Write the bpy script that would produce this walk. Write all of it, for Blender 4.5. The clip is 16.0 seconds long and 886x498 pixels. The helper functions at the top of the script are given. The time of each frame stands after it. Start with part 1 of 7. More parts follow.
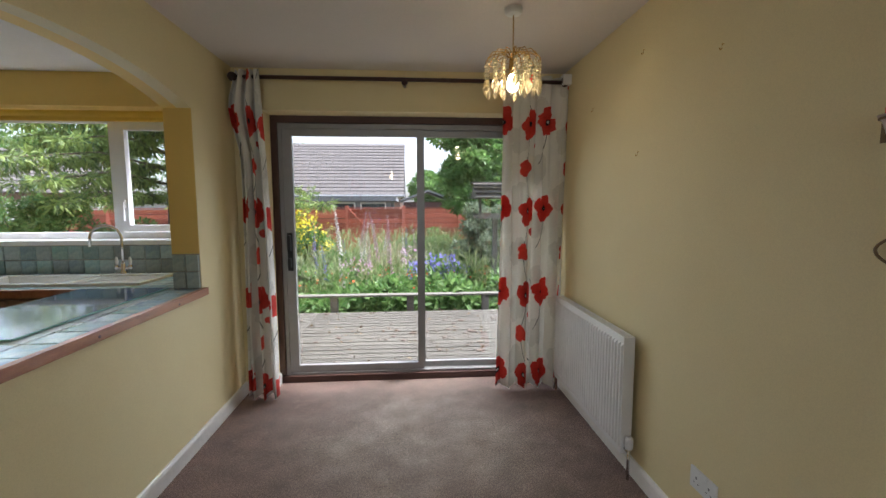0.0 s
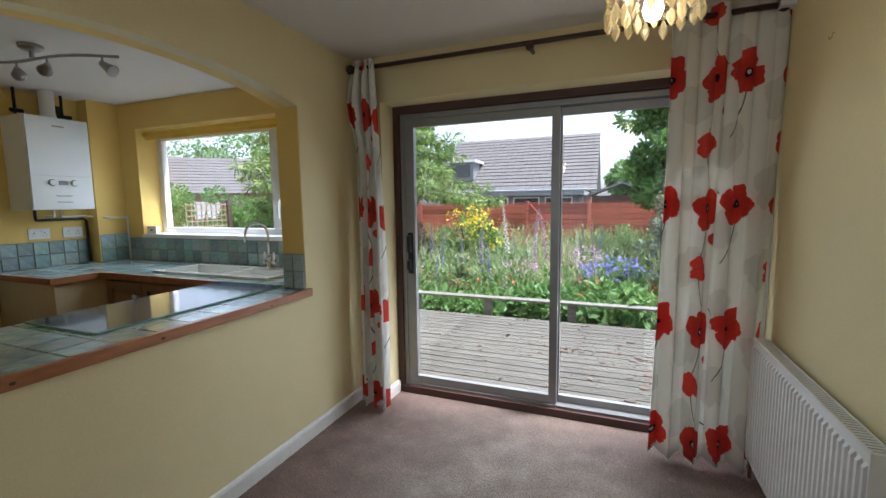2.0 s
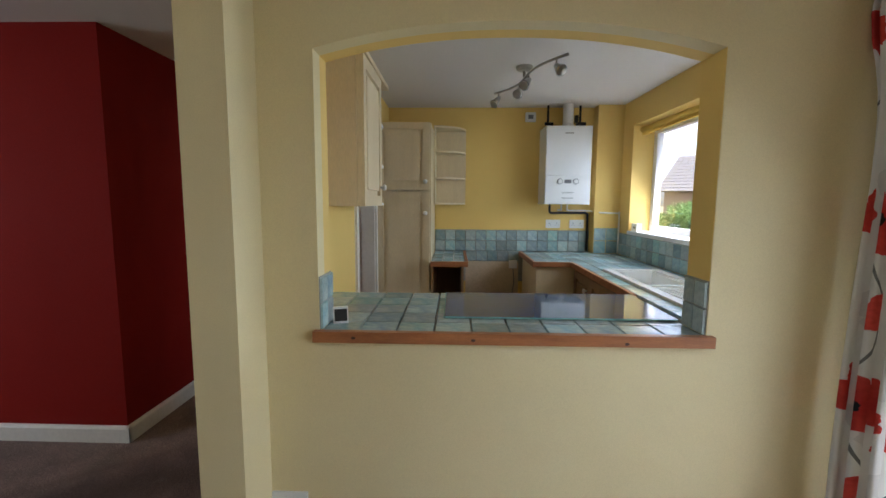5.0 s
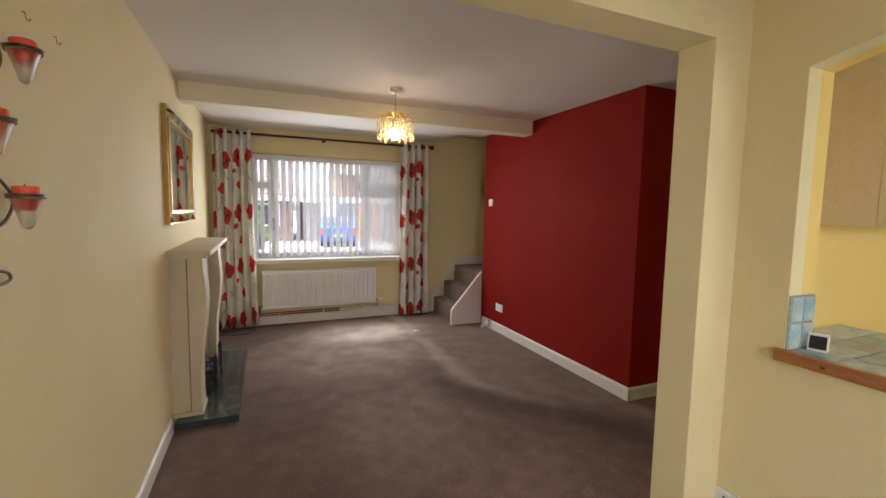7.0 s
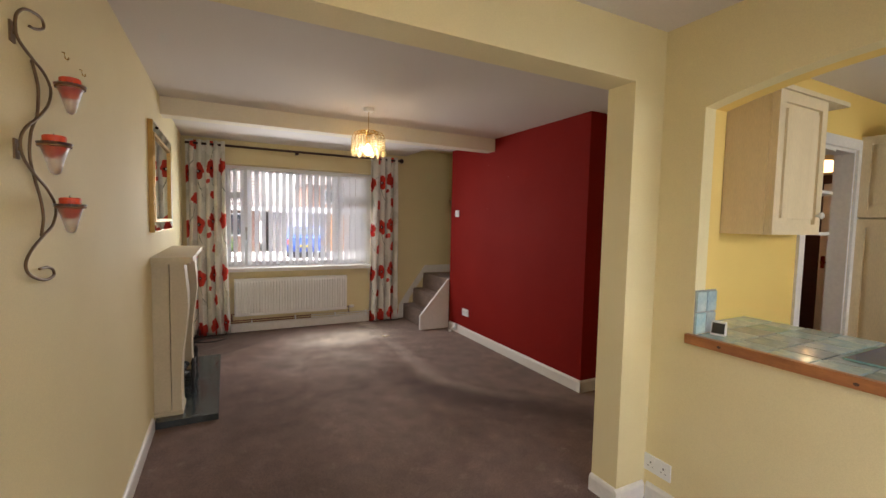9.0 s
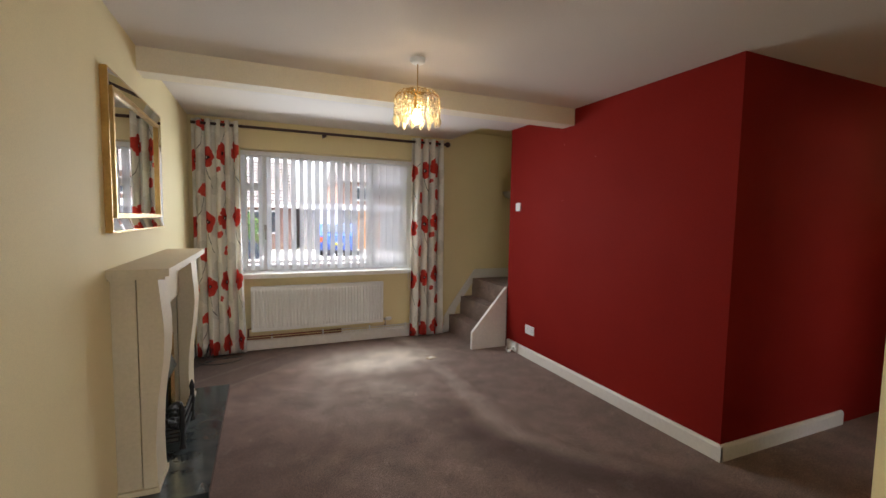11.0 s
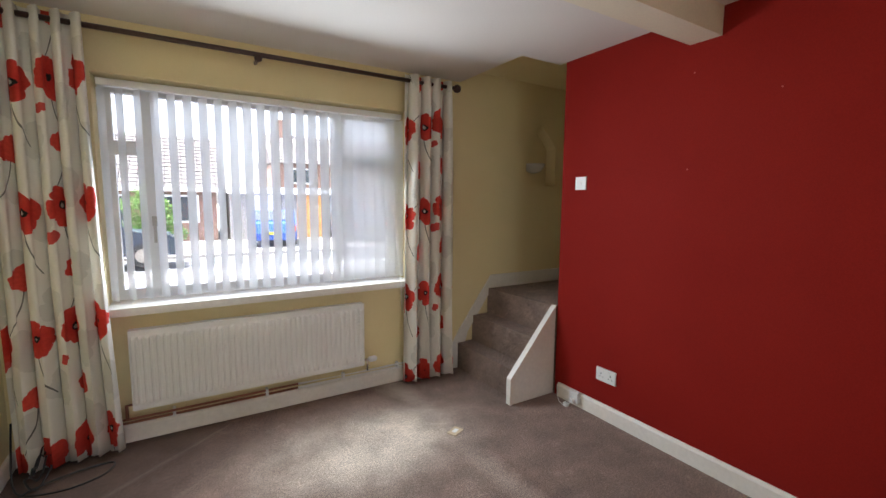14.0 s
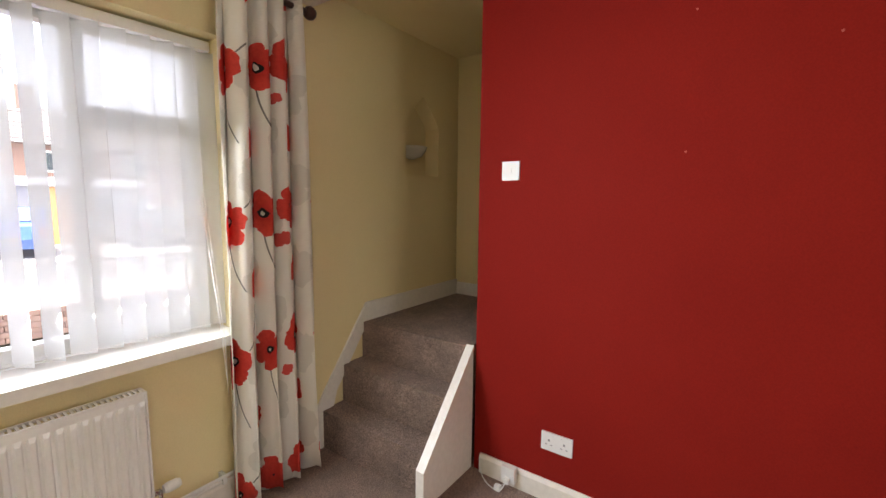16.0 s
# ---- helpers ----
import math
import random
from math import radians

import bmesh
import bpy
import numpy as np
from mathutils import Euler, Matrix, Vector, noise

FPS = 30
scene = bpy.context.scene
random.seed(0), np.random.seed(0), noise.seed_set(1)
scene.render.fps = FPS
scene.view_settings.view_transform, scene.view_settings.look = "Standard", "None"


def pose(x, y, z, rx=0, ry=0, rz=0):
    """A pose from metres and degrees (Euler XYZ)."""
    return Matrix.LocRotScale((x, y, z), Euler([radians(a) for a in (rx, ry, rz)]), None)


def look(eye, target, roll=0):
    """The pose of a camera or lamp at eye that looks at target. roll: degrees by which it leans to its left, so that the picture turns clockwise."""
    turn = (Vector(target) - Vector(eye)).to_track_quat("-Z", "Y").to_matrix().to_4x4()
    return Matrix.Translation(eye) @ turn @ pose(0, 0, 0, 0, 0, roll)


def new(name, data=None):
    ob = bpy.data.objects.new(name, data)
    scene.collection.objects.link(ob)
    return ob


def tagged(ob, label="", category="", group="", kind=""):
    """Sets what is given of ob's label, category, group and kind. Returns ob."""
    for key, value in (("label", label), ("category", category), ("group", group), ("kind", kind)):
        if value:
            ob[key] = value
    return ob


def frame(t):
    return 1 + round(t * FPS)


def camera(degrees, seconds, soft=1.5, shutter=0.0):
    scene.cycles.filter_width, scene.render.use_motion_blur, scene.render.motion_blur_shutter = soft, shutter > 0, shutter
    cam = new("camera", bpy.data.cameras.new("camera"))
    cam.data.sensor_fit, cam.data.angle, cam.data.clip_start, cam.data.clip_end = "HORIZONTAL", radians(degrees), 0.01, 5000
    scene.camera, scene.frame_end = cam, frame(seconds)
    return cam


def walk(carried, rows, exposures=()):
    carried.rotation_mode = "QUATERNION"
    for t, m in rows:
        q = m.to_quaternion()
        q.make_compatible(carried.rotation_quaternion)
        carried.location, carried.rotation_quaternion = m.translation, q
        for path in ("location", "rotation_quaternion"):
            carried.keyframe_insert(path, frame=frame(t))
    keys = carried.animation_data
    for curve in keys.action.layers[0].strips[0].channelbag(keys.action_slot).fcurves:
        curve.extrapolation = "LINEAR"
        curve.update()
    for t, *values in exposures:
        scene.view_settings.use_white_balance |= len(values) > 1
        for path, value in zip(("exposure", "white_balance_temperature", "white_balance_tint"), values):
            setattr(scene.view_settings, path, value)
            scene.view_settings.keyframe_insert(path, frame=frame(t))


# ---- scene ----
cam = camera(92.4, 16.0)
METRES, EYE, TILT, LEAN, TURN = 6.907, 1.40, 0.0, 0.0, -4.2
ROWS = [
    (0.0, 0.0, 0.0, 0.0, -0.02, -5.68, 0.15),
    (0.5, 0.0165, 0.0201, 0.0013, 5.4, -5.76, 0.93),
    (1.0, 0.0372, 0.0375, 0.0003, 15.73, -5.81, 1.29),
    (1.5, 0.0493, 0.0621, -0.0022, 21.99, -6.28, 1.66),
    (2.0, 0.0537, 0.0941, 0.002, 26.01, -6.22, 0.78),
    (2.5, 0.0563, 0.123, 0.0014, 38.98, -5.77, 1.62),
    (3.0, 0.0618, 0.1482, 0.0008, 49.75, -5.59, 1.5),
    (5.5, 0.0273, 0.2612, 0.0035, 113.8, -5.86, -0.46),
    (6.0, 0.0311, 0.2772, 0.0043, 135.33, -5.25, -0.56),
    (6.5, 0.0449, 0.2933, 0.0035, 154.06, -5.78, -0.46),
    (7.0, 0.0609, 0.308, 0.0039, 161.44, -5.18, -0.98),
    (7.5, 0.076, 0.3344, 0.0033, 158.06, -4.73, -1.48),
    (8.0, 0.0785, 0.3527, 0.005, 156.63, -4.5, -1.8),
    (8.5, 0.0771, 0.3576, 0.0052, 156.82, -3.98, -1.76),
    (9.0, 0.0754, 0.3471, 0.0031, 157.2, -3.66, -1.22),
    (9.5, 0.0693, 0.3125, 0.003, 158.68, -3.37, -0.93),
    (12.0, 0.0575, 0.1155, -0.0009, 161.48, -4.84, -1.05),
    (12.5, 0.0581, 0.071, -0.0008, 160.92, -5.2, -0.86),
    (13.0, 0.0535, 0.0239, -0.0026, 160.25, -5.81, -0.92),
    (13.5, 0.0504, -0.0206, -0.0028, 159.35, -6.06, -1.15),
    (14.0, 0.0486, -0.0675, -0.0009, 153.15, -6.2, -0.43),
    (14.5, 0.0395, -0.1116, -0.0011, 146.35, -6.73, -0.67),
    (15.0, 0.0246, -0.1524, 0.001, 141.84, -6.84, -0.77),
    (15.5, 0.0095, -0.1949, 0.0026, 134.91, -6.6, -0.98),
    (16.0, -0.0089, -0.2272, -0.0004, 130.06, -6.66, -0.54),
]
walk(cam, [(t, pose(0, 0, EYE, TILT, LEAN, TURN) @ pose(METRES * x, METRES * y, METRES * z, 90 + pitch, roll, yaw)) for t, x, y, z, yaw, pitch, roll in ROWS],
     exposures=[(0.0, 1.42, 5950, 14), (1.5, 1.46, 5700, 12), (3.0, 1.25, 5650, 11), (5.5, 2.38, 5650, 15), (6.0, 2.85, 6050, 15), (6.5, 2.42, 6500, 17), (7.0, 2.36, 6600, 18), (9.0, 2.28, 6800, 20), (9.7, 2.22, 6800, 20), (12.0, 2.38, 6150, 15), (14.0, 2.50, 6100, 15), (15.0, 2.52, 6200, 14), (16.0, 2.96, 6600, 18)])

# ---- world and light ----
world = bpy.data.worlds.new("sky")
scene.world = world
world.use_nodes = True
wt = world.node_tree
sky = wt.nodes.new("ShaderNodeTexSky")
sky.sky_type, sky.sun_disc = "NISHITA", False
sky.sun_elevation, sky.sun_rotation = radians(70), radians(74)
sky.air_density, sky.dust_density, sky.ozone_density = 1.0, 3.0, 1.0
veil = wt.nodes.new("ShaderNodeHueSaturation")   # thin cloud cover
veil.inputs["Saturation"].default_value, veil.inputs["Value"].default_value = 0.45, 1.1
wt.links.new(sky.outputs[0], veil.inputs["Color"])
wt.links.new(veil.outputs[0], wt.nodes["Background"].inputs[0])
wt.nodes["Background"].inputs[1].default_value = 0.15

sun = new("sun", bpy.data.lights.new("sun", "SUN"))
sun.data.energy, sun.data.angle, sun.data.color = 5.0, radians(18), (1.0, 0.97, 0.92)
sun.matrix_world = look((4.6, 1.3, 13), (0, 0, 0))


def skylight(name, x, y, z, sx, sz, toward, energy):
    d = bpy.data.lights.new(name, "AREA")
    d.shape, d.size, d.size_y, d.energy, d.color = "RECTANGLE", sx, sz, energy, (0.88, 0.98, 1.0)
    ob = new(name, d)
    ob.matrix_world = look((x, y, z), (x, y + toward, z - (0.3 if "front" in name else 0.65)))
    d.spread = radians(172 if "front" in name else 150)
    d.cycles.use_multiple_importance_sampling = False
    return ob


skylight("patio_daylight", 0.0, 3.37, 1.1, 1.9, 1.9, -1, 3.3)
skylight("kitchen_daylight", -2.65, 3.42, 1.63, 1.9, 0.8, -1, 3.4)
skylight("front_daylight", -0.22, -3.35, 1.47, 1.7, 1.08, 1, 7.0)


def bulb(x, y, z, watts):
    d = bpy.data.lights.new("bulb_light", "POINT")
    d.energy, d.color, d.shadow_soft_size = watts, (1.0, 0.72, 0.38), 0.03
    ob = new("bulb_light", d)
    ob.location = (x, y, z)


# ---- materials ----
def make_mat(name, color, rough=0.6, metal=0.0, color2=None, scale=3.0, mix=0.35, grain=80.0, bump=0.05, spec=None, stretch=None, per_piece=0.0):
    m = bpy.data.materials.new(name)
    m.use_nodes = True
    t = m.node_tree
    N, L = t.nodes, t.links
    b = N["Principled BSDF"]
    co = N.new("ShaderNodeTexCoord")
    src = co.outputs["Object"]
    if stretch:
        mp = N.new("ShaderNodeMapping")
        mp.inputs["Scale"].default_value = stretch
        L.new(src, mp.inputs[0])
        src = mp.outputs[0]
    n1 = N.new("ShaderNodeTexNoise")
    n1.inputs["Scale"].default_value, n1.inputs["Detail"].default_value = scale, 5
    n2 = N.new("ShaderNodeTexNoise")
    n2.inputs["Scale"].default_value, n2.inputs["Detail"].default_value = grain, 3
    L.new(src, n1.inputs["Vector"]), L.new(src, n2.inputs["Vector"])
    c2 = color2 or tuple(c * 0.72 for c in color)
    r = N.new("ShaderNodeMapRange")
    r.inputs[1].default_value, r.inputs[2].default_value, r.inputs[4].default_value = 0.35, 0.7, mix
    L.new(n1.outputs[0], r.inputs[0])
    mx = N.new("ShaderNodeMix")
    mx.data_type = "RGBA"
    mx.inputs[6].default_value, mx.inputs[7].default_value = (*color, 1), (*c2, 1)
    L.new(r.outputs[0], mx.inputs[0])
    out = mx.outputs[2]
    hs = N.new("ShaderNodeHueSaturation")
    r2 = N.new("ShaderNodeMapRange")
    r2.inputs[1].default_value, r2.inputs[2].default_value = 0.3, 0.7
    r2.inputs[3].default_value, r2.inputs[4].default_value = 1 - mix * 0.14, 1 + mix * 0.14
    L.new(n2.outputs[0], r2.inputs[0])
    val = r2.outputs[0]
    if per_piece:
        oi = N.new("ShaderNodeObjectInfo")
        r3 = N.new("ShaderNodeMapRange")
        r3.inputs[3].default_value, r3.inputs[4].default_value = 1 - per_piece, 1 + per_piece
        L.new(oi.outputs["Random"], r3.inputs[0])
        mul = N.new("ShaderNodeMath")
        mul.operation = "MULTIPLY"
        L.new(val, mul.inputs[0]), L.new(r3.outputs[0], mul.inputs[1])
        val = mul.outputs[0]
    L.new(val, hs.inputs["Value"]), L.new(out, hs.inputs["Color"])
    L.new(hs.outputs[0], b.inputs["Base Color"])
    b.inputs["Metallic"].default_value = metal
    rr = N.new("ShaderNodeMapRange")
    rr.inputs[3].default_value, rr.inputs[4].default_value = max(0.02, rough - 0.08), min(1, rough + 0.08)
    L.new(n1.outputs[0], rr.inputs[0]), L.new(rr.outputs[0], b.inputs["Roughness"])
    if spec is not None:
        b.inputs["Specular IOR Level"].default_value = spec
    if bump:
        bp = N.new("ShaderNodeBump")
        bp.inputs["Strength"].default_value, bp.inputs["Distance"].default_value = bump, 0.004
        L.new(n2.outputs[0], bp.inputs["Height"]), L.new(bp.outputs[0], b.inputs["Normal"])
    return m


YELLOW = make_mat("cream_yellow_emulsion", (0.78, 0.67, 0.385), 0.75, color2=(0.70, 0.575, 0.31), scale=1.6, mix=0.34, grain=260, bump=0.05)
KYELLOW = make_mat("kitchen_yellow_emulsion", (0.82, 0.58, 0.17), 0.7, color2=(0.74, 0.50, 0.14), scale=1.4, mix=0.2, grain=260, bump=0.05)
WHITE_CEIL = make_mat("white_ceiling_paint", (0.72, 0.67, 0.62), 0.9, color2=(0.66, 0.60, 0.55), scale=1.0, mix=0.2, grain=120, bump=0.12)
RED = make_mat("deep_red_emulsion", (0.255, 0.0135, 0.009), 0.75, spec=0.1, color2=(0.205, 0.010, 0.007), scale=1.3, mix=0.5, grain=160, bump=0.12)
GLOSS = make_mat("white_gloss_paint", (0.78, 0.75, 0.70), 0.35, color2=(0.70, 0.66, 0.58), scale=4, mix=0.3, grain=40, bump=0.03)
BRICK = make_mat("brick_outer", (0.22, 0.14, 0.11), 0.85, scale=8, grain=120, bump=0.4)
KFLOOR = make_mat("kitchen_vinyl", (0.30, 0.24, 0.18), 0.5, scale=5, bump=0.05)


def carpet_mat():
    m = make_mat("brown_carpet", (0.128, 0.075, 0.059), 1.0, color2=(0.195, 0.120, 0.098), scale=1.3, mix=1.0, grain=200, bump=1.0, spec=0.1)
    N, L = m.node_tree.nodes, m.node_tree.links
    co = N.new("ShaderNodeTexCoord")
    hs = [n for n in N if n.bl_idname == "ShaderNodeHueSaturation"][0]
    prev = hs.outputs[0]
    for scale, detail, lo, hi in ((230, 2, 0.30, 1.70), (75, 4, 0.78, 1.22), (7, 4, 0.82, 1.18)):
        n3 = N.new("ShaderNodeTexNoise")
        n3.inputs["Scale"].default_value, n3.inputs["Detail"].default_value = scale, detail
        L.new(co.outputs["Object"], n3.inputs["Vector"])
        rr = N.new("ShaderNodeMapRange")
        rr.inputs[1].default_value, rr.inputs[2].default_value = 0.3, 0.7
        rr.inputs[3].default_value, rr.inputs[4].default_value = lo, hi
        L.new(n3.outputs[0], rr.inputs[0])
        h2 = N.new("ShaderNodeHueSaturation")
        L.new(rr.outputs[0], h2.inputs["Value"]), L.new(prev, h2.inputs["Color"])
        prev = h2.outputs[0]
    # pale patch before the front window, wear and window sheen painted together, with a rubbed edge that curves toward
    # the dining room
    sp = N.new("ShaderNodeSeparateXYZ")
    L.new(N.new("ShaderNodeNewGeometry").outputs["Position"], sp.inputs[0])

    def noise(scale, detail=4):
        n = N.new("ShaderNodeTexNoise")
        n.inputs["Scale"].default_value, n.inputs["Detail"].default_value = scale, detail
        L.new(co.outputs["Object"], n.inputs["Vector"])
        return n.outputs[0]

    def M(op, a, c=0.0):
        n = N.new("ShaderNodeMath")
        n.operation = op
        for i, q in enumerate((a, c)):
            if isinstance(q, (int, float)):
                n.inputs[i].default_value = q
            else:
                L.new(q, n.inputs[i])
        return n.outputs[0]

    def bump_at(x, y, rx, ry, wob):
        """A soft round patch with an uneven outline."""
        u = M("DIVIDE", M("SUBTRACT", sp.outputs[0], x), rx)
        v = M("DIVIDE", M("SUBTRACT", sp.outputs[1], y), ry)
        d = M("ADD", M("ADD", M("MULTIPLY", u, u), M("MULTIPLY", v, v)), M("MULTIPLY", M("SUBTRACT", noise(3.0), 0.5), wob))
        return M("POWER", 2.718, M("MULTIPLY", M("MAXIMUM", d, 0.0), -1.0))

    def step(v, lo, hi):
        r = N.new("ShaderNodeMapRange")
        r.interpolation_type = "SMOOTHSTEP"
        r.inputs[1].default_value, r.inputs[2].default_value = lo, hi
        L.new(v, r.inputs[0])
        return r.outputs[0]

    def band(v, c, w):
        """A soft stripe of width w about v = c."""
        u = M("DIVIDE", M("SUBTRACT", v, c), w)
        return M("POWER", 2.718, M("MULTIPLY", M("MULTIPLY", u, u), -1.0))

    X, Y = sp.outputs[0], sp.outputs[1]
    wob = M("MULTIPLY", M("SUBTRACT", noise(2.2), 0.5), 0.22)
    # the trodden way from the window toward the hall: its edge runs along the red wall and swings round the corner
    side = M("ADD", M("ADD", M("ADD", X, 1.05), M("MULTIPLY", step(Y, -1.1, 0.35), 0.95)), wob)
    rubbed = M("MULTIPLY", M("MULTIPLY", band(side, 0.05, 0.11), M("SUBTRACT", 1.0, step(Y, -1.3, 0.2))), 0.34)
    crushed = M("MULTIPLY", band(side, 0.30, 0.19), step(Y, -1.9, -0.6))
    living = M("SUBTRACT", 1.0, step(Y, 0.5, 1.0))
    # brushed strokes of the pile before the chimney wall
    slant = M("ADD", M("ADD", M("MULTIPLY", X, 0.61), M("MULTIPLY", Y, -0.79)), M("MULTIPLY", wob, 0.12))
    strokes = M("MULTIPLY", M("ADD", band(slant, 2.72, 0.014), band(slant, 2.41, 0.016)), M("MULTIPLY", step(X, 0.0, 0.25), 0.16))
    # darker brushed pile, deepened in colour for the shade below the window
    brushed_and_shaded = M("MULTIPLY", step(slant, 2.30, 2.50), step(X, -0.3, 0.45))
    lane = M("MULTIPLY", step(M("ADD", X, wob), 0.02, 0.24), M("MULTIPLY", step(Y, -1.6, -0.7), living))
    # the last patch, at y 2.45, paints patio light lying on the dining carpet
    wear_and_sheen = M("MAXIMUM", M("MAXIMUM", bump_at(-0.58, -2.68, 0.58, 0.36, 1.8), M("MULTIPLY", bump_at(-0.35, -2.1, 0.65, 0.75, 2.6), 0.33)), M("MAXIMUM", M("ADD", rubbed, strokes), M("MAXIMUM", M("MULTIPLY", bump_at(-0.3, -0.8, 0.55, 1.5, 3.0), 0.13), M("MULTIPLY", bump_at(0.05, 2.45, 0.9, 0.8, 1.6), 0.46))))
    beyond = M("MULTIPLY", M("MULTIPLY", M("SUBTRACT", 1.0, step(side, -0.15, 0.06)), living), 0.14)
    wear_and_sheen = M("MULTIPLY", M("MAXIMUM", wear_and_sheen, beyond), 0.88)
    # colour factor: crushed pile and lane, plus that painted window-wall shade
    pile = M("SUBTRACT", 1.0, M("ADD", M("ADD", M("MULTIPLY", M("MULTIPLY", crushed, living), 0.42), M("MULTIPLY", brushed_and_shaded, 0.46)), M("MULTIPLY", lane, 0.20)))
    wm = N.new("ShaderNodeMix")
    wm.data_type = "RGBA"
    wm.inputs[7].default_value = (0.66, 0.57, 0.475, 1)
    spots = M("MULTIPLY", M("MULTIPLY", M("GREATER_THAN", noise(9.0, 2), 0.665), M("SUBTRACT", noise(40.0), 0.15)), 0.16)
    L.new(M("MINIMUM", M("ADD", wear_and_sheen, spots), 1.0), wm.inputs[0])
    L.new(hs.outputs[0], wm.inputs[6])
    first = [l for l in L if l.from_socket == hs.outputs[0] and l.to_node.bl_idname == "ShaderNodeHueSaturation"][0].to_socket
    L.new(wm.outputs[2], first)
    b = N["Principled BSDF"]
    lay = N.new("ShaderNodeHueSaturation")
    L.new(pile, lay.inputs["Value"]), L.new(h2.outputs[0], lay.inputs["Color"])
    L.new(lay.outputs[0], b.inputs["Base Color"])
    b.inputs["Sheen Weight"].default_value = 0.10
    b.inputs["Sheen Roughness"].default_value = 0.6
    return m


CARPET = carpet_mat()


# ---- mesh helpers ----
def box(bm, x0, x1, y0, y1, z0, z1):
    v = [bm.verts.new(p) for p in ((x0, y0, z0), (x1, y0, z0), (x1, y1, z0), (x0, y1, z0), (x0, y0, z1), (x1, y0, z1), (x1, y1, z1), (x0, y1, z1))]
    return [bm.faces.new([v[i] for i in f]) for f in ((0, 3, 2, 1), (4, 5, 6, 7), (0, 1, 5, 4), (1, 2, 6, 5), (2, 3, 7, 6), (3, 0, 4, 7))]


def make(name, bm, material, parent=None, label="", category="", kind="", group="", bevel=0.0, smooth=False, segments=2):
    if bevel:
        bmesh.ops.bevel(bm, geom=[e for e in bm.edges if e.is_manifold and e.calc_face_angle(0) > 0.5], offset=bevel, segments=segments, affect="EDGES", profile=0.6, clamp_overlap=True)
    bmesh.ops.recalc_face_normals(bm, faces=bm.faces)
    me = bpy.data.meshes.new(name)
    bm.to_mesh(me)
    bm.free()
    if smooth:
        for p in me.polygons:
            p.use_smooth = True
    me.materials.append(material)
    ob = new(name, me)
    if parent:
        ob.parent = parent
    return tagged(ob, label, category, group, kind)


def boxes(*dims):
    bm = bmesh.new()
    for d in dims:
        box(bm, *d)
    return bm


def thing(name, x, y, z, label, category, group="", kind=""):
    ob = new(name)
    ob.empty_display_size = 0.1
    ob.location = (x, y, z)
    return tagged(ob, label, category, group, kind)


def structure(name, label, category, material, *dims):
    return make(name, boxes(*dims), material, None, label, category, "structure")


# ---- structure ----
XR, XL, XK, RW = 1.145, -1.26, -1.42, -1.97   # right wall, dining side and kitchen side of the hatch wall, red wall
YP, YK, YW = 3.20, 3.28, -3.43                # patio wall, kitchen window wall, front window wall
ZC, ZD, ZK = 2.35, 2.38, 2.355                # ceilings: living, dining, kitchen
XB = -4.05                                    # kitchen back wall
YO, YF = 3.56, -3.72                          # outer faces

structure("floor", "brown cut-pile carpet, worn lighter patches, window sheen and shade in its colour", "floor", CARPET, (-3.3, XR + 0.1, YW - 0.05, YP + 0.2, -0.1, 0.0), (-5.6, -3.3, -0.35, 0.98, -0.1, 0.0))
structure("floor_kitchen", "brown vinyl kitchen floor", "floor", KFLOOR, (XB, XK + 0.02, 0.98, YK, -0.05, 0.006))

structure("wall_right", "cream yellow painted party wall", "wall", YELLOW, (XR, XR + 0.2, YF, YO, -0.1, 2.6))
PX0, PX1, PZ = -1.06, 1.04, 2.09              # patio opening
structure("wall_patio", "cream yellow wall around the patio door", "wall", YELLOW,
          (XL - 0.08, PX0, YP, YO, -0.1, 2.6), (PX1, XR, YP, YO, -0.1, 2.6), (PX0, PX1, YP, YO, PZ, 2.6))
KX0, KX1, KZ0, KZ1 = -3.68, -1.60, 1.13, 2.12  # kitchen window opening
structure("wall_kitchen_window", "yellow painted kitchen wall around the window", "wall", KYELLOW,
          (XB - 0.2, KX0, YK, YO, -0.1, 2.6), (KX1, XL - 0.08, YK, YO, -0.1, 2.6), (KX0, KX1, YK, YO, -0.1, KZ0), (KX0, KX1, YK, YO, KZ1, 2.6))
structure("wall_kitchen_back", "yellow painted kitchen back wall with corner chase", "wall", KYELLOW,
          (XB - 0.2, XB, 0.93, YK, -0.1, 2.6), (XB, XB + 0.14, 3.03, YK, 0.0, ZK))

# hatch wall with its shallow arch
HY0, HY1, HZ = 1.132, 2.616, 0.875


def arch_z(y):
    u = (y - HY0) / (HY1 - HY0) * 2 - 1
    return 1.968 + 0.092 * (1 - abs(u) ** 2.2)


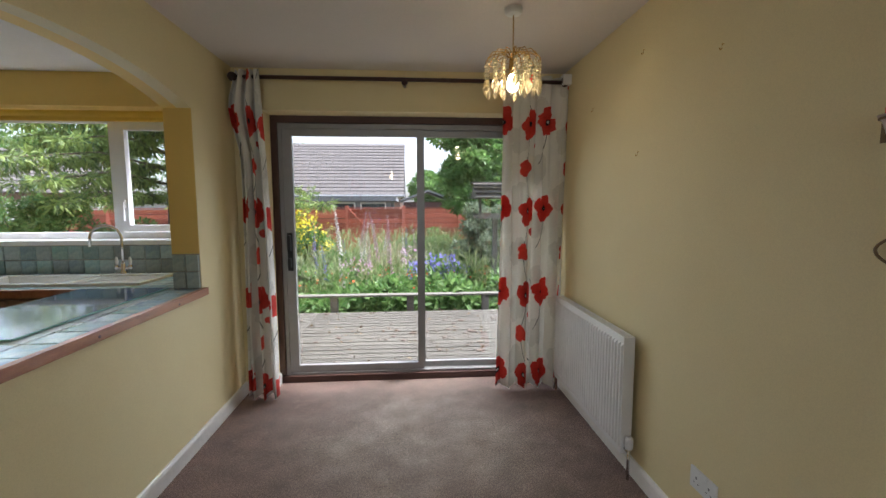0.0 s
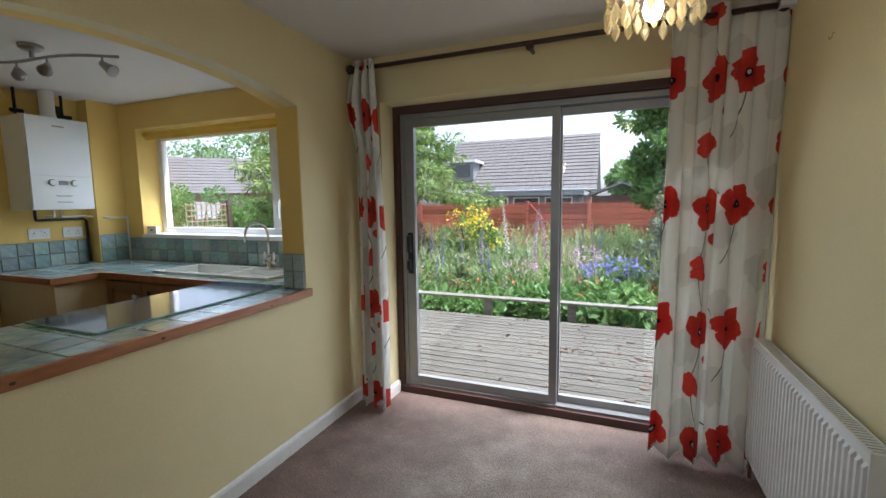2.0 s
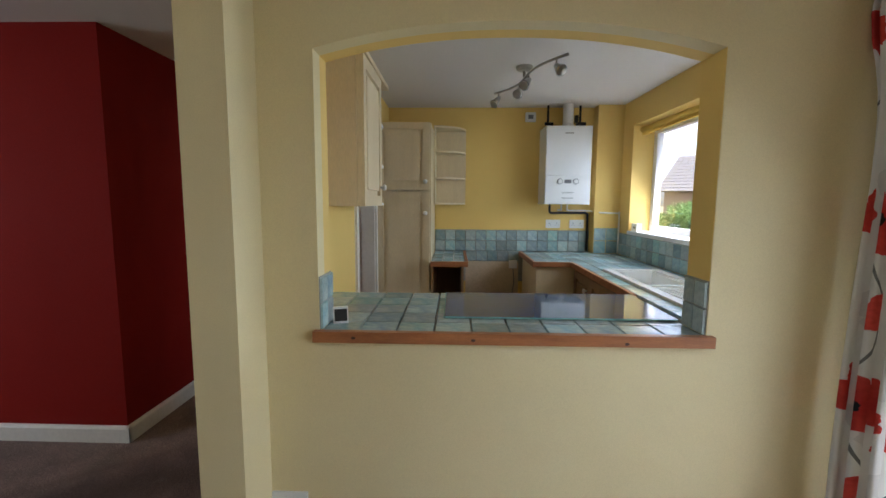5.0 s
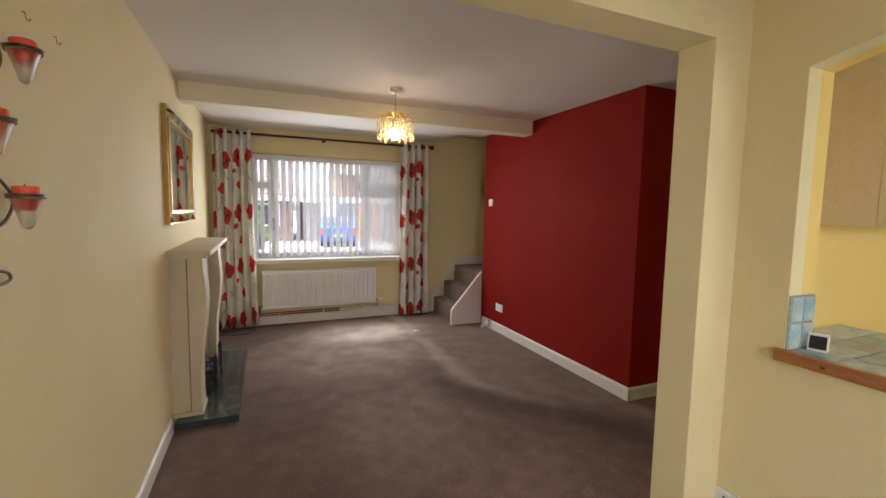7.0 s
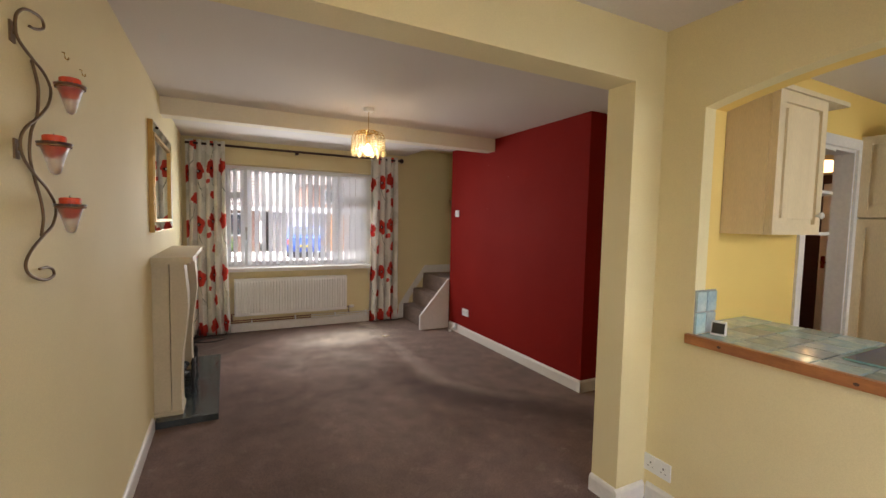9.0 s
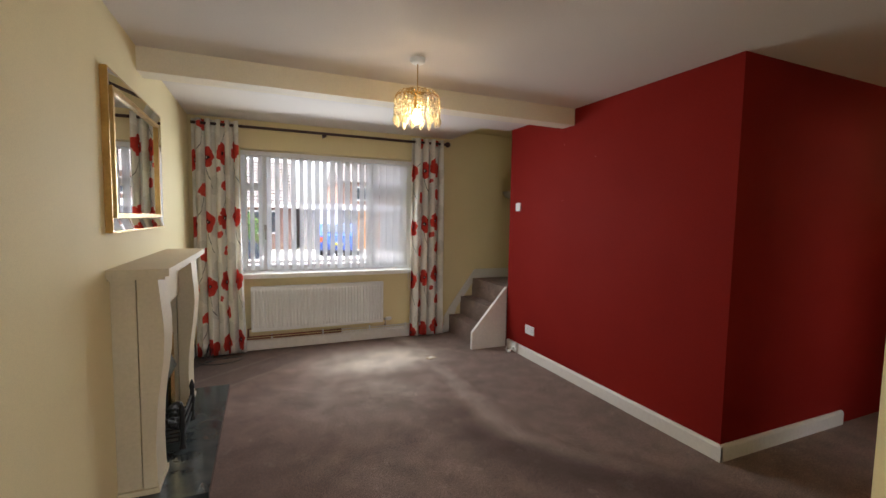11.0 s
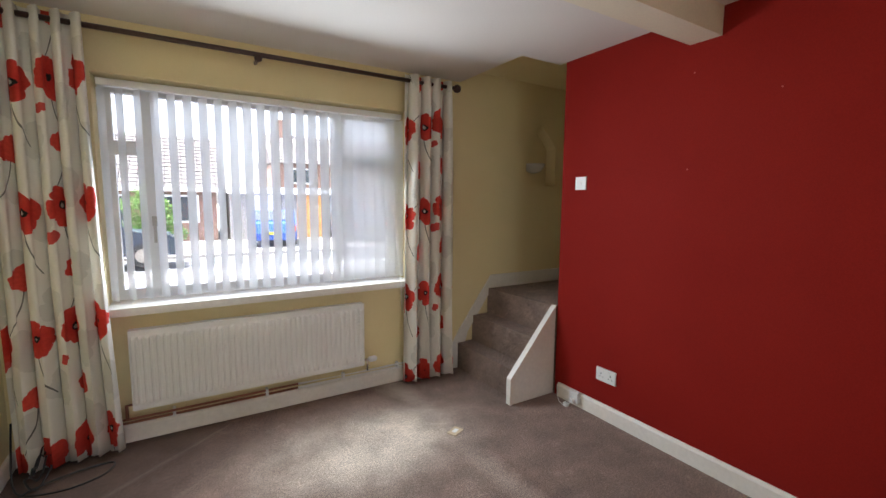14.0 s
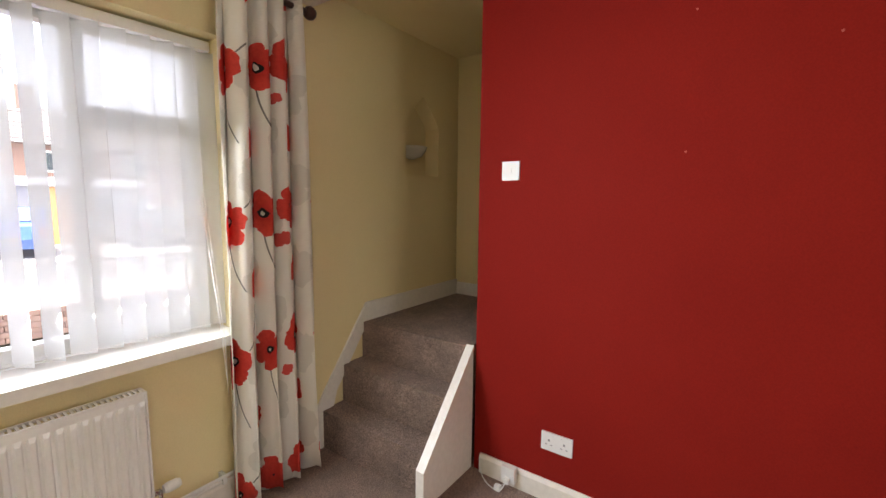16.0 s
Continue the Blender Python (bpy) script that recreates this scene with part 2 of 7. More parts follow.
def hatch_wall(name, x0, x1, material, label):
    bm = boxes((x0, x1, 0.92, HY0, -0.1, 2.6), (x0, x1, HY1, YK, -0.1, 2.6), (x0, x1, HY0, HY1, -0.1, HZ))
    n = 28
    for i in range(n):
        ya, yb = HY0 + (HY1 - HY0) * i / n, HY0 + (HY1 - HY0) * (i + 1) / n
        za, zb = arch_z(ya), arch_z(yb)
        v = [bm.verts.new(p) for p in ((x0, ya, za), (x1, ya, za), (x1, yb, zb), (x0, yb, zb), (x0, ya, 2.6), (x1, ya, 2.6), (x1, yb, 2.6), (x0, yb, 2.6))]
        for f in ((0, 3, 2, 1), (1, 2, 6, 5), (3, 0, 4, 7)):
            bm.faces.new([v[k] for k in f])
    bmesh.ops.remove_doubles(bm, verts=bm.verts, dist=1e-4)
    return make(name, bm, material, None, label, "wall", "structure")


hatch_wall("wall_hatch", XL - 0.08, XL, YELLOW, "cream wall with arched serving hatch opening")
hatch_wall("wall_hatch_kitchen", XK, XL - 0.08, KYELLOW, "yellow kitchen side of the arched hatch wall")

structure("wall_hatch_jamb", "kitchen yellow painted hatch jamb", "wall", KYELLOW, (XL - 0.08, XL - 0.003, HY1 - 0.003, HY1 - 0.0002, 1.126, 1.972))

# header wall between dining and living
structure("wall_header", "cream yellow pier and beam between the rooms", "wall", YELLOW,
          (XK, -1.05, 0.757, 0.92, -0.1, 2.6), (-1.05, XR, 0.757, 0.92, 2.11, 2.6))
DX0, DX1, DZ = -3.24, -2.58, 1.98             # kitchen to hall doorway
structure("wall_kitchen_south", "yellow kitchen wall with doorway to the hall", "wall", KYELLOW,
          (XB, DX0, 0.93, 0.98, -0.1, 2.6), (DX1, XK, 0.93, 0.98, -0.1, 2.6), (DX0, DX1, 0.93, 0.98, DZ, 2.6))
structure("wall_hall", "cream hall wall", "wall", YELLOW, (-5.6, DX0, 0.88, 0.93, -0.1, 2.6), (DX1, XK, 0.88, 0.93, -0.1, 2.6), (DX0, DX1, 0.88, 0.93, DZ, 2.6))

# red wall box around the stairs
structure("wall_red", "deep red painted feature wall", "wall", RED, (RW - 0.1, RW, -2.64, -0.25, -0.1, 2.6), (-5.6, RW - 0.1, -0.35, -0.25, -0.1, 2.6))
structure("wall_stair_side", "cream wall behind the stairs", "wall", YELLOW, (-3.05, -2.95, YW, -0.35, -0.1, 2.6), (-5.6, -5.5, -0.25, 0.88, -0.1, 2.6),
          (-2.95, RW - 0.1, -1.2, -1.1, -0.1, 2.6))

# front window wall with the niche
WX0, WX1, WZ0, WZ1 = -1.15, 0.70, 0.77, 2.07
NX0, NX1, NZ0, NZ1, NZT = -2.70, -2.34, 1.56, 1.90, 2.09
bm = boxes((WX1, XR, YF, YW, -0.1, 2.6), (NX1, WX0, YF, YW, -0.1, 2.6), (WX0, WX1, YF, YW, -0.1, WZ0), (WX0, WX1, YF, YW, WZ1, 2.6),
           (-3.05, NX0, YF, YW, -0.1, 2.6), (NX0, NX1, YF, YW, -0.1, NZ0), (NX0, NX1, YF, YW, NZT, 2.6), (NX0, NX1, YF, YW - 0.12, NZ0, NZT))
xm = (NX0 + NX1) / 2
for s in (-1, 1):
    xe = NX0 if s < 0 else NX1
    pts = [(xe, NZ1)] + [(xm + (xe - xm) * (1 - q), NZ1 + (NZT - NZ1) * q ** 0.8) for q in (0.2, 0.4, 0.6, 0.8)] + [(xm, NZT), (xe, NZT)]
    f = [bm.verts.new((x, YW, z)) for x, z in pts]
    g = [bm.verts.new((x, YW - 0.12, z)) for x, z in pts]
    bm.faces.new(f), bm.faces.new(g)
    for k in range(len(pts)):
        bm.faces.new((f[k], f[k - 1], g[k - 1], g[k]))
make("wall_window", bm, YELLOW, None, "cream wall with front window and pointed niche", "wall", "structure")

structure("ceiling_living", "white painted living room ceiling", "ceiling", WHITE_CEIL, (-1.62, XR, YW, 0.757, ZC, ZC + 0.1), (RW, -1.62, -2.70, 0.757, ZC, ZC + 0.1), (-5.5, RW, -0.25, 0.757, ZC, ZC + 0.1), (-5.5, XK, 0.757, 0.88, ZC, ZC + 0.1))
# wall cream instead of ceiling white paints in the shade of this recess
structure("ceiling_stairs", "cream ceiling over the stairs, its shade put into the colour", "ceiling", YELLOW, (-2.95, -1.62, YW, -1.2, ZC + 0.1, ZC + 0.2))
structure("ceiling_dining", "white painted dining room ceiling", "ceiling", WHITE_CEIL, (XL, XR, 0.92, YP, ZD, ZD + 0.1))
structure("ceiling_kitchen", "white painted kitchen ceiling", "ceiling", WHITE_CEIL, (XB, XK, 0.98, YK, ZK, ZK + 0.1))
structure("beam", "cream painted boxed ceiling beam", "beam", make_mat("beam_paint", (0.80, 0.72, 0.56), 0.7, scale=2, mix=0.25, grain=120, bump=0.1), (RW, XR, -1.80, -1.645, 2.212, ZC))
structure("roof_slab", "plain upper floor closing the house", "roof", BRICK, (-5.6, XR + 0.2, YF, YO, 2.6, 2.7))


# ---- more mesh helpers ----
def ring(bm, c, u, v, r, n):
    return [bm.verts.new(c + (u * math.cos(2 * math.pi * k / n) + v * math.sin(2 * math.pi * k / n)) * r) for k in range(n)]


def tube(bm, pts, r, n=8, r2=None):
    pts = [Vector(p) for p in pts]
    prev = None
    up = Vector((0.0123, 0.037, 1))
    for i, p in enumerate(pts):
        d = (pts[min(i + 1, len(pts) - 1)] - pts[max(i - 1, 0)]).normalized()
        if abs(d.dot(up.normalized())) > 0.95:
            up = Vector((1, 0.05, 0))
        u = d.cross(up).normalized()
        v = d.cross(u)
        up = -v if v.dot(up) < 0 else v
        rr = r if r2 is None else r + (r2 - r) * i / (len(pts) - 1)
        cur = ring(bm, p, u, d.cross(u), rr, n)
        if prev:
            o = min(range(n), key=lambda k: (cur[k].co - prev[0].co).length)
            cur = cur[o:] + cur[:o]
            for k in range(n):
                bm.faces.new((prev[k], prev[(k + 1) % n], cur[(k + 1) % n], cur[k]))
        else:
            bm.faces.new(cur)
        prev = cur
    bm.faces.new(prev)


def tubes(r, *paths, n=8):
    bm = bmesh.new()
    for p in paths:
        tube(bm, p, r, n)
    return bm


def lathe(bm, c, profile, n=20):
    prev = None
    c = Vector(c)
    for r, z in profile:
        cur = ring(bm, c + Vector((0, 0, z)), Vector((1, 0, 0)), Vector((0, 1, 0)), max(r, 0.0004), n)
        if prev:
            for k in range(n):
                bm.faces.new((prev[k], prev[(k + 1) % n], cur[(k + 1) % n], cur[k]))
        else:
            bm.faces.new(cur)
        prev = cur
    bm.faces.new(prev)


def ball(bm, c, r, sub=2, squash=(1, 1, 1)):
    bmesh.ops.create_icosphere(bm, subdivisions=sub, radius=r, matrix=Matrix.Translation(c) @ Matrix.Diagonal((*squash, 1)))


def extrude_profile(pts, axis, a, b):
    """A solid from a closed outline of 2D points, pushed along an axis ('x' takes (y, z), 'y' takes (x, z), 'z' takes (x, y))."""
    bm = bmesh.new()
    place = {"x": lambda p, t: (t, p[0], p[1]), "y": lambda p, t: (p[0], t, p[1]), "z": lambda p, t: (p[0], p[1], t)}[axis]
    f = [bm.verts.new(place(p, a)) for p in pts]
    g = [bm.verts.new(place(p, b)) for p in pts]
    bm.faces.new(f), bm.faces.new(g)
    for k in range(len(pts)):
        bm.faces.new((f[k], f[k - 1], g[k - 1], g[k]))
    return bm


def glass_mat(name, tint=(1, 1, 1), rough=0.0):
    m = bpy.data.materials.new(name)
    m.use_nodes = True
    b = m.node_tree.nodes["Principled BSDF"]
    b.inputs["Base Color"].default_value = (*tint, 1)
    b.inputs["Transmission Weight"].default_value, b.inputs["Roughness"].default_value, b.inputs["IOR"].default_value = 1.0, rough, 1.45
    return m


def glow_mat(name, color, strength):
    m = bpy.data.materials.new(name)
    m.use_nodes = True
    b = m.node_tree.nodes["Principled BSDF"]
    b.inputs["Base Color"].default_value = (*color, 1)
    b.inputs["Emission Color"].default_value, b.inputs["Emission Strength"].default_value = (*color, 1), strength
    return m


GLASS = glass_mat("window_glass")
AMBER = glass_mat("amber_crystal", (1.0, 0.90, 0.66), 0.08)
def clouded(m, share, color):
    """Makes a glass slightly milky."""
    N, L = m.node_tree.nodes, m.node_tree.links
    out = N["Material Output"].inputs[0]
    clear = out.links[0].from_socket
    tr = N.new("ShaderNodeBsdfTranslucent")
    tr.inputs[0].default_value = (*color, 1)
    df = N.new("ShaderNodeBsdfDiffuse")
    df.inputs[0].default_value = (*color, 1)
    ad = N.new("ShaderNodeMixShader")
    ms = N.new("ShaderNodeMixShader")
    ms.inputs[0].default_value = share
    L.new(df.outputs[0], ad.inputs[1]), L.new(tr.outputs[0], ad.inputs[2])
    L.new(clear, ms.inputs[1]), L.new(ad.outputs[0], ms.inputs[2]), L.new(ms.outputs[0], out)


clouded(AMBER, 0.40, (0.88, 0.80, 0.60))
FROST = glass_mat("frosted_glass", (0.95, 0.90, 0.86), 0.35)
BULB = glow_mat("lit_bulb", (1.0, 0.84, 0.55), 11)
PVC = make_mat("white_pvc", (0.80, 0.80, 0.80), 0.35, scale=6, mix=0.1, bump=0.0)
ALU = make_mat("grey_aluminium", (0.30, 0.295, 0.29), 0.45, 0.6, scale=10, mix=0.3, bump=0.05)
BROWN = make_mat("dark_stained_timber", (0.075, 0.032, 0.024), 0.5, scale=6, mix=0.5, grain=60, bump=0.15, stretch=(1, 1, 8))
POLE = make_mat("mahogany_pole", (0.05, 0.022, 0.018), 0.35, scale=5, mix=0.4, bump=0.05)
BLACK = make_mat("black_metal", (0.012, 0.012, 0.013), 0.45, scale=9, mix=0.4, bump=0.2)
RADW = make_mat("white_radiator_enamel", (0.80, 0.79, 0.77), 0.32, scale=5, mix=0.15, bump=0.02)
PLASTIC = make_mat("white_plastic", (0.80, 0.80, 0.79), 0.35, scale=9, mix=0.08, bump=0.0)
GREYP = make_mat("grey_plastic", (0.18, 0.18, 0.19), 0.4, scale=9, mix=0.1, bump=0.0)
CHROME = make_mat("chrome", (0.72, 0.72, 0.73), 0.12, 1.0, scale=12, mix=0.1, bump=0.0)
MATT = make_mat("matt_black_iron", (0.012, 0.014, 0.014), 0.8, scale=9, mix=0.4, bump=0.2, spec=0.03)
BRASS = make_mat("brass", (0.66, 0.43, 0.14), 0.25, 1.0, scale=10, mix=0.3, bump=0.03)
NICKEL = make_mat("brushed_nickel", (0.42, 0.40, 0.37), 0.35, 1.0, scale=10, mix=0.2, bump=0.03)
COPPER = make_mat("copper_pipe", (0.36, 0.16, 0.10), 0.5, 0.5, scale=12, mix=0.6, bump=0.05)
PINE = make_mat("orange_pine", (0.42, 0.165, 0.055), 0.42, color2=(0.24, 0.08, 0.03), scale=4, mix=0.75, grain=40, bump=0.12, stretch=(9, 1.2, 9))
MAPLE = make_mat("pale_maple_veneer", (0.75, 0.62, 0.40), 0.45, color2=(0.66, 0.53, 0.32), scale=3, mix=0.5, grain=50, bump=0.06, stretch=(6, 6, 0.7))
WOODB = make_mat("brown_cupboard_wood", (0.30, 0.17, 0.075), 0.5, color2=(0.20, 0.10, 0.045), scale=3, mix=0.6, grain=50, bump=0.08, stretch=(6, 6, 0.8))
PLASTER = make_mat("bare_plaster", (0.62, 0.50, 0.34), 0.9, scale=6, mix=0.5, grain=60, bump=0.3)
GROUT = make_mat("grey_grout", (0.34, 0.33, 0.29), 0.9, scale=20, mix=0.4, bump=0.3)
CERAMIC = make_mat("white_ceramic", (0.80, 0.79, 0.75), 0.15, scale=6, mix=0.1, bump=0.0)
CREAM = make_mat("cream_fireplace_paint", (0.57, 0.475, 0.32), 0.6, color2=(0.50, 0.41, 0.27), scale=3, mix=0.35, grain=70, bump=0.12)
SLATE = make_mat("polished_dark_slate", (0.028, 0.034, 0.036), 0.16, color2=(0.075, 0.085, 0.085), scale=7, mix=0.7, grain=90, bump=0.06)
IRON = make_mat("bronze_wrought_iron", (0.20, 0.125, 0.06), 0.5, 0.35, scale=20, mix=0.5, bump=0.15)
CANDLE = make_mat("orange_red_wax", (0.75, 0.085, 0.03), 0.45, scale=15, mix=0.2, bump=0.05)
GOLD = make_mat("gilt_frame", (0.52, 0.33, 0.11), 0.35, 0.85, color2=(0.30, 0.17, 0.05), scale=14, mix=0.5, bump=0.15)
MIRROR = make_mat("mirror_silver", (0.86, 0.87, 0.86), 0.02, 1.0, scale=4, mix=0.02, bump=0.0)
for link in [l for l in MIRROR.node_tree.links if l.to_socket.name == "Roughness"]:
    MIRROR.node_tree.links.remove(link)
MIRROR.node_tree.nodes["Principled BSDF"].inputs["Roughness"].default_value = 0.0
GREENST = make_mat("dark_green_marble", (0.008, 0.016, 0.013), 0.12, color2=(0.03, 0.05, 0.042), scale=6, mix=0.6, grain=60, bump=0.0)
BLUEGLASS = make_mat("dark_blue_glass", (0.05, 0.095, 0.19), 0.05, scale=2, mix=0.2, bump=0.0, spec=0.8)
ROLLER = make_mat("yellow_blind_fabric", (0.72, 0.47, 0.07), 0.8, scale=5, mix=0.2, grain=200, bump=0.2)


def tile_mat():
    m = make_mat("blue_green_glazed_tile", (0.27, 0.40, 0.42), 0.16, color2=(0.44, 0.50, 0.44), scale=14, mix=0.7, grain=60, bump=0.1, per_piece=0.28)
    N, L = m.node_tree.nodes, m.node_tree.links
    oi = N.new("ShaderNodeObjectInfo")
    hs = [n for n in N if n.bl_idname == "ShaderNodeHueSaturation"][0]
    for sock, lo, hi, seed in (("Hue", 0.46, 0.545, 3.7), ("Saturation", 0.5, 1.3, 7.3)):
        mu = N.new("ShaderNodeMath")
        mu.operation = "MULTIPLY"
        mu.inputs[1].default_value = seed
        fr = N.new("ShaderNodeMath")
        fr.operation = "FRACT"
        r = N.new("ShaderNodeMapRange")
        r.inputs[3].default_value, r.inputs[4].default_value = lo, hi
        L.new(oi.outputs["Random"], mu.inputs[0]), L.new(mu.outputs[0], fr.inputs[0]), L.new(fr.outputs[0], r.inputs[0]), L.new(r.outputs[0], hs.inputs[sock])
    return m


TILE = tile_mat()


def fabric_mat():
    """Ivory cotton with printed red poppies, thin grey stems and pale grey shadow flowers, laid out in metres of cloth."""
    m = bpy.data.materials.new("poppy_print_cotton")
    m.use_nodes = True
    N, L = m.node_tree.nodes, m.node_tree.links
    bs = N["Principled BSDF"]
    bs.inputs["Roughness"].default_value = 0.9
    uv = N.new("ShaderNodeUVMap")
    uv.uv_map = "cloth"
    sp = N.new("ShaderNodeSeparateXYZ")
    L.new(uv.outputs[0], sp.inputs[0])

    def M(op, a, b=0.0, c=0.0):
        n = N.new("ShaderNodeMath")
        n.operation = op
        for i, s in enumerate((a, b, c)):
            if isinstance(s, (int, float)):
                n.inputs[i].default_value = s
            else:
                L.new(s, n.inputs[i])
        return n.outputs[0]

    U, V = sp.outputs[0], sp.outputs[1]
    nz = N.new("ShaderNodeTexNoise")
    nz.inputs["Scale"].default_value = 22
    L.new(uv.outputs[0], nz.inputs["Vector"])
    nw = N.new("ShaderNodeTexNoise")
    nw.inputs["Scale"].default_value = 7
    L.new(uv.outputs[0], nw.inputs["Vector"])
    wob = M("ADD", M("MULTIPLY", M("SUBTRACT", nz.outputs[0], 0.5), 0.045), M("MULTIPLY", M("SUBTRACT", nw.outputs[0], 0.5), 0.06))

    def cell(pu, pv, du, dv, stagger):
        a = M("DIVIDE", M("ADD", U, du), pu)
        col = M("FLOOR", a)
        lu = M("MULTIPLY", M("SUBTRACT", M("SUBTRACT", a, col), 0.5), pu)
        b = M("ADD", M("DIVIDE", M("ADD", V, dv), pv), M("MULTIPLY", col, stagger))
        lv = M("MULTIPLY", M("SUBTRACT", M("SUBTRACT", b, M("FLOOR", b)), 0.5), pv)
        return lu, lv

    def flower(lu, lv, R, lobes, turn):
        r = M("ADD", M("SQRT", M("ADD", M("MULTIPLY", lu, lu), M("MULTIPLY", M("MULTIPLY", lv, lv), 0.86))), wob)
        an = M("ARCTAN2", lv, lu)
        e = M("MULTIPLY", M("ADD", M("MULTIPLY", M("POWER", M("ABSOLUTE", M("COSINE", M("ADD", M("MULTIPLY", an, lobes), turn))), 0.6), 0.27), 0.74), R)
        return M("LESS_THAN", r, e), M("LESS_THAN", r, R * 0.20), M("LESS_THAN", r, R * 0.075), M("DIVIDE", r, R)

    def stem(lu, lv, top, bottom, bend):
        off = M("MULTIPLY", M("MULTIPLY", M("SUBTRACT", lv, top), M("SUBTRACT", lv, top)), bend)
        line = M("LESS_THAN", M("ABSOLUTE", M("ADD", lu, off)), 0.0032)
        return M("MULTIPLY", line, M("MULTIPLY", M("LESS_THAN", lv, top), M("GREATER_THAN", lv, bottom)))

    def blend(prev, fac, color):
        mx = N.new("ShaderNodeMix")
        mx.data_type = "RGBA"
        if isinstance(fac, (int, float)):
            mx.inputs[0].default_value = fac
        else:
            L.new(fac, mx.inputs[0])
        if isinstance(prev, tuple):
            mx.inputs[6].default_value = (*prev, 1)
        else:
            L.new(prev, mx.inputs[6])
        if isinstance(color, tuple):
            mx.inputs[7].default_value = (*color, 1)
        else:
            L.new(color, mx.inputs[7])
        return mx.outputs[2]

    A = cell(0.30, 0.62, 0.0, 0.16, 0.05)
    B = cell(0.46, 0.62, 0.28, 0.45, 0.07)
    C = cell(0.57, 0.62, 0.33, 0.34, 0.0)
    G = cell(0.27, 0.41, 0.06, 0.17, 0.5)
    fa = flower(*A, 0.094, 2.0, 0.6)
    fb = flower(*B, 0.060, 1.5, 0.2)
    fc = flower(*C, 0.036, 1.0, 0.4)
    fg = flower(*G, 0.10, 2.0, 0.9)
    col = blend((0.90, 0.875, 0.81), M("MULTIPLY", fg[0], 0.5), (0.66, 0.64, 0.58))
    col = blend(col, M("MULTIPLY", M("MAXIMUM", stem(*A, -0.06, -0.30, 1.3), stem(*B, -0.03, -0.28, -1.6)), 0.85), (0.10, 0.10, 0.09))
    petal = blend((0.60, 0.028, 0.020), M("MULTIPLY", fa[3], 0.75), (0.82, 0.095, 0.062))
    vein = N.new("ShaderNodeTexNoise")
    vein.inputs["Scale"].default_value, vein.inputs["Detail"].default_value = 60, 4
    L.new(uv.outputs[0], vein.inputs["Vector"])
    petal = blend(petal, M("MULTIPLY", M("SUBTRACT", vein.outputs[0], 0.35), 0.9), (0.42, 0.015, 0.012))
    col = blend(col, fc[0], (0.70, 0.10, 0.08))
    col = blend(col, fb[0], petal)
    col = blend(col, fa[0], petal)
    col = blend(col, fa[1], (0.015, 0.012, 0.012))
    col = blend(col, fa[2], (0.6, 0.57, 0.5))
    L.new(col, bs.inputs["Base Color"])
    wv = N.new("ShaderNodeTexNoise")
    wv.inputs["Scale"].default_value = 420
    L.new(uv.outputs[0], wv.inputs["Vector"])
    bp = N.new("ShaderNodeBump")
    bp.inputs["Strength"].default_value, bp.inputs["Distance"].default_value = 0.25, 0.002
    L.new(wv.outputs[0], bp.inputs["Height"]), L.new(bp.outputs[0], bs.inputs["Normal"])
    tr = N.new("ShaderNodeBsdfTranslucent")
    L.new(col, tr.inputs[0])
    ms = N.new("ShaderNodeMixShader")
    ms.inputs[0].default_value = 0.34
    L.new(bs.outputs[0], ms.inputs[1]), L.new(tr.outputs[0], ms.inputs[2])
    L.new(ms.outputs[0], N["Material Output"].inputs[0])
    return m


FABRIC = fabric_mat()


def slat_mat():
    m = make_mat("white_blind_fabric", (0.80, 0.82, 0.82), 0.85, scale=6, mix=0.1, grain=300, bump=0.2)
    N, L = m.node_tree.nodes, m.node_tree.links
    tr = N.new("ShaderNodeBsdfTranslucent")
    tr.inputs[0].default_value = (0.85, 0.86, 0.85, 1)
    ms = N.new("ShaderNodeMixShader")
    ms.inputs[0].default_value = 0.74
    L.new(N["Principled BSDF"].outputs[0], ms.inputs[1]), L.new(tr.outputs[0], ms.inputs[2])
    # the loose weave lets some of the outside through
    op = N.new("ShaderNodeBsdfTransparent")
    mo = N.new("ShaderNodeMixShader")
    mo.inputs[0].default_value = 0.09
    L.new(ms.outputs[0], mo.inputs[1]), L.new(op.outputs[0], mo.inputs[2])
    L.new(mo.outputs[0], N["Material Output"].inputs[0])
    return m


SLAT = slat_mat()

# ---- patio door ----
door = thing("door_1", 0, 0, 0, "sliding aluminium patio door in a dark brown timber frame", "patio door", kind="structure")
make("timber_frame", boxes((PX0, PX0 + 0.045, 3.37, 3.50, 0.06, PZ - 0.05), (PX1 - 0.045, PX1, 3.37, 3.50, 0.06, PZ - 0.05), (PX0, PX1, 3.37, 3.50, PZ - 0.05, PZ), (PX0, PX1, 3.36, 3.52, 0.0, 0.05)), BROWN, door, "dark brown stained timber frame", bevel=0.004)
make("track_frame", boxes((-1.013, -0.985, 3.39, 3.49, 0.052, 2.035), (-0.985, 0.99, 3.39, 3.49, 2.0, 2.035), (-0.985, 0.99, 3.385, 3.49, 0.052, 0.068)), ALU, door, "grey aluminium track", bevel=0.002)
sash = make("sliding_sash", boxes((-0.985, -0.915, 3.40, 3.44, 0.07, 1.998), (0.045, 0.095, 3.40, 3.44, 0.07, 1.998), (-0.915, 0.045, 3.40, 3.44, 0.07, 0.125), (-0.915, 0.045, 3.40, 3.44, 1.945, 1.998)), ALU, door, "grey aluminium sash", bevel=0.004)
